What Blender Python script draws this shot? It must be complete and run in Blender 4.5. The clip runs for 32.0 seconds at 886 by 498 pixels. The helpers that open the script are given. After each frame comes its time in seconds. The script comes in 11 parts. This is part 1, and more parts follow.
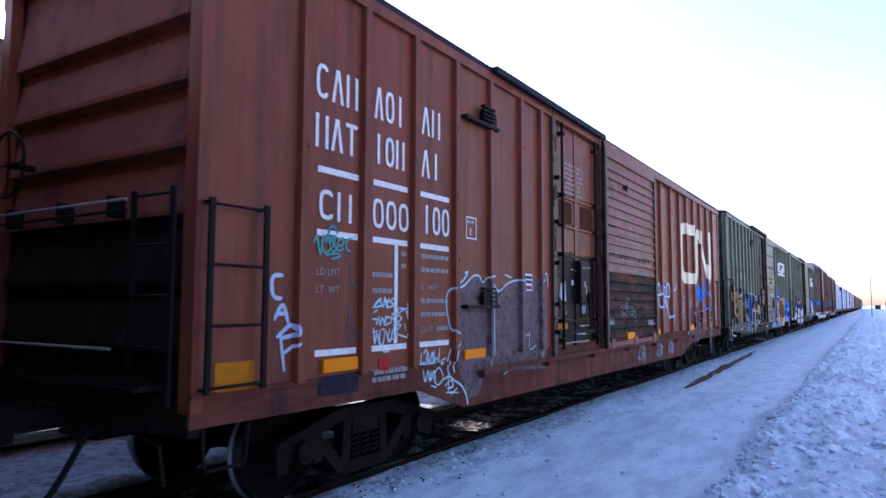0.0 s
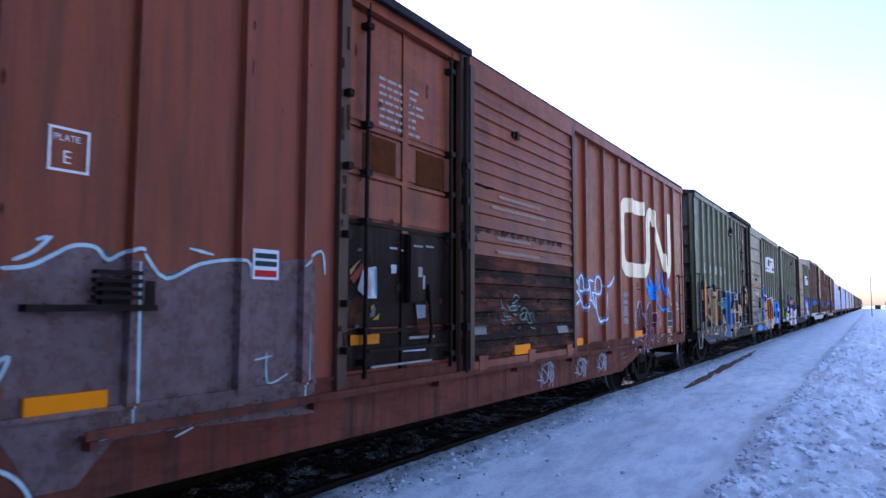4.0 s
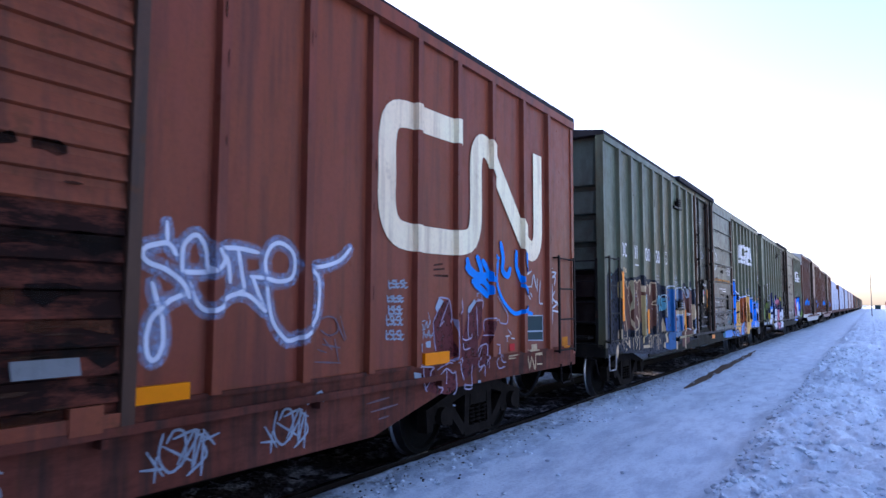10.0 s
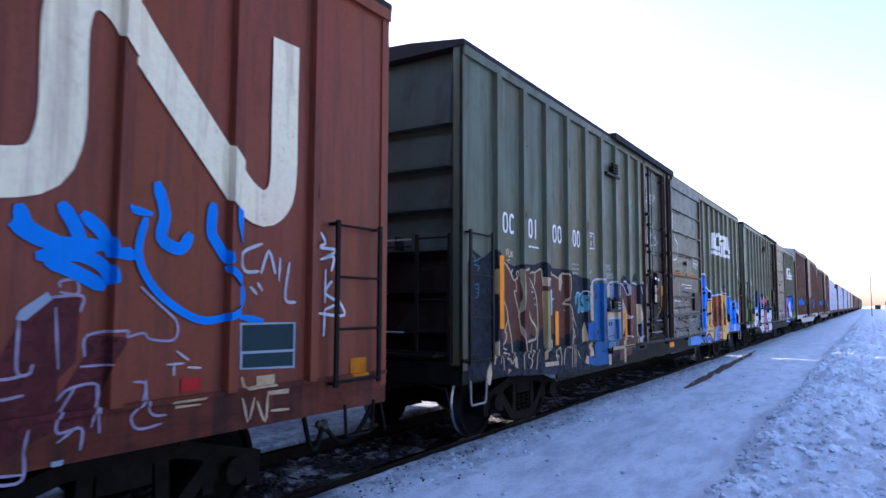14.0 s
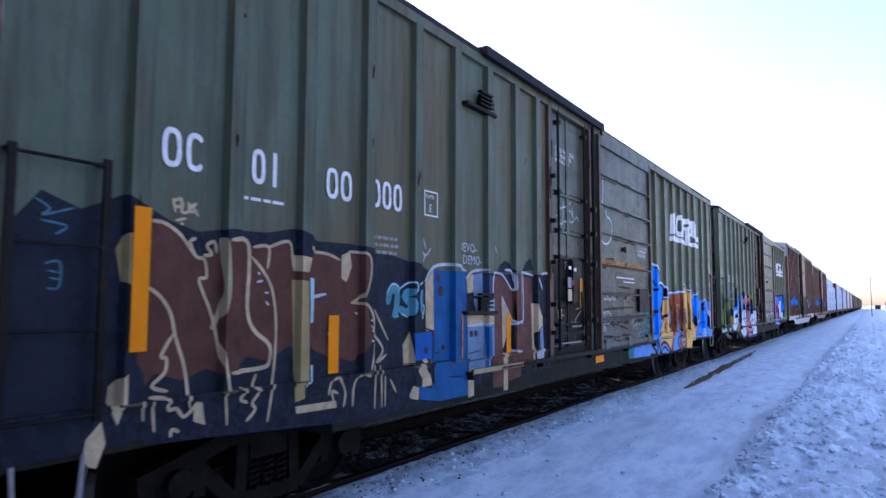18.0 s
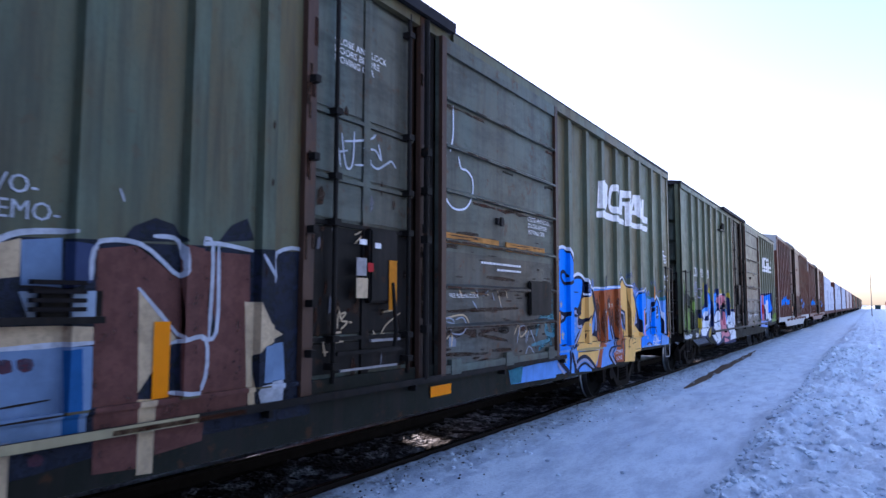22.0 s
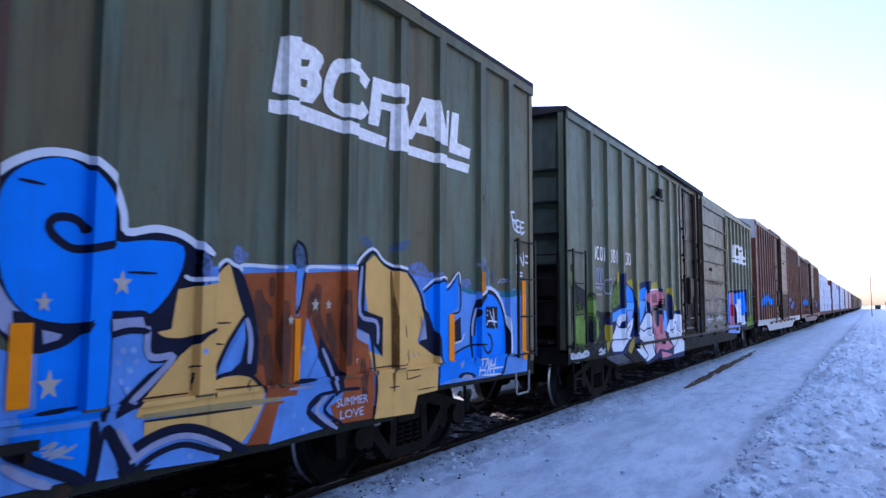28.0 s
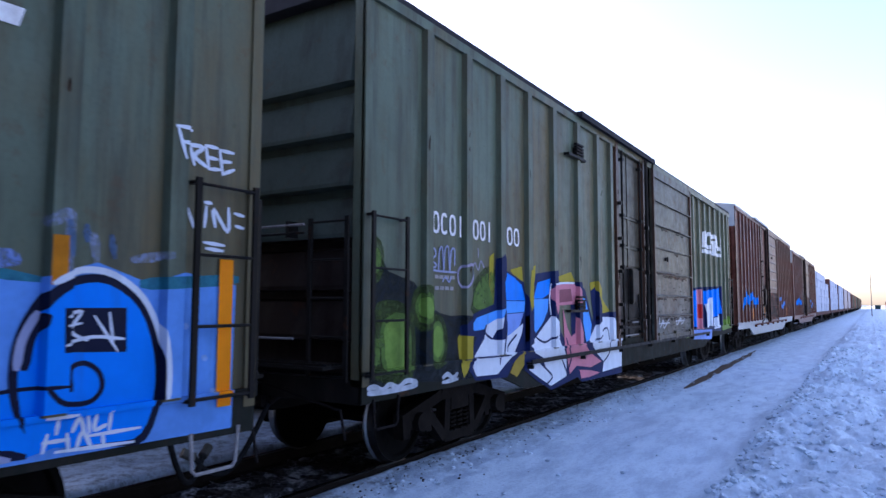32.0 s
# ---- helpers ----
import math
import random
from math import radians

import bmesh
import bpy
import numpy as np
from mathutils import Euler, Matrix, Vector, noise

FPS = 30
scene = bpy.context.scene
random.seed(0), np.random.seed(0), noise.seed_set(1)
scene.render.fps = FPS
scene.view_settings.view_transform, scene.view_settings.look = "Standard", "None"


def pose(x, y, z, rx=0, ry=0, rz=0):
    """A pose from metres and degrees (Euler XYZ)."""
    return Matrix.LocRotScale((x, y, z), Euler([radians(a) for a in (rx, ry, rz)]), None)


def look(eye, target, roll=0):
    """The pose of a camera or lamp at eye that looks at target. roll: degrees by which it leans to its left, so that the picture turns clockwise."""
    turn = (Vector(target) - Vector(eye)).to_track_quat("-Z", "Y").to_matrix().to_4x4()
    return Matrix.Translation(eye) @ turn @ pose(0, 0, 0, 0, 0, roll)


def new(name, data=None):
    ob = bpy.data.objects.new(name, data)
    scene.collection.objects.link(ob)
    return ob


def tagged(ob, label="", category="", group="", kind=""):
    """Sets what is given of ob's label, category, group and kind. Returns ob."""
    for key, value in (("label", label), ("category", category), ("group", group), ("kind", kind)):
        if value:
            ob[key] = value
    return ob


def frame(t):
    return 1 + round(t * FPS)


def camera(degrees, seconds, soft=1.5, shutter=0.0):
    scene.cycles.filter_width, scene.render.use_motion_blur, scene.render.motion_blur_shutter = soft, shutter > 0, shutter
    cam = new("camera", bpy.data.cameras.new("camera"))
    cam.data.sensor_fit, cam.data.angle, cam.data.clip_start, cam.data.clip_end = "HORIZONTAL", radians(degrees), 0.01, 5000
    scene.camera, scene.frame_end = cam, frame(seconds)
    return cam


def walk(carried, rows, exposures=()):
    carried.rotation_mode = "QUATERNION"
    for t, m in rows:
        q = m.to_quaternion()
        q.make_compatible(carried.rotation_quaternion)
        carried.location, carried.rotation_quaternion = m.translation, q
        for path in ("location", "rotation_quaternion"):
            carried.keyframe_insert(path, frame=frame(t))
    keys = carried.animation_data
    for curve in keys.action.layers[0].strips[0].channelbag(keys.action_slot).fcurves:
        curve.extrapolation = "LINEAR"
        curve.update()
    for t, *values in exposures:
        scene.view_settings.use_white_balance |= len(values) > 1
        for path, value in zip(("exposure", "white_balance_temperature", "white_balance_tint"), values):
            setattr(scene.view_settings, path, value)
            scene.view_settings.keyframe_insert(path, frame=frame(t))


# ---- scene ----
from mathutils.geometry import delaunay_2d_cdt

# ---------------------------------------------------------------- camera
EYE = 1.75
cam = camera(66.81, 32.0, soft=1.45, shutter=0.5)
EYE_POSE = pose(0, 0, EYE, 94.678, -0.20, 32.403)
walk(cam, [(0.0, EYE_POSE), (32.0, EYE_POSE)], [(0.0, 1.62, 6000, 31), (32.0, 1.62, 6000, 31)])

# ---------------------------------------------------------------- world, sun, exposure
SUN_UP, SUN_YAW = 23.0, 72.0          # height of the sun, and its bearing to the left of the track
world = bpy.data.worlds.new("winter_sky")
scene.world = world
world.use_nodes = True
wt = world.node_tree
sky = wt.nodes.new("ShaderNodeTexSky")
sky.sky_type = "NISHITA"
sky.sun_disc = False
sky.sun_elevation = radians(SUN_UP)
sky.sun_rotation = radians(-SUN_YAW)
sky.air_density, sky.dust_density, sky.ozone_density = 1.0, 1.6, 1.6
wt.nodes["Background"].inputs["Strength"].default_value = 0.15
wt.links.new(sky.outputs["Color"], wt.nodes["Background"].inputs["Color"])
sun = new("sun", bpy.data.lights.new("sun", "SUN"))
sun.data.energy, sun.data.angle, sun.data.color = 3.2, radians(0.5), (1.0, 0.9, 0.76)
sun.matrix_world = look((-60 * math.sin(radians(SUN_YAW)), 60 * math.cos(radians(SUN_YAW)), 60 * math.tan(radians(SUN_UP))), (0, 0, 0))

# ---------------------------------------------------------------- the train's way
TRACK_X = -5.32                       # centre of the track; z = 0 is the top of the rails
SPEEDS = [1.137, 1.157, 1.205, 1.224, 1.205, 1.202, 1.203, 1.2, 1.21, 1.22, 1.236, 1.241, 1.225, 1.236, 1.243, 1.221, 1.2]   # metres a second, every two seconds


def gone(t):
    """How far the train has rolled after t seconds."""
    way, n = 0.0, 64
    for i in range(n):
        a = (i + 0.5) * t / n
        k = min(int(a / 2), 15)
        f = a / 2 - k
        way += (SPEEDS[k] * (1 - f) + SPEEDS[k + 1] * f) * t / n
    return way


CARS, FAR_CARS, WHEELSETS = [], [], []
FAR_X, FAR_SPEED = -9.7, 5.85        # the other train, on the next track, goes the other way


def motions():
    for car, start in CARS:
        walk(car, [(t, pose(TRACK_X, start - gone(t), 0)) for t in range(0, 33)])
    for car, start in FAR_CARS:
        walk(car, [(t, pose(FAR_X, start + FAR_SPEED * t, 0)) for t in (0, 16, 32)])
    for ws, y, z, radius in WHEELSETS:
        walk(ws, [(i / 2, pose(0, y, z, math.degrees(gone(i / 2) / radius))) for i in range(0, 65)])


# ---------------------------------------------------------------- mesh helpers
def part(name, bm, material, parent=None, label="", smooth=False):
    me = bpy.data.meshes.new(name)
    bm.normal_update()
    bm.to_mesh(me)
    bm.free()
    for m in (material if isinstance(material, (list, tuple)) else [material]):
        me.materials.append(m)
    if smooth:
        for p in me.polygons:
            p.use_smooth = True
    ob = new(name, me)
    if parent:
        ob.parent = parent
    if label:
        ob["label"] = label
    return ob


def again(ob, m, parent=None):
    """A further piece on the same mesh."""
    o = new(ob.name.split(".")[0], ob.data)
    o.parent = parent or ob.parent
    o.matrix_basis = m
    return o


def box(bm, x0, x1, y0, y1, z0, z1, mat=0):
    v = [bm.verts.new((x, y, z)) for x in (x0, x1) for y in (y0, y1) for z in (z0, z1)]
    for f in ((0, 1, 3, 2), (4, 6, 7, 5), (0, 4, 5, 1), (2, 3, 7, 6), (0, 2, 6, 4), (1, 5, 7, 3)):
        bm.faces.new([v[i] for i in f]).material_index = mat
    return v


def rod(bm, p, q, r, n=8, mat=0, r2=None):
    p, q = Vector(p), Vector(q)
    d = (q - p).normalized()
    a = d.orthogonal().normalized()
    b = d.cross(a)
    r2 = r if r2 is None else r2
    rings = [[bm.verts.new(c + (a * math.cos(2 * math.pi * i / n) + b * math.sin(2 * math.pi * i / n)) * rr) for i in range(n)] for c, rr in ((p, r), (q, r2))]
    for i in range(n):
        bm.faces.new((rings[0][i], rings[0][(i + 1) % n], rings[1][(i + 1) % n], rings[1][i])).material_index = mat
    bm.faces.new(rings[0][::-1]).material_index = mat
    bm.faces.new(rings[1]).material_index = mat


def tube(bm, pts, r, n=7, mat=0):
    """One swept pipe through the points, its rings shared from bend to bend."""
    q = [Vector(p) for p in pts]
    side, rings = None, []
    for i, p in enumerate(q):
        d = (q[min(i + 1, len(q) - 1)] - q[max(i - 1, 0)]).normalized()
        side = d.orthogonal() if side is None else side - d * side.dot(d)
        side = (side if side.length > 1e-4 else d.orthogonal()).normalized()
        up = d.cross(side)
        rings.append([bm.verts.new(p + (side * math.cos(2 * math.pi * k / n) + up * math.sin(2 * math.pi * k / n)) * r) for k in range(n)])
    for a, b in zip(rings, rings[1:]):
        for k in range(n):
            bm.faces.new((a[k], a[(k + 1) % n], b[(k + 1) % n], b[k])).material_index = mat
    bm.faces.new(rings[0][::-1]).material_index = mat
    bm.faces.new(rings[-1]).material_index = mat


def extrude(bm, outline, y0, y1, mat=0):
    """A prism along y from an outline of (x, z)."""
    a = [bm.verts.new((x, y0, z)) for x, z in outline]
    b = [bm.verts.new((x, y1, z)) for x, z in outline]
    n = len(outline)
    for i in range(n):
        bm.faces.new((a[i], a[(i + 1) % n], b[(i + 1) % n], b[i])).material_index = mat
    bm.faces.new(a[::-1]).material_index = mat
    bm.faces.new(b).material_index = mat


def slab(bm, outline, x0, x1, mat=0):
    """A plate between two x planes from an outline of (y, z)."""
    a = [bm.verts.new((x0, y, z)) for y, z in outline]
    b = [bm.verts.new((x1, y, z)) for y, z in outline]
    n = len(outline)
    for i in range(n):
        bm.faces.new((a[i], a[(i + 1) % n], b[(i + 1) % n], b[i])).material_index = mat
    bm.faces.new(a[::-1]).material_index = mat
    bm.faces.new(b).material_index = mat


def lathe(bm, profile, n=28, axis="x", mat=0):
    """Turns (x, radius) about the x axis."""
    rings = [[bm.verts.new((x, r * math.cos(2 * math.pi * i / n), r * math.sin(2 * math.pi * i / n))) for i in range(n)] for x, r in profile]
    for a, b in zip(rings, rings[1:]):
        for i in range(n):
            bm.faces.new((a[i], a[(i + 1) % n], b[(i + 1) % n], b[i])).material_index = mat
    bm.faces.new(rings[0][::-1]).material_index = mat
    bm.faces.new(rings[-1]).material_index = mat


def fixed(bm):
    bmesh.ops.recalc_face_normals(bm, faces=bm.faces)
    return bm


# ---------------------------------------------------------------- materials
def nodes_of(name, rough=0.6, metal=0.0, shine=0.3):
    m = bpy.data.materials.new(name)
    m.use_nodes = True
    nt = m.node_tree
    b = nt.nodes["Principled BSDF"]
    b.inputs["Roughness"].default_value, b.inputs["Metallic"].default_value = rough, metal
    b.inputs["Specular IOR Level"].default_value = shine
    return m, nt, b


def noise_node(nt, coord, scale, detail=4.0, rough=0.55, stretch=(1, 1, 1)):
    mp = nt.nodes.new("ShaderNodeMapping")
    mp.inputs["Scale"].default_value = stretch
    nt.links.new(coord, mp.inputs["Vector"])
    n = nt.nodes.new("ShaderNodeTexNoise")
    n.inputs["Scale"].default_value, n.inputs["Detail"].default_value, n.inputs["Roughness"].default_value = scale, detail, rough
    nt.links.new(mp.outputs["Vector"], n.inputs["Vector"])
    return n.outputs["Fac"]


def ramp(nt, fac, a, b, lo=(0, 0, 0, 1), hi=(1, 1, 1, 1)):
    r = nt.nodes.new("ShaderNodeValToRGB")
    r.color_ramp.elements[0].position, r.color_ramp.elements[1].position = a, b
    r.color_ramp.elements[0].color, r.color_ramp.elements[1].color = lo, hi
    nt.links.new(fac, r.inputs["Fac"])
    return r.outputs["Color"]


def blend(nt, fac, a, b, kind="MIX"):
    n = nt.nodes.new("ShaderNodeMix")
    n.data_type, n.blend_type = "RGBA", kind
    for value, socket in ((fac, n.inputs["Factor"]), (a, n.inputs["A"]), (b, n.inputs["B"])):
        if isinstance(value, (int, float)):
            socket.default_value = value
        elif isinstance(value, tuple):
            socket.default_value = (*value[:3], 1)
        else:
            nt.links.new(value, socket)
    return n.outputs["Result"]


def bump(nt, b, height, strength=0.3, distance=0.01):
    n = nt.nodes.new("ShaderNodeBump")
    n.inputs["Strength"].default_value, n.inputs["Distance"].default_value = strength, distance
    nt.links.new(height, n.inputs["Height"])
    nt.links.new(n.outputs["Normal"], b.inputs["Normal"])


def scaled(nt, fac, k):
    n = nt.nodes.new("ShaderNodeMath")
    n.operation = "MULTIPLY"
    n.inputs[1].default_value = k
    nt.links.new(fac, n.inputs[0])
    return n.outputs[0]


def paint(name, base, dirt=(0.035, 0.028, 0.024), rust=(0.11, 0.045, 0.02), grime=0.5, rusty=0.25, rough=0.38, fade=0.25, shine=0.11, stain=0.0, warm=None, stain_at=0.46):
    """Weathered coach paint: faded patches, rain streaks, specks of rust, dents."""
    m, nt, b = nodes_of(name, rough, 0.0, shine)
    co = nt.nodes.new("ShaderNodeTexCoord").outputs["Object"]
    big = noise_node(nt, co, 0.55, 5, 0.6)
    streak = noise_node(nt, co, 3.0, 5, 0.65, (1, 2.2, 0.16))
    fine = noise_node(nt, co, 26.0, 4, 0.6)
    mid = noise_node(nt, co, 5.0, 6, 0.7)
    pale = tuple(min(1, c * 1.28 + 0.015) for c in base)
    dark = tuple(c * 0.72 for c in base)
    col = blend(nt, scaled(nt, ramp(nt, big, 0.42, 0.62), fade * 2), base, pale)
    if warm:
        # old coats of paint and rust film that show through sheet by sheet
        sheets = noise_node(nt, co, 0.9, 4, 0.6, (1, 1.1, 0.34))
        col = blend(nt, ramp(nt, sheets, 0.40, 0.60), col, warm)
        col = blend(nt, scaled(nt, ramp(nt, noise_node(nt, co, 2.3, 6, 0.7, (1, 1.4, 0.3)), 0.52, 0.7), 0.5), col, tuple(c * 0.62 for c in warm))
    col = blend(nt, scaled(nt, ramp(nt, fine, 0.45, 0.75), 0.35), col, dark)
    col = blend(nt, scaled(nt, ramp(nt, streak, 0.47, 0.66), grime), col, dirt)
    col = blend(nt, scaled(nt, ramp(nt, mid, 0.585, 0.66), rusty), col, rust)
    if stain:
        blot = noise_node(nt, co, 1.5, 7, 0.75, (1, 0.7, 2.6))
        col = blend(nt, scaled(nt, ramp(nt, blot, stain_at, stain_at + 0.16), stain), col, (0.012, 0.008, 0.007))
    nt.links.new(col, b.inputs["Base Color"])
    nt.links.new(ramp(nt, mid, 0.3, 0.8, (rough - 0.12,) * 3 + (1,), (min(1, rough + 0.2),) * 3 + (1,)), b.inputs["Roughness"])
    bump(nt, b, noise_node(nt, co, 1.7, 3, 0.5), 0.35, 0.02)
    return m


def plain(name, base, rough=0.6, metal=0.0, vary=0.3, scale=8.0, bumpy=0.0, dark=None):
    m, nt, b = nodes_of(name, rough, metal, 0.5 if metal else 0.06)
    co = nt.nodes.new("ShaderNodeTexCoord").outputs["Object"]
    n = noise_node(nt, co, scale, 5, 0.65)
    lo = dark or tuple(c * (1 - vary) for c in base)
    col = blend(nt, ramp(nt, n, 0.3, 0.72), lo, base)
    nt.links.new(col, b.inputs["Base Color"])
    if bumpy:
        bump(nt, b, noise_node(nt, co, scale * 5, 4, 0.6), 0.5, bumpy)
    return m


RED = paint("oxide_red_paint", (0.225, 0.053, 0.030), rust=(0.18, 0.06, 0.02), grime=0.42, rusty=0.35, warm=(0.25, 0.062, 0.028))
# duller end paints; the green is darkened to carry shade between the cars
RED_END = paint("red_end_paint", (0.20, 0.060, 0.038), grime=0.55, rough=0.6, shine=0.03)
GREEN_END = paint("shaded_green_end_paint", (0.064, 0.080, 0.062), grime=0.5, rusty=0.2, rough=0.6, shine=0.03)
RED_DOOR = paint("grimy_red_door_paint", (0.230, 0.054, 0.030), grime=0.45, rusty=0.45, stain=0.25, warm=(0.26, 0.068, 0.030))
# dark gear paint; also the colour that paints shade low on the ends
DARK_AND_SHADE = paint("dark_gear_and_shade_paint", (0.012, 0.006, 0.005), grime=0.6, rusty=0.5, rust=(0.05, 0.018, 0.008), shine=0.03)
GREEN = paint("dark_green_paint", (0.098, 0.122, 0.080), grime=0.45, rusty=0.25, warm=(0.128, 0.100, 0.048))
GREEN_DOOR = paint("grimy_green_door_paint", (0.088, 0.118, 0.098), grime=0.5, rusty=0.6, stain=0.4, warm=(0.112, 0.106, 0.074))
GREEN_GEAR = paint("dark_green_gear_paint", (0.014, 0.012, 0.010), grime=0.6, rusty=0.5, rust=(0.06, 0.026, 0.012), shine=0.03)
BROWN = paint("brown_paint", (0.13, 0.040, 0.026), grime=0.45, stain=0.4)
GREY_ROOF = plain("galvanised_roof", (0.42, 0.43, 0.44), 0.5, 0.3, 0.3, 3.0)
DARK_ROOF = plain("weathered_roof_edge", (0.035, 0.033, 0.036), 0.7, 0, 0.4, 4.0)
UNDER = plain("greasy_underframe_steel", (0.008, 0.007, 0.006), 0.85, 0, 0.5, 6.0, 0.004)
TRUCK = plain("dusty_cast_steel", (0.020, 0.015, 0.012), 0.85, 0, 0.55, 9.0, 0.004)
TREAD = plain("polished_wheel_rim", (0.30, 0.30, 0.30), 0.35, 1.0, 0.25, 10.0)
RAILSTEEL = plain("rail_head_steel", (0.6, 0.58, 0.55), 0.22, 1.0, 0.2, 12.0)
RAILRUST = plain("rail_side_rust", (0.022, 0.016, 0.013), 0.85, 0, 0.4, 10.0, 0.003)
BLACKIRON = plain("blackened_iron", (0.016, 0.012, 0.011), 0.6, 0, 0.4, 12.0, 0.002)
RUBBER = plain("black_rubber_hose", (0.02, 0.02, 0.021), 0.7, 0, 0.3, 20.0)
BRASS = plain("worn_hose_coupling", (0.16, 0.15, 0.13), 0.5, 0.6, 0.4, 20.0)
TIEWOOD = plain("creosoted_tie", (0.022, 0.018, 0.016), 0.9, 0, 0.5, 7.0, 0.01)

ORANGE = plain("orange_reflective_sheet", (1.0, 0.275, 0.0), 0.35, 0, 0.12, 6.0)
DIRTY_ORANGE = plain("dirty_orange_reflective_sheet", (0.66, 0.21, 0.008), 0.45, 0, 0.35, 9.0)
LETTER = plain("weathered_white_lettering", (0.95, 0.92, 0.88), 0.6, 0, 0.3, 16.0, dark=(0.66, 0.60, 0.56))
EMBLEM = paint("cream_emblem_paint", (0.95, 0.75, 0.50), dirt=(0.40, 0.25, 0.15), rust=(0.30, 0.16, 0.08), grime=0.55, rusty=0.25)
FAINT = plain("nearly_gone_stencil", (0.46, 0.33, 0.26), 0.7, 0, 0.5, 18.0)
DULL_LETTER = plain("faded_stencil", (0.40, 0.36, 0.34), 0.7, 0, 0.4, 18.0)


def spray(name, base, vary=0.25, scale=4.0, gaps=0.0, thin=0.0):
    """Spray paint on steel, worn and uneven; with gaps the metal shows through."""
    m, nt, b = nodes_of(name, 0.5, 0.0, 0.05)
    co = nt.nodes.new("ShaderNodeTexCoord").outputs["Object"]
    n = noise_node(nt, co, scale, 5, 0.65)
    col = blend(nt, ramp(nt, n, 0.32, 0.7), tuple(c * (1 - vary) for c in base), base)
    col = blend(nt, scaled(nt, ramp(nt, noise_node(nt, co, 3.0, 5, 0.65, (1, 2.2, 0.16)), 0.55, 0.8), 0.35), col, (0.04, 0.034, 0.032))
    nt.links.new(col, b.inputs["Base Color"])
    if gaps:
        mix, clear = nt.nodes.new("ShaderNodeMixShader"), nt.nodes.new("ShaderNodeBsdfTransparent")
        nt.links.new(ramp(nt, noise_node(nt, co, 22.0 if thin else 9.0, 6, 0.75), 0.5 - gaps * 0.25 - thin, 0.5 + gaps * 0.3 - thin, (0, 0, 0, 1), (gaps,) * 3 + (1,)), mix.inputs[0])
        nt.links.new(b.outputs[0], mix.inputs[1])
        nt.links.new(clear.outputs[0], mix.inputs[2])
        nt.links.new(mix.outputs[0], nt.nodes["Material Output"].inputs["Surface"])
    return m


SKYBLUE, BLUE, NAVY = spray("sky_blue_spray", (0.13, 0.33, 0.76)), spray("bright_blue_spray", (0.0, 0.23, 0.86), 0.12), spray("navy_outline_spray", (0.012, 0.014, 0.035))
LILAC, WHITE, TAN, RUST = spray("lilac_spray", (0.36, 0.38, 0.55)), spray("white_spray", (0.74, 0.76, 0.82), 0.15), spray("tan_spray", (0.86, 0.47, 0.135), 0.16), spray("rust_red_spray", (0.48, 0.115, 0.034), 0.5, 2.5)
DIMBLUE, TEAL, PALE = spray("dim_blue_spray", (0.10, 0.16, 0.26), gaps=0.5), spray("teal_spray", (0.03, 0.20, 0.26), gaps=0.3), spray("pale_spray", (0.58, 0.64, 0.80), 0.15)
NIGHT, MAROON, BONE = spray("night_blue_spray", (0.024, 0.028, 0.041), gaps=0.2), spray("maroon_spray", (0.150, 0.060, 0.040), 0.3, gaps=0.12), spray("bone_outline_spray", (0.68, 0.49, 0.29), 0.3, gaps=0.2)
STRAW, DULLTEAL, COBALT, ASH = spray("straw_spray", (0.46, 0.33, 0.14), 0.35), spray("dull_teal_spray", (0.09, 0.24, 0.29), gaps=0.3), spray("cobalt_spray", (0.016, 0.118, 0.31), 0.4), spray("ash_grey_spray", (0.24, 0.27, 0.31), 0.4)
MOSS, LIME, INK, PINK, GOLD = spray("moss_black_spray", (0.014, 0.02, 0.024), gaps=0.25), spray("lime_spray", (0.20, 0.33, 0.06), gaps=0.15), spray("ink_blue_spray", (0.012, 0.022, 0.085)), spray("pink_spray", (0.66, 0.22, 0.27), 0.15), spray("gold_spray", (0.42, 0.32, 0.03), 0.2)
DUSK, JADE, DUSTY, HALO = spray("dusk_grey_spray", (0.22, 0.150, 0.150), 0.35, gaps=0.5), spray("jade_spray", (0.10, 0.36, 0.32), 0.2), spray("dusty_pink_spray", (0.20, 0.14, 0.16), gaps=0.3), spray("pale_blue_overspray", (0.42, 0.48, 0.66), gaps=0.99, thin=0.12)
FOG, AZURE, SLATE, SIGNRED = spray("fog_grey_spray", (0.36, 0.41, 0.48), gaps=0.2), spray("azure_spray", (0.0, 0.25, 0.80), 0.15), spray("slate_green_sign", (0.025, 0.055, 0.06)), spray("red_sticker", (0.55, 0.03, 0.03))
GAPDARK, SMEAR, HALO2, STRAWRUST = spray("dark_dents_and_joints", (0.03, 0.022, 0.02)), spray("dark_smeared_spray", (0.14, 0.065, 0.045), gaps=0.95), spray("thin_blue_overspray", (0.26, 0.38, 0.80), gaps=0.95, thin=0.08), spray("ochre_rust_run", (0.30, 0.15, 0.04), 0.4, gaps=0.5)
PALE2, WHITE2, DUSKBLUE, PALEGREY, MAROON2 = spray("pale_blue_dots", (0.30, 0.46, 0.80), gaps=0.2), spray("worn_white_spray", (0.58, 0.60, 0.64), 0.2, gaps=0.25), spray("dull_cobalt_spray", (0.05, 0.07, 0.14), 0.3), spray("pale_grey_spray", (0.36, 0.44, 0.52), 0.25), spray("red_brown_spray", (0.185, 0.075, 0.058), 0.35, gaps=0.2)
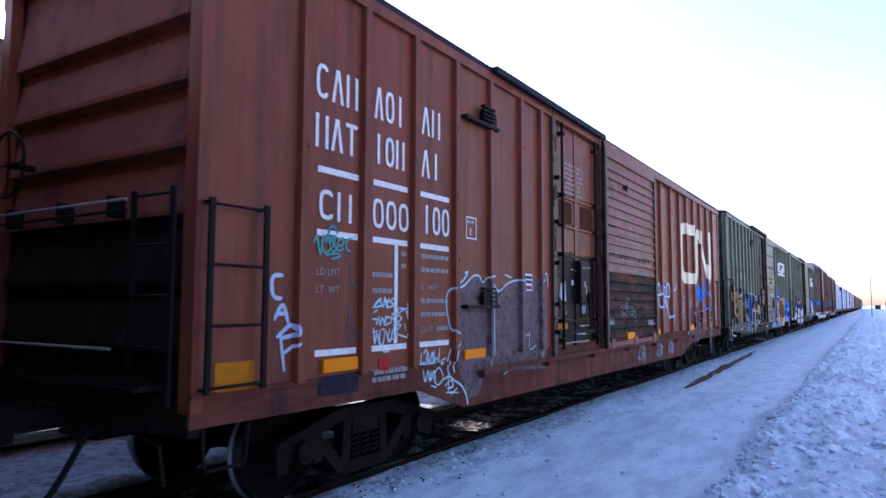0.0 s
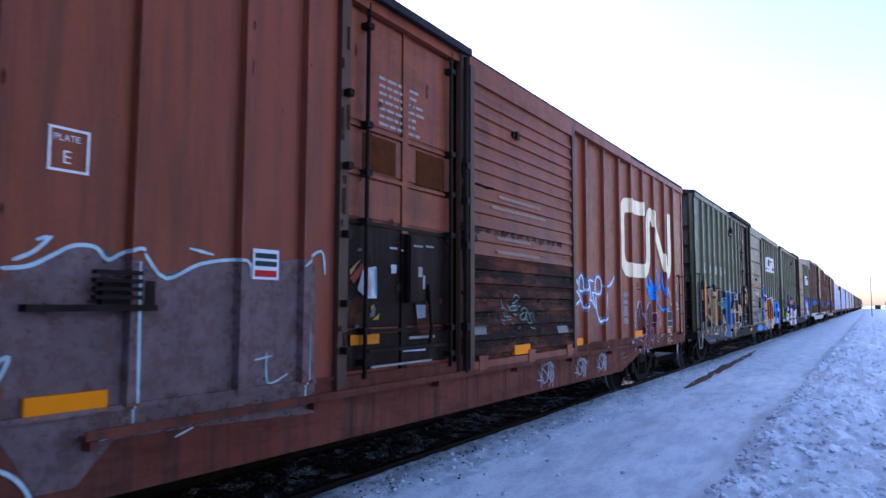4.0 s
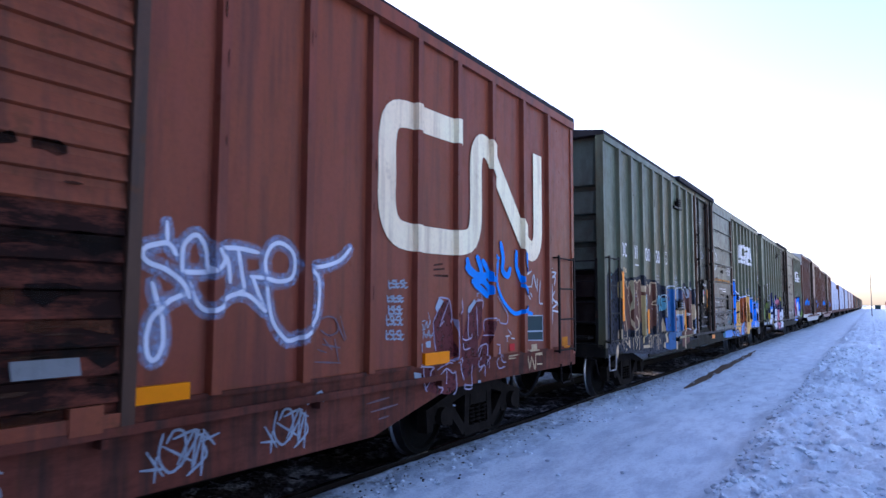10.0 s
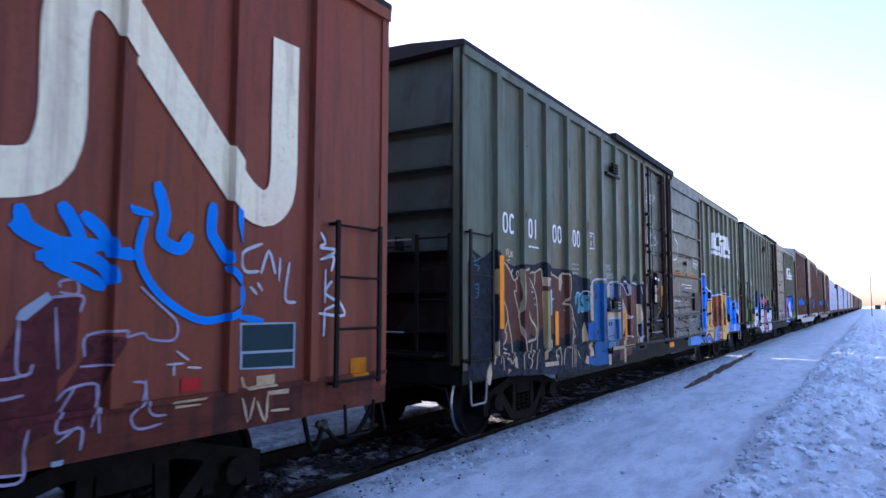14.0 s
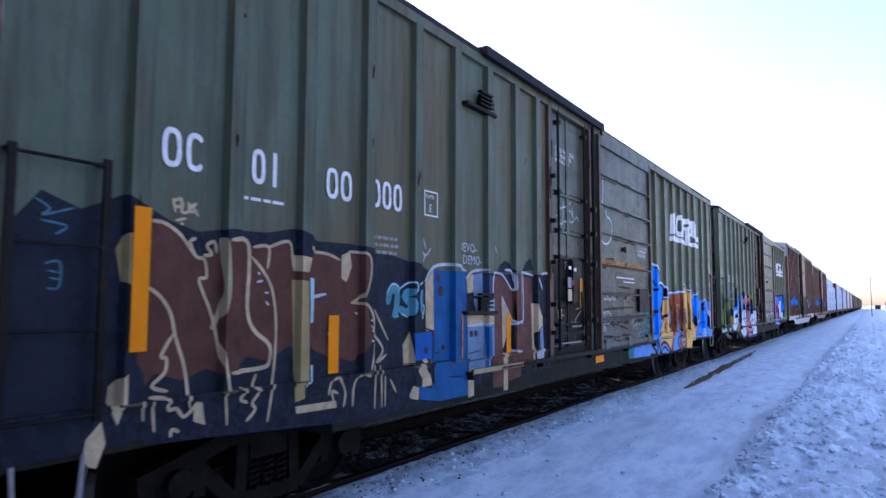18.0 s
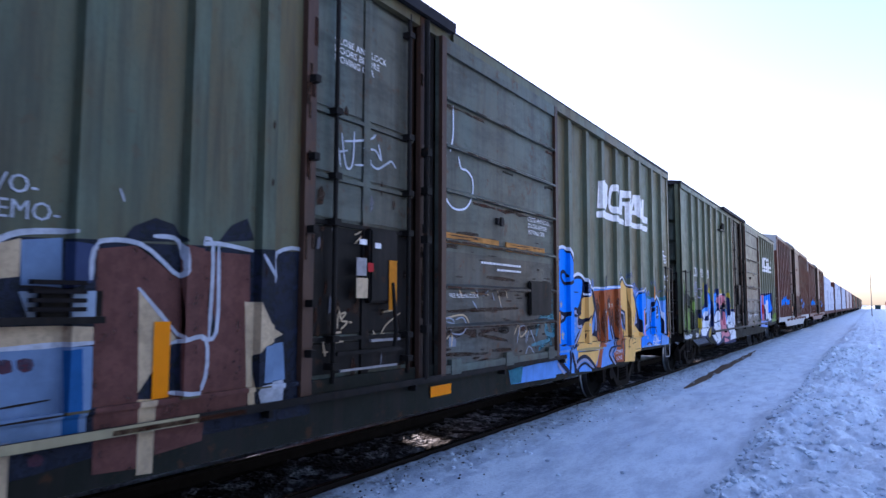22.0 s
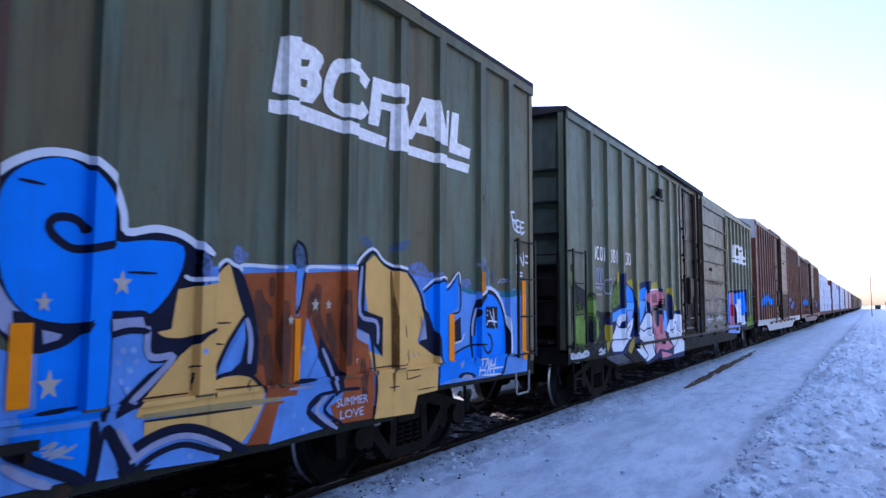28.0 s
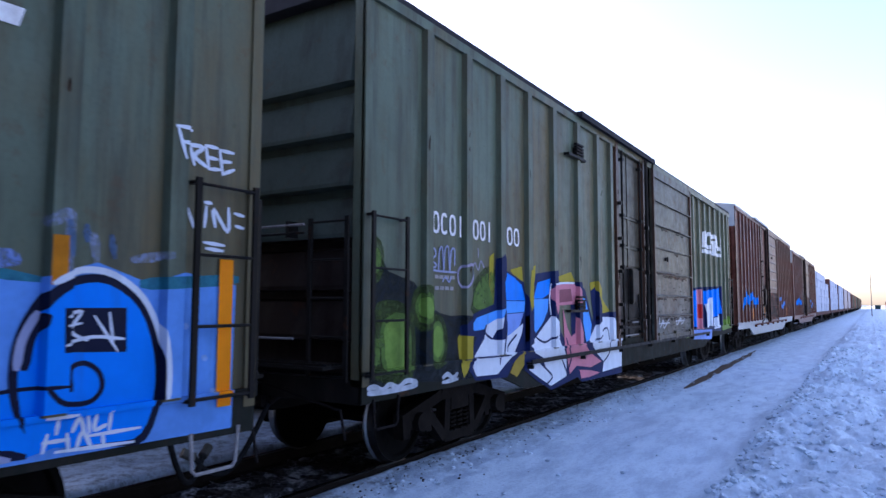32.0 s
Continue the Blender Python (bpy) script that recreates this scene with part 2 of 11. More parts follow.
PALET, DOORTAG, AZMIST, DULILAC, OXBLOOD = spray("pale_teal_spray", (0.52, 0.72, 0.76), 0.2, gaps=0.2), spray("dirty_jade_spray", (0.22, 0.34, 0.30), 0.3, gaps=0.25), spray("azure_overspray", (0.03, 0.18, 0.60), gaps=0.98, thin=0.15), spray("dull_lilac_outline", (0.46, 0.41, 0.54), 0.3, gaps=0.25), spray("oxblood_spray", (0.135, 0.032, 0.034), 0.3, gaps=0.25)
LIMED, LIMEM, PERI, DARKPINK = spray("thin_lime_overspray", (0.06, 0.09, 0.025), gaps=0.6), spray("mid_lime_spray", (0.11, 0.19, 0.04), gaps=0.3), spray("periwinkle_spray", (0.22, 0.36, 0.78)), spray("shadow_pink_spray", (0.30, 0.09, 0.11))
RUSTPOST = paint("rusted_door_post_paint", (0.085, 0.042, 0.026), grime=0.6, rusty=0.7)
FADED_DOOR = paint("faded_olive_door_paint", (0.088, 0.076, 0.050), grime=0.6, rusty=0.8, stain=0.5)
GREEN_DOOR_LOW = paint("rust_stained_green_door_paint", (0.082, 0.096, 0.084), grime=0.65, rusty=0.9, stain=0.6, warm=(0.092, 0.072, 0.048))
DUSTFOG = spray("dirty_grey_sticker", (0.34, 0.35, 0.34), 0.5, 9.0, gaps=0.35)
STARPAINT = spray("sandy_star_spray", (0.60, 0.52, 0.42), 0.2, gaps=0.1)
RUSTRUN, TEALMIST, SCRAP = spray("brown_rust_run", (0.075, 0.034, 0.018), 0.5, 7.0, gaps=0.7), spray("dull_teal_overspray", (0.05, 0.26, 0.32), gaps=0.9, thin=0.02), spray("flaking_grey_scrap", (0.22, 0.21, 0.22), 0.5, 9.0, gaps=0.55)
GREEN_SILL = paint("grimy_green_sill_paint", (0.018, 0.019, 0.014), grime=0.7, rusty=0.45, rough=0.6, shine=0.02)
RED_SILL = paint("grimy_red_sill_paint", (0.155, 0.044, 0.028), grime=0.75, rusty=0.4, rough=0.6, shine=0.03, stain=0.4)
AZSKY = spray("clear_sky_blue_spray", (0.08, 0.36, 0.90), 0.15)
STEEL = spray("steel_blue_spray", (0.20, 0.30, 0.44), 0.4, 3.0)
RUSTSPOT = spray("flaking_rust", (0.07, 0.022, 0.010), 0.6, 9.0, gaps=0.5)
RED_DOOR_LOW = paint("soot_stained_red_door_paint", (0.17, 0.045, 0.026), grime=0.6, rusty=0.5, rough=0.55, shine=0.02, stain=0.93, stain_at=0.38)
DOORSOOT, DOORRUST = spray("soot_run_on_door", (0.012, 0.007, 0.005), 0.4, 7.0, gaps=0.7), spray("rust_film_on_door", (0.10, 0.032, 0.014), 0.5, 7.0, gaps=0.6)
SIGNRED2, PINK2, GOLD2 = spray("dull_red_spray", (0.34, 0.07, 0.045), gaps=0.2), spray("pale_pink_spray", (0.50, 0.30, 0.30), gaps=0.2), spray("dull_yellow_spray", (0.40, 0.27, 0.04))
STRAWBONE, BLUE2, RUSTDOT, DULLTEAL2 = spray("straw_outline_spray", (0.44, 0.36, 0.20), 0.3), spray("deep_blue_spray", (0.010, 0.11, 0.40), 0.25), spray("brown_dot_spray", (0.10, 0.045, 0.06), 0.3, gaps=0.3), spray("teal_letter_spray", (0.10, 0.33, 0.40), 0.3, gaps=0.15)
PALERIB = spray("pale_pink_rib_strip", (0.46, 0.33, 0.30), 0.4, 3.0, gaps=0.4)
FAINT2 = spray("dark_old_stencil", (0.055, 0.022, 0.016), gaps=0.4)
WOOD = plain("bare_plywood_patch", (0.62, 0.27, 0.07), 0.7, 0, 0.6, 5.0)
BARERUST = plain("bare_rusted_patch", (0.10, 0.028, 0.009), 0.85, 0, 0.4, 7.0)

# ---------------------------------------------------------------- ground
def lattice(seed):
    return np.random.RandomState(seed).rand(128, 128)


def value_noise(x, y, scale, seed):
    g = lattice(seed)
    x, y = x * scale + 1000.5, y * scale + 1000.5
    i, j = np.floor(x).astype(int), np.floor(y).astype(int)
    fx, fy = x - i, y - j
    fx, fy = fx * fx * (3 - 2 * fx), fy * fy * (3 - 2 * fy)
    i, j, i1, j1 = i % 128, j % 128, (i + 1) % 128, (j + 1) % 128
    return (g[i, j] * (1 - fx) + g[i1, j] * fx) * (1 - fy) + (g[i, j1] * (1 - fx) + g[i1, j1] * fx) * fy


def smooth_step(a, b, x):
    t = np.clip((x - a) / (b - a), 0, 1)
    return t * t * (3 - 2 * t)


def snow_height(x, y):
    """Trackbed hollow, packed road beside it, then a bank of ploughed lumps."""
    z = -0.03 + 0.03 * (value_noise(x, y, 0.35, 3) - 0.5)
    z = z + 0.012 * (value_noise(x, y, 3.0, 4) - 0.5) + 0.006 * (value_noise(x, y, 11.0, 5) - 0.5)
    # wheel ruts along the road
    z = z - 0.02 * np.exp(-((x + 2.9 + 0.15 * np.sin(y * 0.2)) / 0.3) ** 2) - 0.015 * np.exp(-((x + 1.75) / 0.25) ** 2)
    # hollow of the trackbed
    z = z - 0.006 * (1 - smooth_step(-4.5, -4.1, x + 0.10 * (value_noise(x, y, 1.2, 19) - 0.5)))
    bed = smooth_step(-4.57, -4.51, x) + smooth_step(-6.36, -6.50, x + 0.06 * (value_noise(x, y, 2.0, 8) - 0.5))
    z = np.where(bed < 1, z * bed - 0.42 * (1 - bed), z)
    # broken edge beside the rail
    edge = smooth_step(-4.56, -4.4, x) * (1 - smooth_step(-3.9, -3.3, x))
    z = z + edge * (0.035 * (value_noise(x, y, 6.0, 9) - 0.55) + 0.022 * (value_noise(x, y, 14.0, 10) - 0.5))
    # ridge added beyond the other track; its shaded face hides sunlit snow
    z = z + 1.4 * smooth_step(-12.2, -13.4, x)
    # bank of lumps
    bank = smooth_step(-1.55, -0.9, x + 0.5 * (value_noise(x, y, 0.7, 11) - 0.5)) * (1 - 0.55 * smooth_step(2.5, 6.0, x))
    lump = value_noise(x, y, 0.8, 17) * 0.35 + value_noise(x, y, 1.9, 12) * 0.6 + value_noise(x, y, 4.5, 13) * 0.28 + value_noise(x, y, 10.0, 14) * 0.2
    crest = np.abs(value_noise(x, y, 3.0, 15) - 0.5) * 2
    z = z + bank * (0.24 * lump + 0.10 * crest - 0.04 + 0.05 * value_noise(x, y, 18.0, 16))
    return z


def snow_material():
    m, nt, b = nodes_of("packed_snow", 0.6)
    co = nt.nodes.new("ShaderNodeTexCoord").outputs["Object"]
    big = noise_node(nt, co, 0.5, 5, 0.6)
    mid = noise_node(nt, co, 3.6, 7, 0.75, (1, 0.3, 1))
    fine = noise_node(nt, co, 30.0, 5, 0.7)
    col = blend(nt, ramp(nt, big, 0.35, 0.7), (0.69, 0.79, 0.87), (0.80, 0.89, 0.95))
    col = blend(nt, scaled(nt, ramp(nt, mid, 0.44, 0.62), 0.72), col, (0.42, 0.50, 0.60))
    col = blend(nt, scaled(nt, ramp(nt, fine, 0.52, 0.68), 0.55), col, (0.40, 0.45, 0.52))
    # grit thrown out along the track, in a ragged band
    sep = nt.nodes.new("ShaderNodeSeparateXYZ")
    nt.links.new(co, sep.inputs[0])
    band = nt.nodes.new("ShaderNodeMapRange")
    for k, v in (("From Min", -3.15), ("From Max", -4.35), ("To Min", 0.0), ("To Max", 0.20)):
        band.inputs[k].default_value = v
    nt.links.new(sep.outputs["X"], band.inputs["Value"])
    add = nt.nodes.new("ShaderNodeMath")
    add.operation = "ADD"
    nt.links.new(noise_node(nt, co, 7.0, 7, 0.78), add.inputs[0])
    nt.links.new(band.outputs["Result"], add.inputs[1])
    col = blend(nt, scaled(nt, ramp(nt, add.outputs[0], 0.66, 0.84), 0.8), col, (0.10, 0.095, 0.10))
    nt.links.new(col, b.inputs["Base Color"])
    nt.links.new(ramp(nt, mid, 0.35, 0.7, (0.75, 0.75, 0.75, 1), (0.42, 0.42, 0.42, 1)), b.inputs["Roughness"])
    bump(nt, b, fine, 0.85, 0.018)
    return m


SNOW = snow_material()


def sheet(name, xs, ys, height, material):
    X, Y = np.meshgrid(xs, ys)
    Z = height(X, Y)
    verts = np.stack([X, Y, Z], -1).reshape(-1, 3)
    nx, ny = len(xs), len(ys)
    i = (np.arange(ny - 1)[:, None] * nx + np.arange(nx - 1)[None, :]).reshape(-1)
    faces = np.stack([i, i + 1, i + nx + 1, i + nx], 1)
    me = bpy.data.meshes.new(name)
    me.from_pydata(verts.tolist(), [], faces.tolist())
    me.materials.append(material)
    for p in me.polygons:
        p.use_smooth = True
    return new(name, me)


xs = np.concatenate([[-3000, -1200, -500, -200, -90, -45, -25, -15, -14, -13.4, -13, -12.6, -12.2, -11.5, -10, -8], np.arange(-7.2, -6.6, 0.12), np.arange(-6.6, -6.2, 0.04), np.arange(-6.2, -4.65, 0.13), np.arange(-4.62, 1.2, 0.035), np.arange(1.2, 6, 0.12), [6.5, 8, 11, 16, 25, 45, 90, 200, 500, 1200, 3000]])
ys = np.concatenate([[-400, -100, -40, -15, -6, -2], np.arange(0, 3.5, 0.12), np.arange(3.5, 14, 0.035), np.arange(14, 26, 0.07), np.arange(26, 60, 0.25), np.arange(60, 140, 1.2), [160, 200, 260, 350, 500, 800, 1400, 3000]])
tagged(sheet("ground", xs, ys, snow_height, SNOW), "packed blue-white snow beside the track, lumpy at its edge", "snow", kind="structure")


def ballast_height(x, y):
    d = np.abs(x - TRACK_X)
    z = -0.17 - 0.10 * smooth_step(0.9, 1.5, d)
    return z + 0.05 * (value_noise(x, y, 9.0, 21) - 0.5) + 0.05 * (value_noise(x, y, 22.0, 22) - 0.5)


def ballast_material():
    m, nt, b = nodes_of("snow_dusted_ballast", 0.9)
    co = nt.nodes.new("ShaderNodeTexCoord").outputs["Object"]
    v = nt.nodes.new("ShaderNodeTexVoronoi")
    v.inputs["Scale"].default_value = 22
    nt.links.new(co, v.inputs["Vector"])
    stone = blend(nt, ramp(nt, v.outputs["Color"], 0.2, 0.9), (0.016, 0.014, 0.013), (0.07, 0.062, 0.06))
    snowy = ramp(nt, noise_node(nt, co, 2.6, 7, 0.75), 0.50, 0.64)
    col = blend(nt, scaled(nt, snowy, 0.75), stone, (0.7, 0.71, 0.74))
    nt.links.new(col, b.inputs["Base Color"])
    bump(nt, b, v.outputs["Distance"], 0.9, 0.03)
    return m


ballast = sheet("ballast", np.arange(-6.75, -4.0, 0.055), np.concatenate([np.arange(-6, 24, 0.055), np.arange(24, 60, 0.4), np.arange(60, 420, 6)]), ballast_height, ballast_material())
tagged(ballast, "dark crushed-stone ballast dusted with snow under the track", "ballast", kind="structure")

RAIL_OUTLINE = [(-0.075, -0.175), (0.075, -0.175), (0.075, -0.162), (0.012, -0.145), (0.01, -0.045), (0.037, -0.034), (0.037, -0.006), (0.028, 0.0), (-0.028, 0.0), (-0.037, -0.006), (-0.037, -0.034), (-0.01, -0.045), (-0.012, -0.145), (-0.075, -0.162)]
for sx in (0.755, -0.755):
    bm = bmesh.new()
    extrude(bm, [(x + TRACK_X + sx, z) for x, z in RAIL_OUTLINE], -60, 480)
    fixed(bm)
    for f in bm.faces:
        f.material_index = 1 if f.normal.z > 0.7 and f.calc_center_median().z > -0.01 else 0
    tagged(part("rail", bm, [RAILRUST, RAILSTEEL]), "rusty steel rail with a polished running top", "rail", "rails of the track", "structure")


# ---------------------------------------------------------------- train parts
HALF = 1.43      # centreline to side sheet


def wheelset_mesh():
    bm = bmesh.new()
    rod(bm, (-1.05, 0, 0), (1.05, 0, 0), 0.075, 12)
    for s in (1, -1):
        n0 = len(bm.faces)
        prof = [(0.68, 0.10), (0.68, 0.30), (0.66, 0.40), (0.655, 0.475), (0.682, 0.487), (0.70, 0.462), (0.80, 0.452), (0.805, 0.40), (0.765, 0.38), (0.755, 0.20), (0.80, 0.15), (0.80, 0.09)]
        lathe(bm, [(x * s, r) for x, r in prof], 36)
        bm.faces.ensure_lookup_table()
        for f in bm.faces[n0:]:
            c = f.calc_center_median()
            r = math.hypot(c.y, c.z)
            if r > 0.448 and abs(c.x) < 0.803:
                f.material_index = 1
        for k in range(6):
            a = k * math.pi / 3
            box(bm, s * 0.757, s * 0.764, 0.28 * math.cos(a) - 0.02, 0.28 * math.cos(a) + 0.02, 0.28 * math.sin(a) - 0.02, 0.28 * math.sin(a) + 0.02)
    return fixed(bm)


def side_frame_mesh():
    """Cast frame: arched top chord, dropped bottom chord, two windows, pedestal jaws."""
    bm = bmesh.new()
    x0, x1 = 0.93, 1.06

    def bar(pts, half):
        for (y, z), (y2, z2) in zip(pts, pts[1:]):
            d = math.hypot(y2 - y, z2 - z)
            ny, nz = -(z2 - z) / d * half, (y2 - y) / d * half
            slab(bm, [(y + ny, z + nz), (y2 + ny, z2 + nz), (y2 - ny, z2 - nz), (y - ny, z - nz)], x0, x1)
    bar([(-1.16, 0.50), (-0.78, 0.60), (-0.40, 0.70), (0.40, 0.70), (0.78, 0.60), (1.16, 0.50)], 0.062)
    bar([(-0.72, 0.56), (-0.34, 0.20), (0.34, 0.20), (0.72, 0.56)], 0.058)
    bar([(-0.30, 0.22), (-0.27, 0.70)], 0.055)
    bar([(0.30, 0.22), (0.27, 0.70)], 0.055)
    for s in (1, -1):
        slab(bm, [(s * 1.05, 0.30), (s * 1.17, 0.30), (s * 1.19, 0.56), (s * 1.04, 0.56)], x0, x1)
        slab(bm, [(s * 0.63, 0.32), (s * 0.73, 0.32), (s * 0.76, 0.58), (s * 0.62, 0.58)], x0, x1)
        box(bm, 0.92, 1.05, s * 0.89 - 0.14, s * 0.89 + 0.14, 0.38, 0.53)
        rod(bm, (1.05, s * 0.89, 0.457), (1.13, s * 0.89, 0.457), 0.105, 14)
    return fixed(bm)


def spring_mesh():
    """One coil spring."""
    bm = bmesh.new()
    tube(bm, [(0.05 * math.cos(i * 0.9), 0.055 * math.sin(i * 0.9), 0.26 + 0.24 * i / 34) for i in range(35)], 0.014, 5)
    return fixed(bm)


def bolster_mesh():
    bm = bmesh.new()
    box(bm, -1.06, 1.06, -0.20, 0.20, 0.50, 0.64)
    box(bm, -0.4, 0.4, -0.24, 0.24, 0.62, 0.78)
    box(bm, -0.55, 0.55, -0.62, -0.52, 0.36, 0.52)
    box(bm, -0.55, 0.55, 0.52, 0.62, 0.36, 0.52)
    return fixed(bm)


SHARED = {}


def truck(car, along):
    """A four-wheel bogie under a car, at y along it."""
    if not SHARED:
        for key, bm, mats in (("bolster", bolster_mesh(), [TRUCK]), ("side_frame", side_frame_mesh(), [TRUCK]), ("spring", spring_mesh(), [TRUCK]), ("wheelset", wheelset_mesh(), [UNDER, TREAD])):
            me = bpy.data.meshes.new(key)
            bm.to_mesh(me)
            bm.free()
            for m in mats:
                me.materials.append(m)
            SHARED[key] = me
    b = new("truck", SHARED["bolster"])
    b.parent, b.matrix_basis = car, pose(0, along, 0)
    b["label"] = "black cast-steel truck with two wheelsets"
    for s in (0, 180):
        f = new("side_frame", SHARED["side_frame"])
        f.parent, f.matrix_basis = b, pose(0, 0, 0, 0, 0, s)
        for y in (-0.15, 0.0, 0.15):
            for x in (0.94, 1.02):
                f = new("spring", SHARED["spring"])
                f.parent, f.matrix_basis = b, pose(x if s == 0 else -x, y, 0)
    for dy in (-0.89, 0.89):
        w = new("wheelset", SHARED["wheelset"])
        w.parent, w.matrix_basis = b, pose(0, dy, 0.457)
        WHEELSETS.append((w, dy, 0.457, 0.452))


def hat(bm, y, w, z0, z1, depth, x=HALF, base=None):
    """An upright hat-section stiffener on the side sheet."""
    wb = base or w * 1.25
    for a, b in (((x, y - wb / 2), (x + depth, y - w / 2)), ((x + depth, y - w / 2), (x + depth, y + w / 2)), ((x + depth, y + w / 2), (x, y + wb / 2))):
        v = [bm.verts.new((*p, z)) for p in (a, b) for z in (z0, z1)]
        bm.faces.new((v[0], v[2], v[3], v[1]))
    v = [bm.verts.new((xx, yy, z)) for z in (z0, z1) for xx, yy in ((x, y - wb / 2), (x + depth, y - w / 2), (x + depth, y + w / 2), (x, y + wb / 2))]
    bm.faces.new(v[0:4])
    bm.faces.new(v[4:8][::-1])


def end_wall(car, material, y, way, z0, z1, ledges, low_shade=None):
    """Pressed-steel end: each panel leans out downwards and breaks back sharply at its ledge."""
    bm = bmesh.new()
    prof = [(z1, 0.0)]
    tops = [z1 - 0.12] + ledges[:-1]
    for top, low in zip(tops, ledges):
        prof += [(top - 0.10, 0.03), (low + 0.05, 0.115), (low + 0.012, 0.115), (low - 0.006, 0.0), (low - 0.08, 0.0)]
    prof.append((z0, 0.0))
    rows = []
    for z, d in prof:
        rows.append([bm.verts.new((x, y + way * (0.15 - d * k), z)) for x, k in ((-HALF + 0.01, 0), (-HALF + 0.10, 0.2), (-HALF + 0.2, 1), (HALF - 0.2, 1), (HALF - 0.10, 0.2), (HALF - 0.01, 0))])
    # faces below z = 2.4 get a dark colour, painting the shade between cars
    low = bm if low_shade is None else bmesh.new()
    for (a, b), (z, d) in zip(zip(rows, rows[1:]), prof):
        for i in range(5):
            if low_shade and z < 2.4:
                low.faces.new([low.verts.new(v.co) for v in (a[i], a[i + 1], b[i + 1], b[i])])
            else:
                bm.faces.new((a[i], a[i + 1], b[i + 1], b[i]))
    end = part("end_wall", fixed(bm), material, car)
    if low_shade:
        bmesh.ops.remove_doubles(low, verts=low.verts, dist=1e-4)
        part("shaded_lower_end", fixed(low), low_shade, end)
    return end


def ladder(car, material, x, y0, y1, z0, z1, rungs, name="ladder", across=False):
    bm = bmesh.new()
    for y in (y0, y1):
        if across:
            box(bm, y - 0.022, y + 0.022, x - 0.012, x + 0.012, z0, z1)
        else:
            box(bm, x - 0.012, x + 0.012, y - 0.022, y + 0.022, z0, z1)
            for z in (z0 + 0.03, z1 - 0.03):
                box(bm, HALF, x, y - 0.02, y + 0.02, z - 0.012, z + 0.012)
    lad = part(name, bm, material, car)
    for i in range(rungs):
        z = z0 + 0.04 + (z1 - z0 - 0.08) * i / (rungs - 1)
        bm = bmesh.new()
        if across:
            rod(bm, (y0, x, z), (y1, x, z), 0.012, 6)
        else:
            rod(bm, (x, y0, z), (x, y1, z), 0.012, 6)
        part("rung", bm, material, lad)
    return lad


def stirrup(car, material, y0, y1, z0, z1, x=HALF + 0.02):
    bm = bmesh.new()
    pts = [(x, y0, z1), (x, y0 + 0.02, z0 + 0.03), (x, y0 + 0.05, z0), (x, y1 - 0.05, z0), (x, y1 - 0.02, z0 + 0.03), (x, y1, z1)]
    tube(bm, pts, 0.014, 6)
    return part("sill_step", bm, material, car)


def coupler(car, y, way):
    bm = bmesh.new()
    box(bm, -0.16, 0.16, min(y, y + way * 0.25), max(y, y + way * 0.25), 0.72, 1.02)
    box(bm, -0.07, 0.07, min(y, y - way * 0.55), max(y, y - way * 0.55), 0.80, 0.95)
    c = y - way * 0.58
    slab(bm, [(c - 0.14, 0.73), (c + 0.14, 0.73), (c + 0.14, 1.01), (c - 0.14, 1.01)], -0.17, 0.02)
    slab(bm, [(c - 0.12, 0.75), (c + 0.10, 0.75), (c + 0.10, 0.99), (c - 0.12, 0.99)], 0.06, 0.16)
    return part("coupler", fixed(bm), BLACKIRON, car)


def air_hose(car, y, way):
    bm = bmesh.new()
    pts = []
    for i in range(15):
        t = i / 14
        pts.append((0.32 - 0.28 * t, y - way * (0.05 + 0.62 * t), 0.78 - 0.62 * math.sin(t * 2.35) + 0.0 * t))
    tube(bm, pts, 0.026, 8)
    h = part("air_hose", bm, RUBBER, car)
    bm = bmesh.new()
    e = Vector(pts[-1])
    rod(bm, e, e + Vector((-0.05, -way * 0.10, 0.06)), 0.045, 10)
    part("hose_coupling", bm, BRASS, h)
    bm = bmesh.new()
    rod(bm, (0.32, y - way * 0.05, 0.78), (0.32, y + way * 0.12, 0.86), 0.035, 8)
    part("angle_cock", bm, BLACKIRON, h)
    return h


def cut_lever(car, y, way, material):
    bm = bmesh.new()
    tube(bm, [(0.1, y - way * 0.3, 1.02), (0.3, y - way * 0.12, 0.98), (1.30, y - way * 0.12, 0.80), (1.36, y - way * 0.12, 0.55)], 0.014, 6)
    return part("uncoupling_lever", bm, material, car)


def underframe(car, length, low):
    bm = bmesh.new()
    box(bm, -0.2, 0.2, 0.1, length - 0.1, 0.68, 1.02)
    box(bm, -HALF + 0.05, HALF - 0.05, 0.12, length - 0.12, 1.02, 1.10)
    for i in range(1, 12):
        y = length * i / 12
        if 3.8 < y < length - 3.8:
            box(bm, -HALF + 0.04, HALF - 0.04, y - 0.05, y + 0.05, 0.78, 1.02)
    rod(bm, (-0.75, length * 0.46, 0.72), (-0.75, length * 0.53, 0.72), 0.2, 14)
    rod(bm, (0.7, length * 0.40, 0.78), (0.7, length * 0.44, 0.78), 0.14, 12)
    rod(bm, (0.45, 2.8, 0.74), (0.45, length - 2.8, 0.74), 0.02, 6)
    return part("underframe", fixed(bm), UNDER, car)


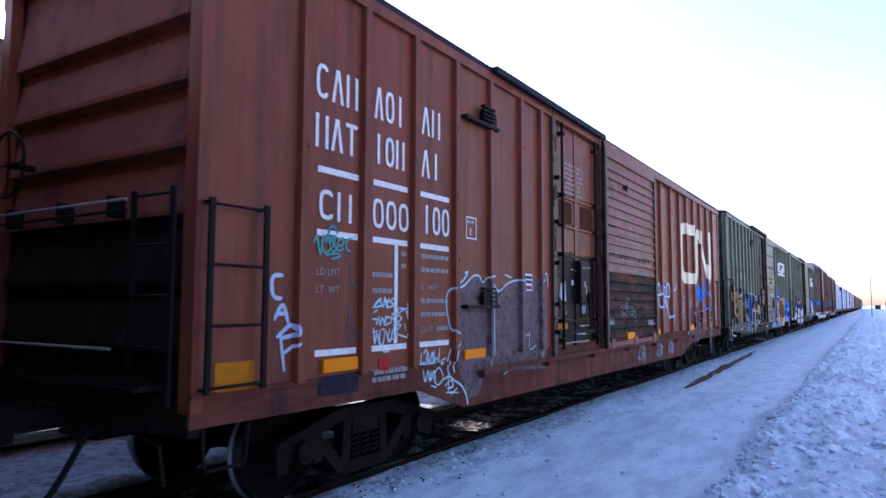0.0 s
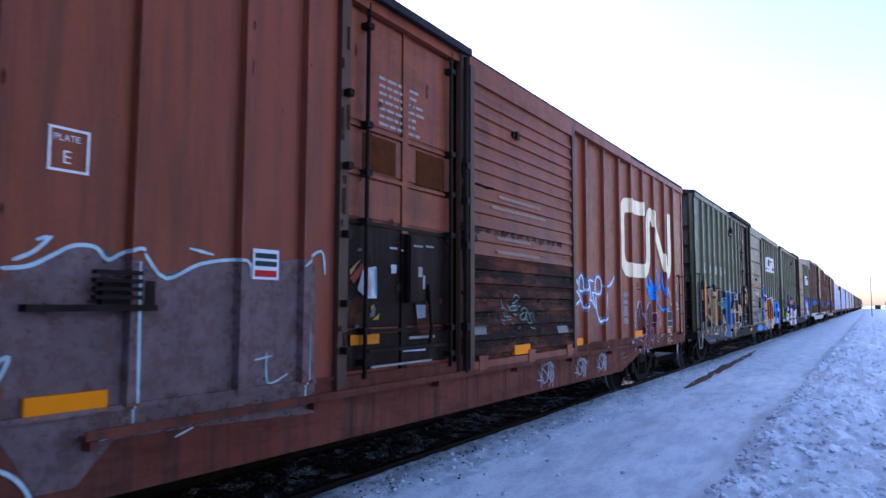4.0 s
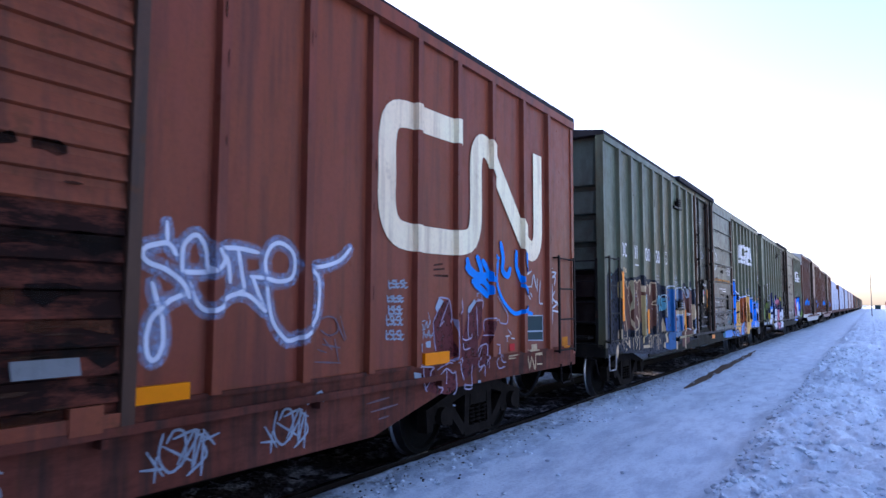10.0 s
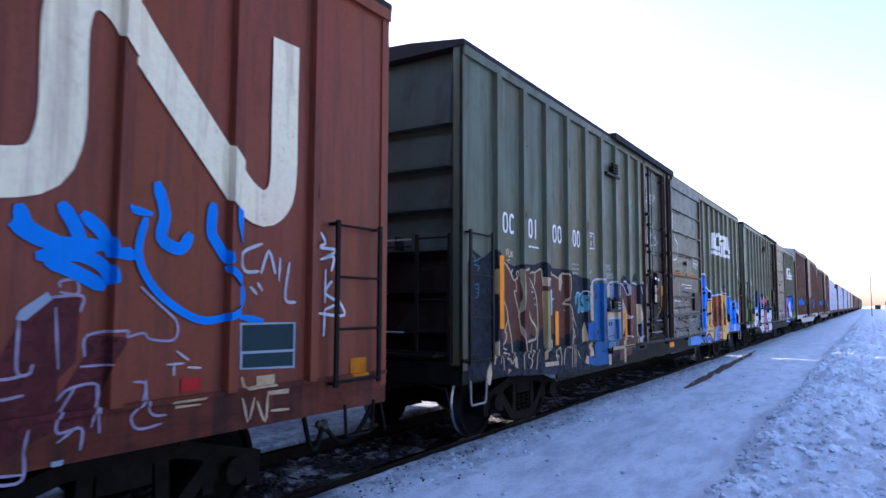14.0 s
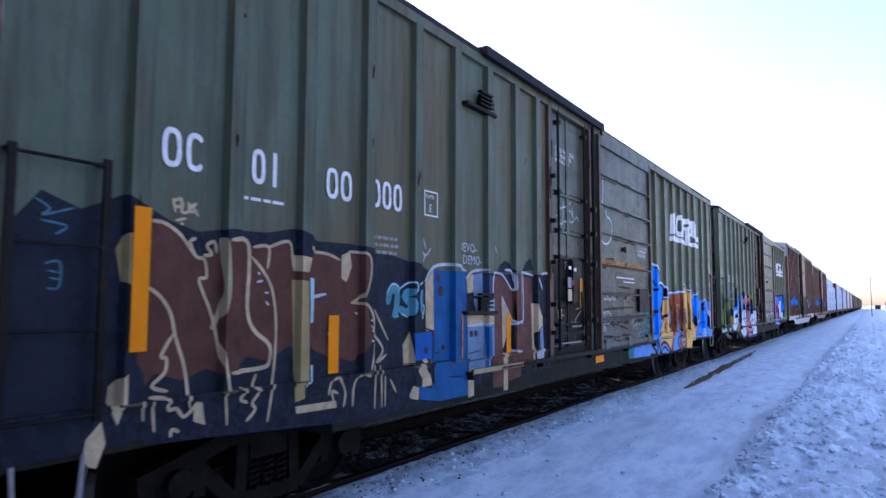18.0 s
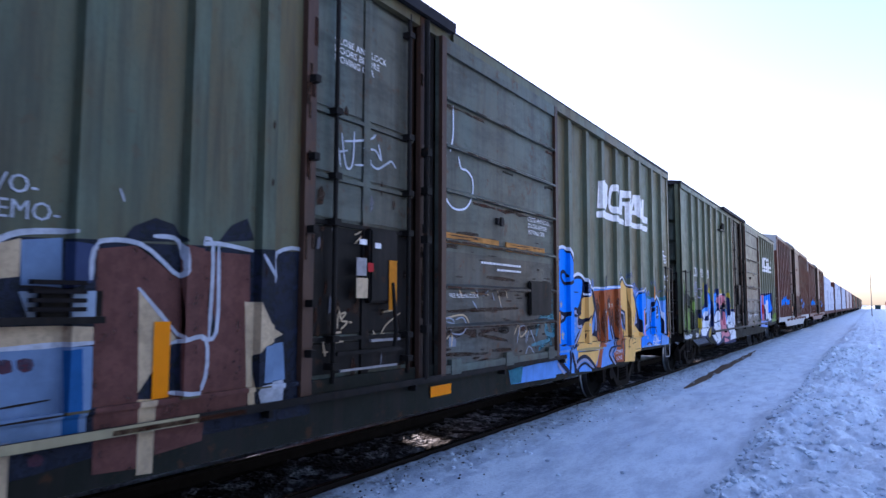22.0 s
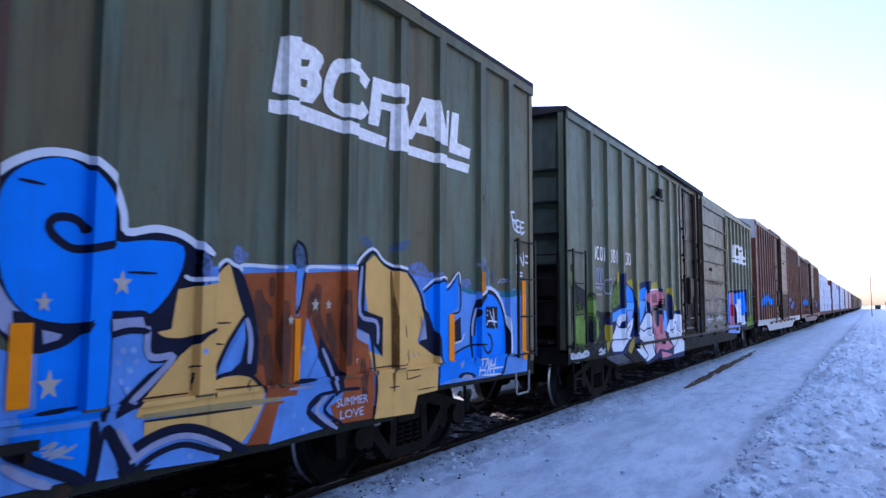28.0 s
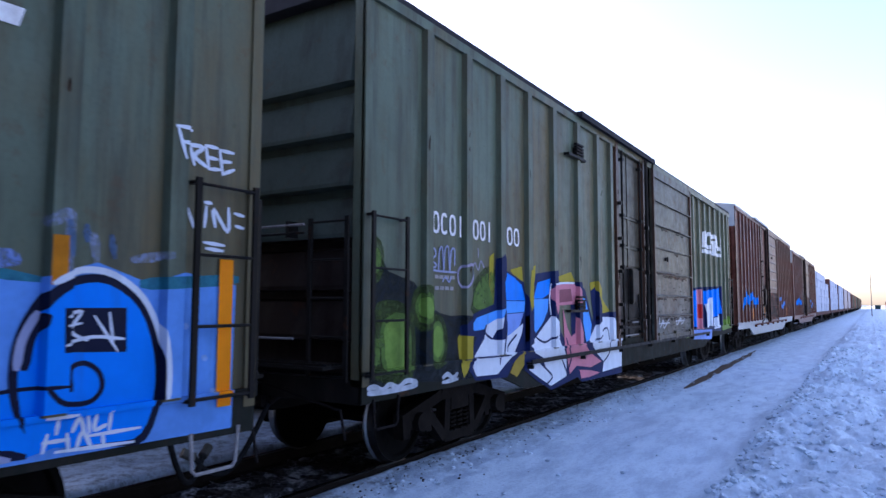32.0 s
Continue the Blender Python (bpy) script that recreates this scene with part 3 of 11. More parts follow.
def roof(car, length, z, material, over=0.035, rise=0.16):
    bm = bmesh.new()
    w = HALF + over
    extrude(bm, [(-w, z - 0.05), (w, z - 0.05), (w, z + 0.02), (0.7, z + rise * 0.75), (0, z + rise), (-0.7, z + rise * 0.75), (-w, z + 0.02)], -0.02, length + 0.02)
    n = int(length / 1.0)
    for i in range(1, n):
        y = length * i / n
        box(bm, -w + 0.02, w - 0.02, y - 0.03, y + 0.03, z + 0.0, z + 0.035)
    return part("roof", fixed(bm), material, car)


def new_car(name, start, label, group="cars of the train"):
    car = new(name)
    car.matrix_basis = pose(TRACK_X, start, 0)
    CARS.append((car, start))
    return tagged(car, label, "railway wagon", group)


def boxcar(spec):
    """A box car with ribbed sides, a plug door and a sliding door."""
    L, top, low = spec["length"], spec["top"], spec["low"]
    wall, gear, door_m = spec["wall"], spec["gear"], spec["door"]
    car = new_car("boxcar", spec["start"], spec["label"])
    p0, p1, s0, s1 = spec["doors"]
    # side sheets, near and far
    bm = bmesh.new()
    slab(bm, [(0, top - 0.1), (p0, top - 0.1), (p0, 1.12), (0, 1.12)], HALF - 0.03, HALF)
    part("side_wall", fixed(bm), wall, car)
    bm = bmesh.new()
    slab(bm, [(s1, top - 0.1), (L, top - 0.1), (L, 1.12), (s1, 1.12)], HALF - 0.03, HALF)
    part("side_wall", fixed(bm), wall, car)
    bm = bmesh.new()
    slab(bm, [(0, top - 0.1), (L, top - 0.1), (L, 1.0), (0, 1.0)], -HALF, -HALF + 0.03)
    part("side_wall", fixed(bm), wall, car)
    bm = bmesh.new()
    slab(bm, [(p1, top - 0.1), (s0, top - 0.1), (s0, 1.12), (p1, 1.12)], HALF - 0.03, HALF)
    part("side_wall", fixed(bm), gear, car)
    # sill skirt
    b = spec["belly"]
    for x0, x1, z1 in ((HALF - 0.02, HALF + 0.012, 1.12), (-HALF - 0.012, -HALF + 0.02, 1.0)):
        bm = bmesh.new()
        slab(bm, [(0, z1)] + b + [(L, z1)], x0, x1)
        part("side_sill", fixed(bm), spec.get("sill", wall), car)
    # ledge where the sheets meet the sill
    for y0, y1 in ((0, p0), (s1, L)):
        bm = bmesh.new()
        box(bm, HALF - 0.01, HALF + 0.032, y0, y1, 1.098, 1.134)
        part("sill_ledge", fixed(bm), spec.get("sill", wall), car)
    # plate along the top
    for x0, x1 in ((HALF - 0.03, HALF + 0.045), (-HALF - 0.045, -HALF + 0.03)):
        bm = bmesh.new()
        box(bm, x0, x1, 0, L, top - 0.16, top - 0.05)
        part("top_plate", fixed(bm), wall, car)
    # corner posts
    for y0, y1 in ((0, 0.10), (L - 0.10, L)):
        for x0, x1 in ((HALF - 0.12, HALF + 0.018), (-HALF - 0.018, -HALF + 0.12)):
            bm = bmesh.new()
            box(bm, x0, x1, y0, y1, 1.0, top - 0.05)
            part("corner_post", fixed(bm), wall, car)
    # stiffeners
    first = None
    for y in spec["ribs"]:
        if first is None:
            bm = bmesh.new()
            hat(bm, 0, spec["rib_w"], 1.12, top - 0.16, spec["rib_d"])
            first = part("rib", fixed(bm), wall, car)
            first.matrix_basis = pose(0, y, 0)
        else:
            again(first, pose(0, y, 0))
    # lower ends coloured dark for the shade in the gaps
    end_wall(car, spec.get("end", wall), 0, 1, 1.0, top - 0.02, spec["ledges"], DARK_AND_SHADE)
    end_wall(car, spec.get("end", wall), L, -1, 1.0, top - 0.02, spec["ledges"], DARK_AND_SHADE)
    for y0, y1 in ((0.0, 0.14), (L - 0.14, L)):
        bm = bmesh.new()
        box(bm, -HALF, HALF, y0, y1, 0.84, 1.06)
        part("end_sill", fixed(bm), gear, car)
    roof(car, L, top, spec["roof"])
    underframe(car, L, low)
    for y in (spec["truck"], L - spec["truck"]):
        truck(car, y)
    for y, way in ((0, 1), (L, -1)):
        coupler(car, y, way)
        air_hose(car, y, way)
        cut_lever(car, y, way, BLACKIRON)
    return car

# ---------------------------------------------------------------- paint laid on the sides
LAY = {}


def surface(car, y, z):
    """How far the side stands out at (y, z): over the stiffeners, or the sill below."""
    spec = LAY[car.name]
    if z < 1.099:
        return 0.014
    if z < 1.1355:
        return 0.034
    w, d = spec["rib_w"] / 2, spec["rib_d"]
    for r in spec["ribs"]:
        a = abs(y - r)
        if a < w * 1.25:
            return d if a <= w else d * (w * 1.25 - a) / (w * 0.25)
    return 0.0


def pressing_out(d):
    """How far a door pressing stands out, d above its ridge."""
    if d <= -0.020 or d >= 0.10:
        return 0.0
    return 0.030 * ((d + 0.020) / 0.012 if d < -0.008 else 1.0 if d < 0 else 1 - d / 0.10)


def drape(car, name, material, bm, layer, step=0.0):
    """Cuts a flat piece where the side folds, lays it on the side and links it under the car."""
    spec = LAY[car.name]
    ys, zs = [v.co.y for v in bm.verts], [v.co.z for v in bm.verts]
    lo, hi, low, high = min(ys), max(ys), min(zs), max(zs)
    flat = layer >= 20
    if not flat:
        w = spec["rib_w"] / 2
        cuts = [c for r in spec["ribs"] for c in (r - w * 1.25, r - w, r + w, r + w * 1.25) if lo < c < hi]
        for c in cuts:
            bmesh.ops.bisect_plane(bm, geom=bm.verts[:] + bm.edges[:] + bm.faces[:], dist=1e-5, plane_co=(0, c, 0), plane_no=(0, 1, 0))
        for c in (1.098, 1.1, 1.135, 1.136):
            if low < c < high:
                bmesh.ops.bisect_plane(bm, geom=bm.verts[:] + bm.edges[:] + bm.faces[:], dist=1e-5, plane_co=(0, 0, c), plane_no=(0, 0, 1))
    ribs = spec.get("door_ribs", ()) if 20 <= layer < 40 else ()
    for r in ribs:
        for c in (r - 0.020, r - 0.008, r, r + 0.10):
            if low < c < high:
                bmesh.ops.bisect_plane(bm, geom=bm.verts[:] + bm.edges[:] + bm.faces[:], dist=1e-5, plane_co=(0, 0, c), plane_no=(0, 0, 1))
    if ribs:
        layer = 20 + (layer - 20) * 0.35
    base = HALF + 0.004 + 0.0016 * (layer % 20) + (-0.028 if layer >= 40 else spec["slide_out"] if flat else 0)
    for v in bm.verts:
        v.co.x = base + v.co.x + (sum(pressing_out(v.co.z - r) for r in ribs) if flat else surface(car, v.co.y, v.co.z))
    bm.normal_update()
    for f in bm.faces:
        if f.normal.x < 0:
            f.normal_flip()
    return part(name, bm, material, car)


def spline(pts, n, closed=False):
    p = [Vector(q) for q in pts]
    k, res = len(p), []
    last = k if closed else k - 1
    for i in range(last):
        a = p[(i - 1) % k] if closed or i else p[i]
        b, c = p[i], p[(i + 1) % k]
        d = p[(i + 2) % k] if closed or i + 2 < k else c
        for j in range(n):
            t = j / n
            res.append(0.5 * ((2 * b) + (c - a) * t + (2 * a - 5 * b + 4 * c - d) * t * t + (3 * b - a - 3 * c + d) * t ** 3))
    if not closed:
        res.append(p[-1])
    return res


def fill(car, name, material, pts, layer=0, soft=2):
    """A filled paint shape."""
    q = spline(pts, soft + 1, True) if soft else [Vector(a) for a in pts]
    bm = bmesh.new()
    co, _, faces, *_ = delaunay_2d_cdt([a.to_2d() for a in q], [], [list(range(len(q)))], 1, 1e-5)
    v = [bm.verts.new((0, a.x, a.y)) for a in co]
    for f in faces:
        bm.faces.new([v[i] for i in f])
    return drape(car, name, material, bm, layer)


def stroke(car, name, material, width, pts, layer=0, fine=4, square=False):
    """A painted line of one width with rounded ends."""
    q = spline(pts, fine) if len(pts) > 2 else [Vector(pts[0]), (Vector(pts[0]) + Vector(pts[1])) / 2, Vector(pts[1])]
    bm = bmesh.new()
    h, rows = width / 2, []
    for i, a in enumerate(q):
        d = (q[min(i + 1, len(q) - 1)] - q[max(i - 1, 0)])
        d = d.normalized() if d.length > 1e-6 else Vector((1, 0))
        k = 0.55 if i in (0, len(q) - 1) and not square else 1.0
        n = Vector((-d.y, d.x)) * h * k
        e = d * h * (0.0 if square else 0.6) * (-1 if i == 0 else 1 if i == len(q) - 1 else 0)
        rows.append([bm.verts.new((0.00012 * i, *(a + e + n))), bm.verts.new((0.00012 * i, *(a + e - n)))])
    for a, b in zip(rows, rows[1:]):
        bm.faces.new((a[0], a[1], b[1], b[0]))
    return drape(car, name, material, bm, layer)


def star(car, material, y, z, r, layer):
    q = [(y + (r if i % 2 == 0 else r * 0.42) * math.sin(math.pi * i / 5) * 0.8, z + (r if i % 2 == 0 else r * 0.42) * math.cos(math.pi * i / 5)) for i in range(10)]
    return fill(car, "painted_star", material, q, layer, 0)


def panel(car, name, material, y0, y1, z0, z1, layer=1):
    return fill(car, name, material, [(y0, z0), (y1, z0), (y1, z1), (y0, z1)], layer, 0)


def frame_mark(car, y0, y1, z0, z1, w, material, layer=1, name="lettering"):
    """A plain upright frame standing in for a painted character."""
    for a in ((y0, y1, z1 - w, z1), (y0, y1, z0, z0 + w), (y0, y0 + w, z0 + w, z1 - w), (y1 - w, y1, z0 + w, z1 - w)):
        panel(car, name, material, *a, layer)


def marks(car, kinds, y0, y1, z0, z1, w, material, layer=1):
    """A row of plain shapes of the size of a painted word: o ring, c open ring, l bar, n two uprights, a tent, t bar with a cap."""
    n = len(kinds)
    pitch = (y1 - y0) / n
    for i, k in enumerate(kinds):
        a, b = y0 + pitch * i, y0 + pitch * (i + 0.82)
        if k in "oc":
            h = w / 2
            cy, cz, ry, rz = (a + b) / 2, (z0 + z1) / 2, (b - a) / 2 - h, (z1 - z0) / 2 - h
            turns = [math.pi * 2 * q / 16 for q in (range(17) if k == "o" else range(2, 15))]
            pts = []
            for v in turns:
                c, d = math.cos(v), math.sin(v)
                pts.append((cy + ry * math.copysign(abs(c) ** 0.7, c), cz + rz * math.copysign(abs(d) ** 0.7, d)))
            stroke(car, "lettering", material, w, pts, layer, 2)
        elif k == "l":
            panel(car, "lettering", material, (a + b) / 2 - w / 2, (a + b) / 2 + w / 2, z0, z1, layer)
        elif k == "n":
            panel(car, "lettering", material, a, a + w, z0, z1, layer)
            panel(car, "lettering", material, b - w, b, z0, z1, layer)
        elif k == "a":
            mid = (a + b) / 2
            fill(car, "lettering", material, [(a, z0), (a + w, z0), (mid, z1 - w * 1.6), (b - w, z0), (b, z0), (mid + w * 0.6, z1), (mid - w * 0.6, z1)], layer, 0)
        else:
            panel(car, "lettering", material, (a + b) / 2 - w / 2, (a + b) / 2 + w / 2, z0, z1 - w, layer)
            panel(car, "lettering", material, a, b, z1 - w, z1, layer)


def words(car, text, y, z, size, material, layer=1, wide=1.0, name="lettering", out=None):
    """Readable words in the built-in letters; y, z is the lower left corner."""
    cu = bpy.data.curves.new("words", "FONT")
    cu.body, cu.size, cu.resolution_u = text, size, 2
    ob = bpy.data.objects.new("words", cu)
    me = bpy.data.meshes.new_from_object(ob)
    bm = bmesh.new()
    bm.from_mesh(me)
    bpy.data.objects.remove(ob)
    bpy.data.curves.remove(cu)
    bpy.data.meshes.remove(me)
    for v in bm.verts:
        v.co = Vector((0, y + v.co.x * wide, z + v.co.y))
    if out is not None:
        for v in bm.verts:
            v.co.x = out
        return part(name, bm, material, car)
    return drape(car, name, material, bm, layer)


def bars(car, y0, y1, z0, z1, material, seed, layer=1, pieces=4):
    """A line of writing too small to read: short plain bars."""
    rnd = random.Random(seed)
    y = y0
    while y < y1 - 0.02:
        w = rnd.uniform(0.6, 1.4) * (y1 - y0) / pieces
        panel(car, "lettering", material, y, min(y1, y + w * 0.8), z0, z1, layer)
        y += w


# ---------------------------------------------------------------- doors and fittings
def block(name, material, parent, *boxes, label=""):
    bm = bmesh.new()
    for b in boxes:
        box(bm, *b)
    return part(name, fixed(bm), material, parent, label)


def bevelled(name, material, parent, x0, x1, y0, y1, z0, z1, r=0.012, label=""):
    bm = bmesh.new()
    box(bm, x0, x1, y0, y1, z0, z1)
    fixed(bm)
    bmesh.ops.bevel(bm, geom=bm.edges[:], offset=r, segments=2, affect="EDGES")
    return part(name, bm, material, parent, label)


def pipe(name, material, parent, pts, r):
    bm = bmesh.new()
    tube(bm, pts, r, 8)
    return part(name, bm, material, parent)


def plug_door(car, spec, seams, patches=()):
    """The inset plug door with lock rods, keepers, gear box and hand bars."""
    y0, y1 = spec["doors"][0], spec["doors"][1]
    top, gear = spec["top"], spec["gear"]
    z0, z1 = 1.1, top - 0.12
    mid = (y0 + y1) / 2
    x = HALF - 0.055
    bm = bmesh.new()
    slab(bm, [(y0, z0), (y1, z0), (y1, z1), (y0, z1)], x - 0.05, x)
    door = part("plug_door", fixed(bm), spec["door"], car, "grimy plug door with lock rods")
    # pressed panels between the seams
    rows = [z0 + 0.02] + sorted(seams) + [z1 - 0.02]
    for a, b in zip(rows, rows[1:]):
        for c, d in ((y0 + 0.08, mid - 0.05), (mid + 0.05, y1 - 0.08)):
            # panels above z = 2.4 in door paint, lower ones in the darker gear colour
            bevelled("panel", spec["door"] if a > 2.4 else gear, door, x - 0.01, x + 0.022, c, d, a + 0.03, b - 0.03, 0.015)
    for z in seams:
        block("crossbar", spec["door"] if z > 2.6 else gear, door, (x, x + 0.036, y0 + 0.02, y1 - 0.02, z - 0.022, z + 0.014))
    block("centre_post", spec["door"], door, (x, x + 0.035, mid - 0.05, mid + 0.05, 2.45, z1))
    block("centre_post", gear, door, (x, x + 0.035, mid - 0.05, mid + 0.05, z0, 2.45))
    for y in (y0 + 0.28, y1 - 0.16):
        rod_ob = pipe("lock_rod", gear, door, [(x + 0.085, y, z0 - 0.02), (x + 0.085, y, z1 + 0.02)], 0.021)
        for z in [z0 + 0.12] + list(seams) + [z1 - 0.2]:
            block("keeper", gear, rod_ob, (x, x + 0.12, y - 0.042, y + 0.042, z - 0.028, z + 0.028))
    bevelled("gear_box", gear, door, x + 0.01, x + 0.11, mid - 0.02, mid + 0.40, 1.76, 2.44, 0.02, "flat gear box of the door lock")
    block("hand_bar", gear, door, (x + 0.05, x + 0.075, y0 + 0.35, y1 - 0.25, 1.30, 1.335))
    block("hand_bar", DULL_LETTER, door, (x + 0.05, x + 0.07, mid + 0.05, mid + 0.5, 1.40, 1.425))
    block("hand_bar", DULL_LETTER, door, (x + 0.05, x + 0.07, y0 + 0.4, mid + 0.45, 1.16, 1.18))
    pipe("lock_handle", gear, door, [(x + 0.12, mid + 0.3, 1.95), (x + 0.14, mid + 0.34, 1.5), (x + 0.12, mid + 0.34, 1.35)], 0.02)
    for a, b, c, d in patches:
        bevelled("bare_patch", BARERUST, door, x + 0.018, x + 0.028, a, b, c, d, 0.004)
    # frame columns either side of the opening
    for a, b in ((y0 - 0.12, y0), (y1, y1 + 0.09)):
        block("door_post", spec.get("post", gear), car, (HALF - 0.06, HALF + 0.055, a, b, 1.0, top - 0.06))
    for z in (1.35, 1.75, 2.35, 2.95, 3.6):
        block("hinge_lug", gear, car, (HALF + 0.05, HALF + 0.13, y0 - 0.09, y0 - 0.03, z - 0.03, z + 0.03))
    pipe("door_pipe", gear, car, [(HALF + 0.10, y1 + 0.05, 1.0), (HALF + 0.10, y1 + 0.05, top - 0.1)], 0.03)
    for z in (1.5, 2.4, 2.9, 3.3):
        block("pipe_lug", gear, car, (HALF + 0.04, HALF + 0.14, y1 + 0.015, y1 + 0.095, z - 0.04, z + 0.04))
    return door


def sliding_door(car, spec, ribs, round_ribs=True):
    """The sliding door: a framed leaf with horizontal pressings, hung proud of the side."""
    y0, y1 = spec["doors"][2], spec["doors"][3]
    top, m = spec["top"], spec["door"]
    z0, z1 = 1.0, top - 0.16
    x = HALF + spec["slide_out"]
    bm = bmesh.new()
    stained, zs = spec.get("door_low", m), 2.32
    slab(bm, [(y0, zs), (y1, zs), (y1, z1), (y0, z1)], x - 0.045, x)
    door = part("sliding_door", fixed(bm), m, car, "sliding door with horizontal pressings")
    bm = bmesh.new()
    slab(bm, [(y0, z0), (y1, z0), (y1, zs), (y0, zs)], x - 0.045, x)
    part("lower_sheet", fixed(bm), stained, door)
    for z in ribs:
        bm = bmesh.new()
        if round_ribs:
            prof = [(x, z - 0.020), (x + 0.030, z - 0.008), (x + 0.030, z), (x, z + 0.10)]
        else:
            prof = [(x, z - 0.025), (x + 0.05, z - 0.025), (x + 0.05, z + 0.0), (x, z + 0.03)]
        extrude(bm, prof, y0 + 0.10, y1 - 0.10)
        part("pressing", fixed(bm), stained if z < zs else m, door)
    for a, b in ((y0, y0 + 0.09), (y1 - 0.09, y1)):
        block("stile", spec.get("post", m), door, (x, x + 0.045, a, b, z0, z1))
    for a, b in ((z0, z0 + 0.10), (z1 - 0.16, z1)):
        block("rail", m, door, (x, x + 0.04, y0 + 0.09, y1 - 0.09, a, b))
    hy, hz = spec["handle"]
    block("handle", spec["gear"], door, (x, x + 0.035, hy - 0.09, hy + 0.09, hz - 0.035, hz + 0.035), (x + 0.035, x + 0.055, hy - 0.03, hy + 0.03, hz - 0.06, hz + 0.05))
    # track below and hood above
    ta, tb = spec["track"]
    block("door_track", spec.get("track_m", spec["gear"]), car, (HALF + 0.01, HALF + 0.11, ta, tb, 0.962, 0.985), (HALF + 0.095, HALF + 0.11, ta, tb, 0.985, 1.02))
    n = int((tb - ta) / 1.7)
    for i in range(n + 1):
        y = ta + 0.05 + (tb - ta - 0.1) * i / n
        block("track_bracket", spec.get("track_m", spec["gear"]), car, (HALF + 0.01, HALF + 0.10, y - 0.02, y + 0.02, 0.90, 0.955))
    for i in range(3):
        y = y0 + 0.3 + (y1 - y0 - 0.6) * i / 2
        block("roller_box", m, door, (x, x + 0.05, y - 0.10, y + 0.10, 1.0, 1.16))
    ha, hb = spec["hood"]
    block("door_hood", spec["roof"], car, (HALF - 0.02, HALF + 0.13, ha, hb, top - 0.03, top + spec["hood_up"]), (HALF + 0.09, HALF + 0.13, ha, hb, top - 0.065, top - 0.03))
    ra, rb = spec["top_rail"]
    block("door_top_rail", spec["wall"], car, (HALF + 0.02, HALF + 0.085, ra, rb, top - 0.17, top - 0.045), (HALF + 0.02, HALF + 0.10, ra, rb, top - 0.20, top - 0.17))
    return door


def roping_bracket(car, spec, y0, y1, z):
    """Shelf-like bracket with a louvred box, between two stiffeners."""
    g = spec["gear"]
    b = block("shelf_bracket", g, car, (HALF, HALF + 0.09, y0, y1, z - 0.02, z + 0.02), (HALF, HALF + 0.05, y1 - 0.35, y1, z + 0.02, z + 0.17), label="dark shelf bracket with a louvred stop")
    for i in range(4):
        block("louvre", BLACKIRON, b, (HALF + 0.05, HALF + 0.10, y1 - 0.42, y1 - 0.12, z + 0.05 + 0.05 * i, z + 0.075 + 0.05 * i))


def end_fittings(car, spec, y, way):
    """Ladder, hand rails, cross-over step and brake gear on one end."""
    g, L = spec["end_gear"], spec["length"]
    lad = ladder(car, g, y - way * 0.10, HALF - 0.55, HALF - 0.10, 1.05, 2.55, 5, "end_ladder", across=True)
    for z in (2.50, 2.42):
        pipe("hand_rail", DULL_LETTER if z == 2.50 else g, car, [(-HALF + 0.2, y - way * 0.12, z), (HALF - 0.62, y - way * 0.12, z)], 0.013)
    for x in (-0.9, -0.1, 0.6):
        block("rail_bracket", g, car, (x - 0.02, x + 0.02, min(y, y - way * 0.13), max(y, y - way * 0.13), 2.38, 2.54))
    plat = block("crossover_step", g, car, (-HALF + 0.25, HALF - 0.2, min(y, y - way * 0.28), max(y, y - way * 0.28), 1.16, 1.19))
    for i in range(5):
        block("tread_bar", g, plat, (-HALF + 0.25, HALF - 0.2, y - way * (0.03 + 0.05 * i) - 0.008, y - way * (0.03 + 0.05 * i) + 0.008, 1.19, 1.21))
    pipe("hand_rail", DULL_LETTER, car, [(-HALF + 0.15, y - way * 0.15, 1.42), (HALF - 0.7, y - way * 0.15, 1.42)], 0.012)
    if way > 0:
        wheel = bmesh.new()
        pts = [(-0.75 + 0.28 * math.cos(a * math.pi / 12), y - way * 0.22, 2.9 + 0.28 * math.sin(a * math.pi / 12)) for a in range(25)]
        tube(wheel, pts, 0.014, 6)
        for a in range(4):
            rod(wheel, (-0.75, y - way * 0.2, 2.9), pts[a * 6], 0.011, 5)
        rod(wheel, (-0.75, y, 2.9), (-0.75, y - way * 0.22, 2.9), 0.03, 8)
        part("brake_wheel", wheel, g, car)


def corner_gear(car, spec, lads, steps):
    """Side ladders with their sill steps."""
    for y0, y1, z0, z1, n in lads:
        ladder(car, spec["end_gear"], HALF + 0.09, y0, y1, z0, z1, n)
    for y0, y1 in steps:
        stirrup(car, spec["step"], y0, y1, 0.60, 0.88)


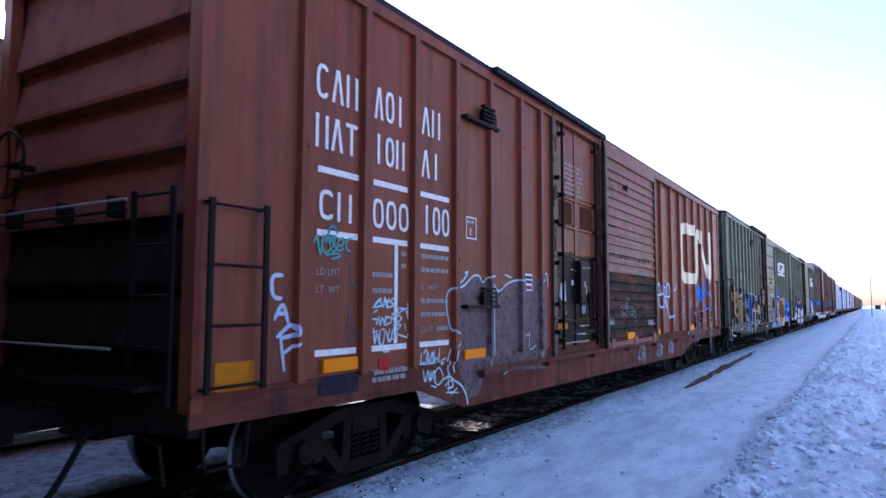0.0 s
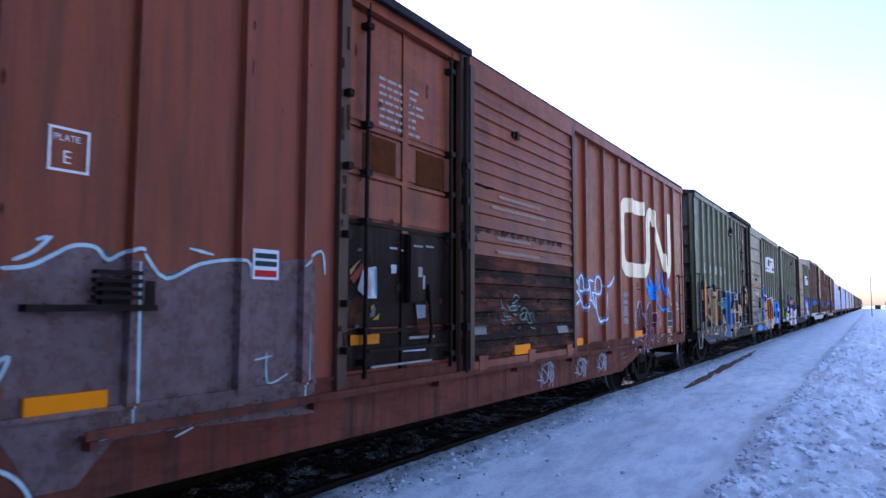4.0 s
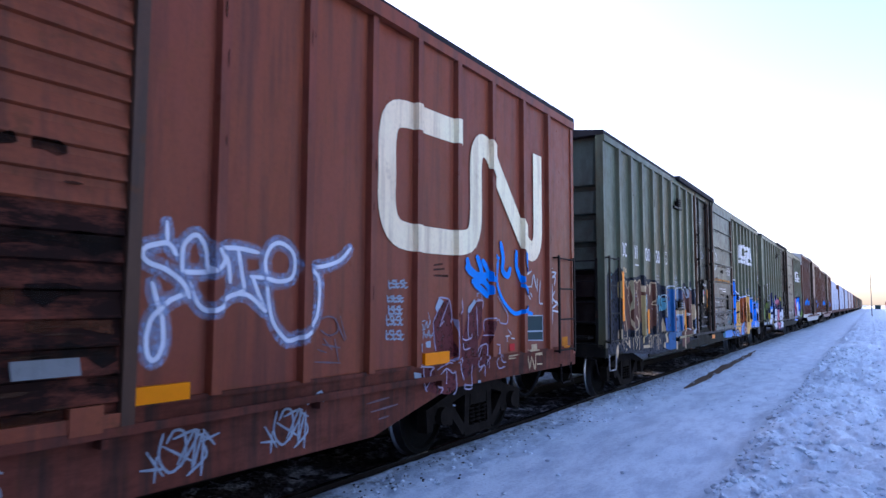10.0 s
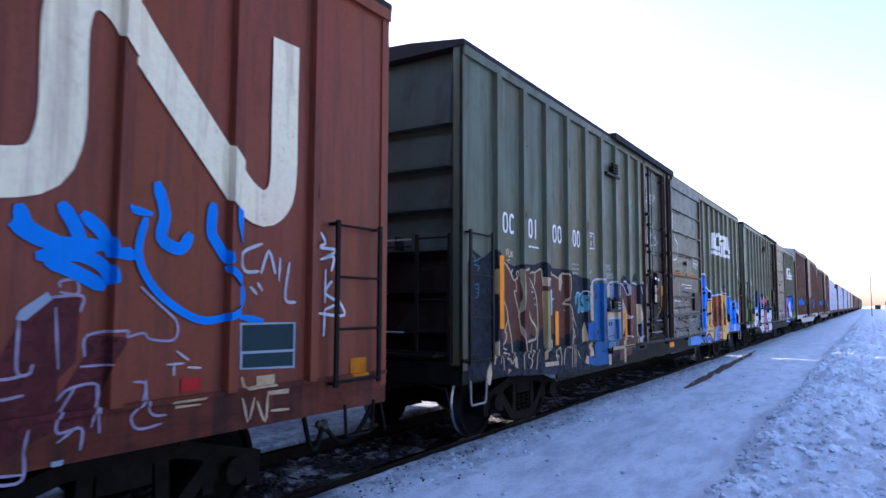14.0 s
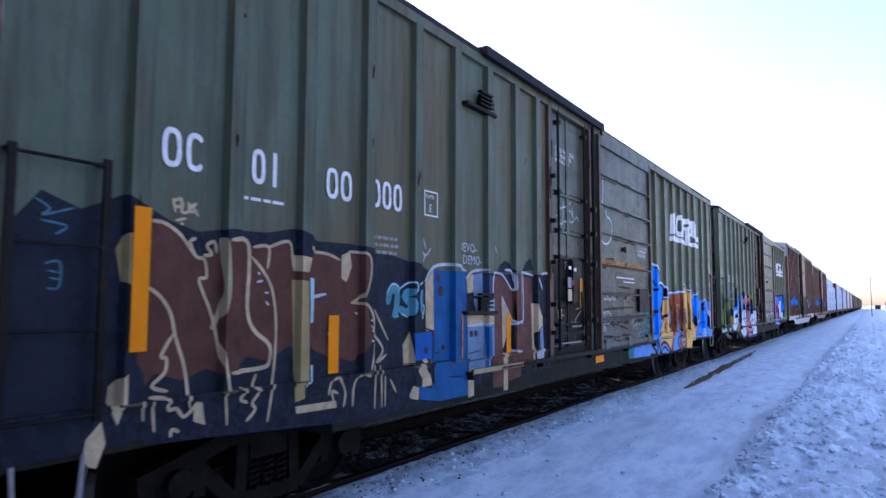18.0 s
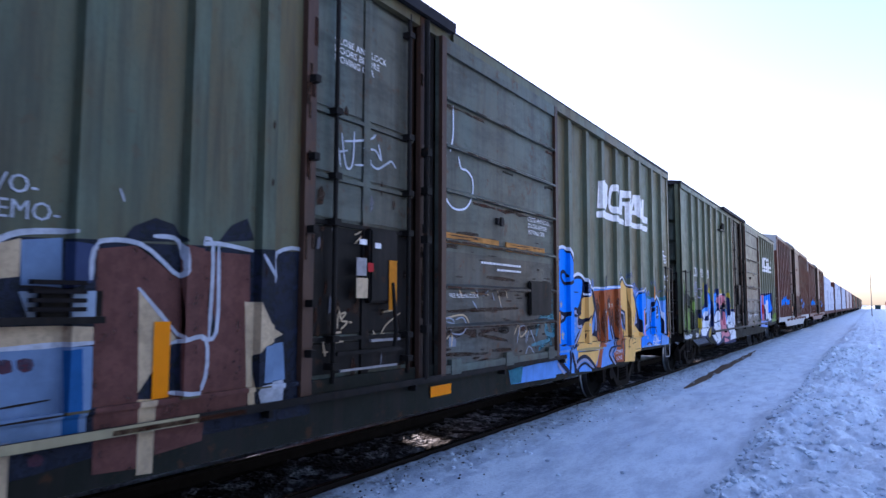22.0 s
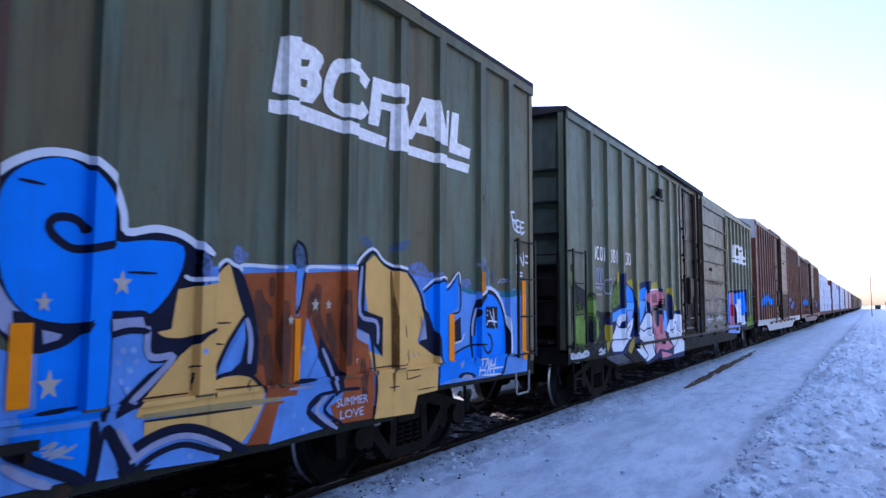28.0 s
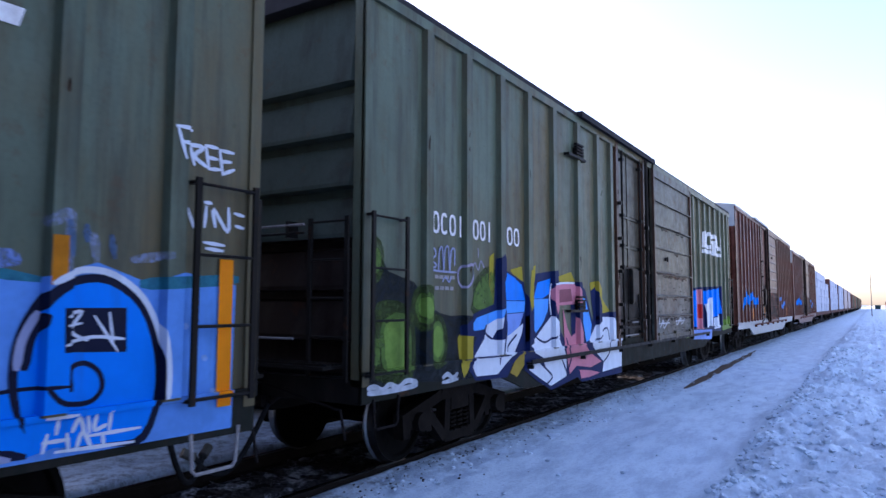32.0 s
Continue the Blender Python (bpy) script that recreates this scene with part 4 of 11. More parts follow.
# ---------------------------------------------------------------- the red boxcar
A = dict(start=2.95, handle=(9.45, 3.93), length=18.88, top=4.66, low=1.0, belly=[(0, 0.90), (2.72, 0.88), (3.62, 0.60), (13.9, 0.54), (15.2, 0.84), (18.88, 0.84)],
         ribs=[1.0, 1.80, 2.60, 3.40, 4.21, 5.06, 5.70, 12.10, 12.98, 13.82, 14.57, 15.36, 16.18, 17.05, 17.87],
         rib_w=0.085, rib_d=0.06, doors=(6.20, 8.10, 8.24, 11.46), slide_out=0.065, door_ribs=[1.175 + 0.165 * i for i in range(19)], track=(3.9, 15.0), hood=(4.22, 8.24), hood_up=0.015, top_rail=(8.26, 14.48), track_m=RED_SILL, sill=RED_SILL, wall=RED, post=RUSTPOST, end=RED_END, gear=DARK_AND_SHADE, end_gear=BLACKIRON, step=BLACKIRON, door=RED_DOOR, door_low=RED_DOOR_LOW, roof=DARK_ROOF, truck=2.35,
         ledges=[3.84, 3.35, 2.86, 2.37, 1.88, 1.40], label="rust-red boxcar with white lettering and spray-painted tags")
car_a = boxcar(A)
LAY[car_a.name] = A
plug_door(car_a, A, (1.50, 2.50, 2.95, 3.40), ((6.48, 7.0, 3.0, 3.34), (7.35, 7.9, 2.98, 3.34)))
sliding_door(car_a, A, A["door_ribs"])
roping_bracket(car_a, A, 3.55, 4.34, 3.90)
roping_bracket(car_a, A, 3.55, 4.34, 1.72)
end_fittings(car_a, A, 0, 1)
end_fittings(car_a, A, A["length"], -1)
corner_gear(car_a, A, ((0.07, 0.57, 1.13, 2.48, 4), (18.1, 18.68, 1.05, 2.46, 4)), ((0.1, 0.5), (18.3, 18.7)))

# ---------------------------------------------------------------- the two green boxcars
B = dict(start=23.25, handle=(10.55, 2.76), length=19.05, top=4.80, low=1.0, belly=[(0, 0.85), (2.68, 0.85), (2.70, 0.665), (15.9, 0.65), (15.92, 0.85), (19.05, 0.82)],
         ribs=[0.82, 1.57, 2.31, 3.11, 3.89, 4.66, 5.42, 6.17, 6.82, 12.93, 13.70, 14.45, 15.20, 15.96, 16.68, 17.58, 18.32],
         rib_w=0.13, rib_d=0.065, doors=(7.32, 8.85, 9.18, 12.33), slide_out=0.065, track=(4.9, 12.6), hood=(5.22, 9.43), hood_up=0.05, top_rail=(9.45, 16.2), wall=GREEN, sill=GREEN_SILL, end=GREEN_END, gear=GREEN_GEAR, end_gear=GREEN_GEAR, step=DULL_LETTER, post=RUSTPOST, door=GREEN_DOOR, door_low=GREEN_DOOR_LOW, roof=DARK_ROOF, truck=2.35,
         ledges=[3.86, 3.35, 2.85, 2.36, 1.87, 1.40], label="dark green boxcar covered low down with graffiti")
car_b = boxcar(B)
LAY[car_b.name] = B
C = dict(B, start=43.55, length=19.0, ribs=[1.02, 1.84, 2.68, 3.48, 4.34, 5.30, 6.20, 6.90, 13.5, 14.2, 14.9, 15.6, 16.35, 17.1, 17.8, 18.4], doors=(7.3, 8.9, 9.5, 13.0), hood=(5.3, 9.6), hood_up=0.03, top_rail=(9.62, 16.4), step=BLACKIRON, track=(3.4, 15.0), door=FADED_DOOR,
         belly=[(0, 0.85), (2.7, 0.85), (3.4, 0.64), (14.6, 0.62), (15.6, 0.85), (19.0, 0.85)], label="dark green boxcar with lime, white and pink graffiti")
car_c = boxcar(C)
LAY[car_c.name] = C
for car, spec in ((car_b, B), (car_c, C)):
    plug_door(car, spec, (1.45, 2.45, 2.85, 3.42))
    sliding_door(car, spec, [1.51, 1.94, 2.44, 2.98, 3.47, 3.99], False)
    roping_bracket(car, spec, 4.82, 5.54, 4.06)
    roping_bracket(car, spec, 4.82, 5.54, 1.65)
    end_fittings(car, spec, 0, 1)
    end_fittings(car, spec, spec["length"], -1)
    corner_gear(car, spec, ((0.05, 0.58, 1.07, 2.60, 4), (spec["length"] - 0.60, spec["length"] - 0.10, 1.07, 2.60, 4)), ((0.16, 0.55), (spec["length"] - 0.55, spec["length"] - 0.15)))
for y0, y1, seed in ((9.25, 10.52, 1), (10.72, 11.89, 2)):
    board = block("bare_board", WOOD, car_b, (HALF + 0.067, HALF + 0.084, y0, y1, 2.41, 2.52), label="splintered bare plywood board")
    rnd = random.Random(seed)
    for i in range(9):
        y, z, w = rnd.uniform(y0 + 0.05, y1 - 0.4), rnd.uniform(2.42, 2.51), rnd.uniform(0.2, 0.55)
        bm = bmesh.new()
        slab(bm, [(y, z), (y + w * 0.5, z - 0.008), (y + w, z + 0.002), (y + w * 0.6, z + 0.006)], HALF + 0.084, HALF + 0.086)
        part("splinter", fixed(bm), GAPDARK, board)
bevelled("cover_plate", GREEN_GEAR, car_b, HALF + 0.066, HALF + 0.12, 11.35, 12.05, 1.60, 2.06, 0.02)

# ---------------------------------------------------------------- lettering, stickers and reflectors
for y0, y1, z0, z1 in ((1.28, 1.72, 1.175, 1.285), (3.59, 4.06, 1.11, 1.235), (11.42, 11.90, 1.115, 1.225), (14.71, 15.18, 1.12, 1.245)):
    block("reflector", ORANGE, car_a, (HALF + 0.001, HALF + 0.037, y0, y1, z0, z1))
block("reflector", ORANGE, car_a, (HALF + 0.066, HALF + 0.104, 9.36, 9.81, 1.115, 1.235))
panel(car_a, "reflector", DIRTY_ORANGE, 0.20, 0.56, 1.13, 1.33, 2)
panel(car_a, "reflector", DIRTY_ORANGE, 18.38, 18.60, 1.11, 1.27, 2)
block("reflector", DIRTY_ORANGE, car_a, (HALF - 0.02, HALF - 0.012, 6.33, 6.74, 1.38, 1.47))
for y0, y1, z0, z1 in ((0.77, 0.89, 1.45, 2.35), (2.62, 2.75, 1.16, 1.65), (4.71, 4.83, 1.15, 1.64), (5.91, 6.03, 1.14, 1.63), (12.46, 12.58, 1.18, 1.64), (14.50, 14.63, 1.14, 1.63), (16.89, 17.0, 1.13, 1.64), (18.70, 18.82, 1.03, 2.06)):
    panel(car_b, "reflector", ORANGE, y0, y1, z0, z1, 9)
panel(car_b, "reflector", DIRTY_ORANGE, 17.52, 17.61, 1.85, 2.13, 2)
panel(car_b, "reflector", ORANGE, 9.10, 9.50, 0.79, 0.90, 9)
block("reflector", DIRTY_ORANGE, car_b, (HALF + 0.062, HALF + 0.067, 8.33, 8.45, 1.69, 2.16))

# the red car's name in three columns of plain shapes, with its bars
for kinds, y0, y1, z0, z1 in (("can", 1.16, 1.74, 3.50, 3.80), ("aol", 1.95, 2.46, 3.50, 3.81), ("an", 2.74, 3.13, 3.52, 3.82), ("nat", 1.16, 1.74, 3.07, 3.36), ("lon", 1.95, 2.47, 3.07, 3.36), ("al", 2.74, 3.13, 3.07, 3.36), ("cn", 1.22, 1.68, 2.46, 2.72), ("ooo", 1.94, 2.55, 2.46, 2.74), ("loo", 2.77, 3.32, 2.48, 2.78)):
    marks(car_a, kinds, y0, y1, z0, z1, 0.038, LETTER, 2)
for z in (2.86, 2.32, 1.31):
    for y0, y1 in ((1.20, 1.73), (1.95, 2.50), (2.73, 3.29)):
        panel(car_a, "painted_bar", LETTER, y0, y1, z, z + 0.055, 1)
panel(car_a, "painted_bar", LETTER, 2.29, 2.345, 1.37, 2.32, 1)
words(car_a, "LD LMT", 1.20, 1.99, 0.09, DULL_LETTER)
words(car_a, "LT  WT", 1.20, 1.84, 0.09, DULL_LETTER)
words(car_a, "IL   60-9", 2.75, 1.90, 0.085, DULL_LETTER)
words(car_a, "CU FT", 2.75, 1.46, 0.085, DULL_LETTER)
for i, (y0, y1, z) in enumerate(((1.95, 2.26, 2.0), (1.95, 2.26, 1.85), (2.40, 2.50, 2.22), (2.40, 2.50, 2.10), (2.75, 3.28, 2.22), (2.75, 3.28, 2.08), (2.75, 3.28, 1.76), (2.75, 3.28, 1.62), (1.95, 2.5, 1.10), (1.95, 2.5, 1.03), (3.05, 3.28, 1.47))):
    bars(car_a, y0, y1, z, z + 0.045, DULL_LETTER, i, 1, 7)
frame_mark(car_a, 3.66, 3.90, 2.50, 2.76, 0.016, LETTER)
words(car_a, "PLATE", 3.69, 2.68, 0.055, LETTER)
words(car_a, "E", 3.74, 2.55, 0.11, LETTER)
panel(car_a, "sticker", WHITE, 5.17, 5.43, 1.93, 2.16, 4)
panel(car_a, "sticker", SIGNRED, 5.19, 5.41, 1.95, 2.0, 5)
panel(car_a, "sticker", SLATE, 5.19, 5.41, 2.03, 2.07, 5)
panel(car_a, "sticker", SLATE, 5.19, 5.41, 2.09, 2.13, 5)
panel(car_a, "sticker", SIGNRED, 2.06, 2.21, 1.13, 1.24, 2)
panel(car_a, "paint_patch", spray("dark_blue_patch", (0.03, 0.028, 0.045), gaps=0.3), 1.24, 1.75, 0.98, 1.14, 1)
for i in range(7):
    y, rnd = 6.72, random.Random(40 + i)
    while y < 7.35:
        w = rnd.uniform(0.06, 0.16)
        block("lettering", DULL_LETTER, car_a, (HALF - 0.032, HALF - 0.028, y, y + w, 3.92 - 0.075 * i, 3.95 - 0.075 * i))
        y += w + 0.025
# scraps of old paint and papers on the red car's plug door
for m, pts in (
    (WHITE2, [(6.50, 2.07), (6.69, 2.10), (6.70, 1.80), (6.54, 1.80), (6.42, 1.88)]),
    (SIGNRED2, [(6.31, 1.98), (6.48, 2.12), (6.51, 2.07), (6.37, 1.93)]),
    (STRAW, [(6.31, 2.05), (6.47, 2.16), (6.41, 2.10), (6.32, 2.00)]),
    (DULLTEAL, [(6.66, 2.08), (6.70, 2.08), (6.71, 1.83), (6.68, 1.82)]),
    (PINK2, [(6.56, 2.00), (6.61, 2.00), (6.62, 1.81), (6.57, 1.82)]),
    (SCRAP, [(6.15, 1.83), (6.23, 1.85), (6.31, 1.70), (6.25, 1.65), (6.15, 1.67)]),
    (STRAW, [(6.14, 1.95), (6.19, 1.96), (6.20, 1.88), (6.14, 1.87)]),
    (WHITE2, [(6.92, 2.13), (7.01, 2.13), (7.01, 2.05), (6.93, 2.04)]),
    (PALEGREY, [(7.35, 1.74), (7.53, 1.74), (7.52, 1.61), (7.38, 1.60)]),
    (DOORRUST, [(7.27, 2.01), (7.62, 2.10), (7.64, 1.38), (7.39, 1.47)]),
    (DOORRUST, [(6.24, 1.78), (6.53, 1.82), (6.52, 1.55), (6.28, 1.57)]),
    (PALE, [(7.13, 1.29), (7.53, 1.29), (7.53, 1.27), (7.13, 1.28)]),
    (PALE, [(6.64, 1.10), (7.02, 1.11), (7.02, 1.09), (6.64, 1.09)]),
    (PALE, [(7.13, 1.09), (7.52, 1.09), (7.53, 1.07), (7.13, 1.07)]),
    (GOLD2, [(6.62, 1.72), (6.67, 1.75), (6.63, 1.68)]),
    (GOLD2, [(6.64, 1.60), (6.75, 1.66), (6.73, 1.60)]),
    (DULILAC, [(6.90, 2.30), (7.02, 2.30), (7.02, 2.28), (6.90, 2.28)]),
    (DULILAC, [(7.09, 2.29), (7.25, 2.27), (7.23, 2.26), (7.09, 2.27)]),
):
    fill(car_a, "paint_scrap", m, pts, 44, 0)
for y, z, w, h in ((7.28, 2.02, 0.07, 0.10), (7.36, 1.90, 0.04, 0.14), (7.20, 2.32, 0.16, 0.02), (7.42, 2.33, 0.14, 0.02)):
    block("paper_label", DULL_LETTER, car_a, (HALF + 0.056, HALF + 0.059, y, y + w, z, z + h))
for y, z, w, h, m in ((7.86, 2.0, 0.14, 0.16, DULL_LETTER), (7.86, 1.80, 0.16, 0.18, BONE), (8.02, 2.04, 0.08, 0.08, SIGNRED), (7.90, 2.28, 0.10, 0.05, LETTER), (8.12, 2.26, 0.09, 0.05, LETTER)):
    block("paper_label", m, car_b, (HALF + 0.056, HALF + 0.059, y, y + w, z, z + h))
for i, (y0, y1, z) in enumerate(((8.99, 10.2, 3.04), (8.80, 10.4, 2.90), (8.92, 9.89, 2.53), (8.92, 10.15, 2.36))):
    bars(car_a, y0, y1, z, z + 0.042, FAINT, 50 + i, 38, 34)
panel(car_a, "sticker", DUSTFOG, 8.30, 8.66, 1.40, 1.50, 37)
panel(car_a, "sticker", DUSTFOG, 10.75, 11.12, 1.34, 1.44, 37)
# emblem: one broad ribbon
stroke(car_a, "emblem", EMBLEM, 0.28, [(15.50, 3.70), (15.0, 3.68), (14.40, 3.66), (14.16, 3.58), (14.08, 3.36), (14.08, 3.0), (14.08, 2.70), (14.18, 2.49), (14.42, 2.42), (15.0, 2.42), (15.46, 2.44), (15.71, 2.52), (15.80, 2.76), (15.80, 3.10), (15.80, 3.40), (15.85, 3.58), (15.98, 3.66), (16.14, 3.60), (16.30, 3.42), (16.63, 3.07), (16.95, 2.74), (17.14, 2.55), (17.33, 2.47), (17.48, 2.56), (17.53, 2.76), (17.53, 3.2), (17.53, 3.84)], 2, 3, True)

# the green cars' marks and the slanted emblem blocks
for kinds, y0, y1 in (("oc", 0.99, 1.36), ("ol", 1.75, 2.08), ("oo", 2.57, 2.94), ("ooo", 3.18, 3.70)):
    marks(car_b, kinds, y0, y1, 2.65, 2.92, 0.04, LETTER, 2)
bars(car_b, 1.65, 2.12, 2.52, 2.545, LETTER, 60, 1, 4)
for i in range(3):
    bars(car_b, 3.2, 3.62, 2.36 - 0.07 * i, 2.39 - 0.07 * i, DULL_LETTER, 61 + i, 1, 5)
frame_mark(car_b, 4.07, 4.33, 2.67, 2.94, 0.016, LETTER)
words(car_b, "PLATE", 4.10, 2.86, 0.055, LETTER)
words(car_b, "E", 4.16, 2.72, 0.11, LETTER)
for i, line in enumerate(("CLOSE AND LOCK", "DOORS BEFORE", "MOVING CAR")):
    words(car_b, line, 7.62, 4.07 - 0.085 * i, 0.09, LETTER, out=HALF - 0.028)
    words(car_b, line, 11.32, 2.85 - 0.085 * i, 0.085, LETTER, 38, 1.0)
words(car_b, "FREE ROLLING DOOR", 9.35, 1.82, 0.065, LETTER, 38, 1.0)
bars(car_b, 10.05, 11.1, 2.22, 2.245, LETTER, 70, 38, 20)
bars(car_b, 10.45, 11.1, 2.15, 2.175, LETTER, 71, 38, 14)
words(car_b, "SUMMER", 15.06, 0.87, 0.105, PALE, 7, 1.05, "tag")
words(car_b, "LOVE", 15.10, 0.765, 0.105, PALE, 7, 1.3, "tag")


def emblem_blocks(car, y, z, k, material, ground):
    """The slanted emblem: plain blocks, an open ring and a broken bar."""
    def at(pts):
        return [(y + a * k, z + b * k) for a, b in pts]
    for pts in (
            [(0.02, -0.01), (0.10, 0.46), (0.28, 0.50), (0.49, 0.50), (0.59, 0.46), (0.60, 0.41), (0.54, 0.30), (0.58, 0.25), (0.57, 0.14), (0.47, 0.01), (0.29, -0.01)],
            [(1.21, 0.01), (1.28, 0.48), (1.79, 0.52), (1.80, 0.37), (1.73, 0.29), (1.85, -0.10), (1.54, -0.16), (1.56, 0.21), (1.41, 0.20), (1.37, 0.02)],
            [(1.80, 0.00), (2.10, 0.50), (2.36, 0.53), (2.55, 0.05), (2.38, 0.05), (2.33, 0.12), (1.99, 0.10), (1.92, 0.01)],
            [(2.59, 0.48), (2.64, 0.49), (2.61, 0.08), (2.56, 0.07)],
            [(2.64, 0.08), (2.70, 0.49), (2.85, 0.50), (2.81, 0.16), (3.11, 0.15), (3.08, 0.02), (2.64, 0.02)],
            [(-0.01, -0.08), (0.28, -0.03), (1.50, -0.06), (1.48, -0.16), (0.28, -0.16), (-0.01, -0.18)],
            [(1.54, -0.10), (1.80, -0.06), (3.09, -0.04), (3.06, -0.15), (1.78, -0.16), (1.54, -0.17)]):
        fill(car, "emblem", material, at(pts), 2 if pts[0][1] < -0.06 else 3, 0)
    for pts in (
            [(0.28, 0.34), (0.43, 0.37), (0.41, 0.31), (0.28, 0.27)],
            [(0.27, 0.18), (0.41, 0.19), (0.39, 0.12), (0.26, 0.12)],
            [(1.41, 0.35), (1.72, 0.38), (1.70, 0.31), (1.40, 0.27)],
            [(2.03, 0.18), (2.17, 0.37), (2.19, 0.20)]):
        fill(car, "emblem", ground, at(pts), 4, 0)
    stroke(car, "emblem", material, 0.125 * k, at([(1.20, 0.38), (1.05, 0.45), (0.81, 0.44), (0.69, 0.28), (0.67, 0.10), (0.82, 0.05), (1.06, 0.07), (1.17, 0.16)]), 3, 4, True)


emblem_blocks(car_b, 14.25, 3.41, 1.0, LETTER, GREEN)
emblem_blocks(car_c, 14.7, 3.35, 0.93, LETTER, GREEN)
for kinds, y0, y1 in (("ocol", 1.14, 1.82), ("ool", 2.0, 2.50), ("oo", 2.87, 3.26)):
    marks(car_c, kinds, y0, y1, 2.50, 2.74, 0.035, LETTER, 3)
bars(car_c, 1.2, 1.6, 2.02, 2.06, DULL_LETTER, 80, 3, 4)
bars(car_c, 1.2, 1.6, 1.90, 1.94, DULL_LETTER, 81, 3, 4)

# ---------------------------------------------------------------- graffiti

# rust breaking through on the stiffeners
for car, spec, seed in ((car_a, A, 3), (car_b, B, 4), (car_c, C, 5)):
    rnd = random.Random(seed)
    for r in spec["ribs"]:
        for i in range(rnd.choice((0, 1, 2, 3))):
            z, h, w = rnd.uniform(1.6, 4.0), rnd.uniform(0.02, 0.10), spec["rib_w"] * rnd.uniform(0.06, 0.14)
            o = rnd.choice((-0.5, 0.5)) * rnd.uniform(0.3, 0.9) * spec["rib_w"] / 2
            fill(car, "rust_spot", RUSTSPOT, [(r + o - w, z), (r + o - w * 0.2, z - h * 0.5), (r + o + w * 0.6, z - h * 0.1), (r + o + w, z + h * 0.7), (r + o + w * 0.1, z + h * 1.4), (r + o - w * 0.8, z + h * 0.8)], 1, 0)


def door_wear(car, spec, seed, upper):
    """Flaked edges, scraps of paint and rust runs on a plug door and its posts."""
    rnd = random.Random(seed)
    y0, y1, top = spec["doors"][0], spec["doors"][1], spec["top"]
    for i in range(34):
        y, z = rnd.uniform(y0 + 0.1, y1 - 0.12), rnd.uniform(1.15, 2.5 if i < 24 else upper)
        w, h = rnd.uniform(0.012, 0.05), rnd.uniform(0.015, 0.09)
        m = (RUSTRUN, RUSTSPOT, RUSTRUN, SCRAP, RUSTRUN, RUSTSPOT)[i % 6]
        fill(car, "flake", m, [(y - w, z - h), (y + w * 0.5, z - h * 0.8), (y + w, z + h * 0.2), (y + w * 0.2, z + h), (y - w * 0.7, z + h * 0.5)], 41, 0)
    for a, b in ((y0 - 0.12, y0), (y1, y1 + 0.09)):
        for i in range(9):
            z, h = rnd.uniform(1.1, top - 0.6), rnd.uniform(0.04, 0.3)
            c = rnd.uniform(a, b - 0.03)
            block("rust_edge", RUSTRUN if i % 3 else RUSTSPOT, car, (HALF + 0.056, HALF + 0.059, c, min(b, c + rnd.uniform(0.02, 0.05)), z, z + h))
    # long flakes and runs low on the sliding door
    s0, s1 = spec["doors"][2], spec["doors"][3]
    for i in range(56):
        y, z = rnd.uniform(s0 + 0.15, s1 - 0.3), 1.1 + 1.5 * rnd.random() ** 1.5
        w, h = rnd.uniform(0.03, 0.15), rnd.uniform(0.006, 0.018)
        m = (RUSTRUN, RUSTSPOT, DOORRUST, RUSTRUN, RUSTSPOT, RUSTRUN, DOORRUST)[i % 7]
        fill(car, "flake", m, [(y - w, z), (y - w * 0.3, z - h), (y + w * 0.5, z - h * 0.6), (y + w, z + h * 0.3), (y + w * 0.1, z + h), (y - w * 0.6, z + h * 0.7)], 36 if car == car_a else 20, 0)


def ragged_band(car, material, y0, y1, z, h, seed, layer, pitch=0.09):
    """A stain with a scalloped upper edge and runs below it."""
    rnd = random.Random(seed)
    n = max(3, int((y1 - y0) / pitch))
    up = [(y0 + (y1 - y0) * i / n, z + h * rnd.uniform(0.15, 0.55)) for i in range(n + 1)]
    down = [(y0 + (y1 - y0) * i / n + 0.01, z - h * rnd.choice((0.25, 0.4, 0.5, 1.0)) * rnd.uniform(0.6, 1.1)) for i in range(n, -1, -1)]
    fill(car, "stain", material, up + down, layer, 0)


# soot and rust along the pressings of the red sliding door
rnd = random.Random(77)
y = 8.36
while y < 10.9:
    w = rnd.uniform(0.10, 0.28)
    ragged_band(car_a, DOORSOOT, y, min(y + w, 11.3), 2.62, 0.07, int(y * 100), 21, 0.05)
    y += w + rnd.uniform(0.02, 0.09)
ragged_band(car_a, DOORSOOT, 8.34, 11.34, 2.10, 0.11, 5, 22)
for k, (z, h, share) in enumerate(((1.97, 0.06, 0.6), (1.80, 0.08, 0.75), (1.63, 0.09, 0.6), (1.46, 0.13, 0.9), (1.31, 0.12, 0.8), (2.28, 0.04, 0.35), (3.12, 0.03, 0.25), (3.45, 0.03, 0.2))):
    y = 8.36
    while y < 11.2:
        w = rnd.uniform(0.15, 0.7)
        if rnd.random() < share:
            ragged_band(car_a, (DOORSOOT, DOORRUST)[rnd.random() < 0.35], y, min(y + w, 11.34), z + rnd.uniform(-0.02, 0.02), h * rnd.uniform(0.6, 1.2), 100 * k + int(y * 10), 22 + k % 3)
        y += w + rnd.uniform(0.02, 0.15)
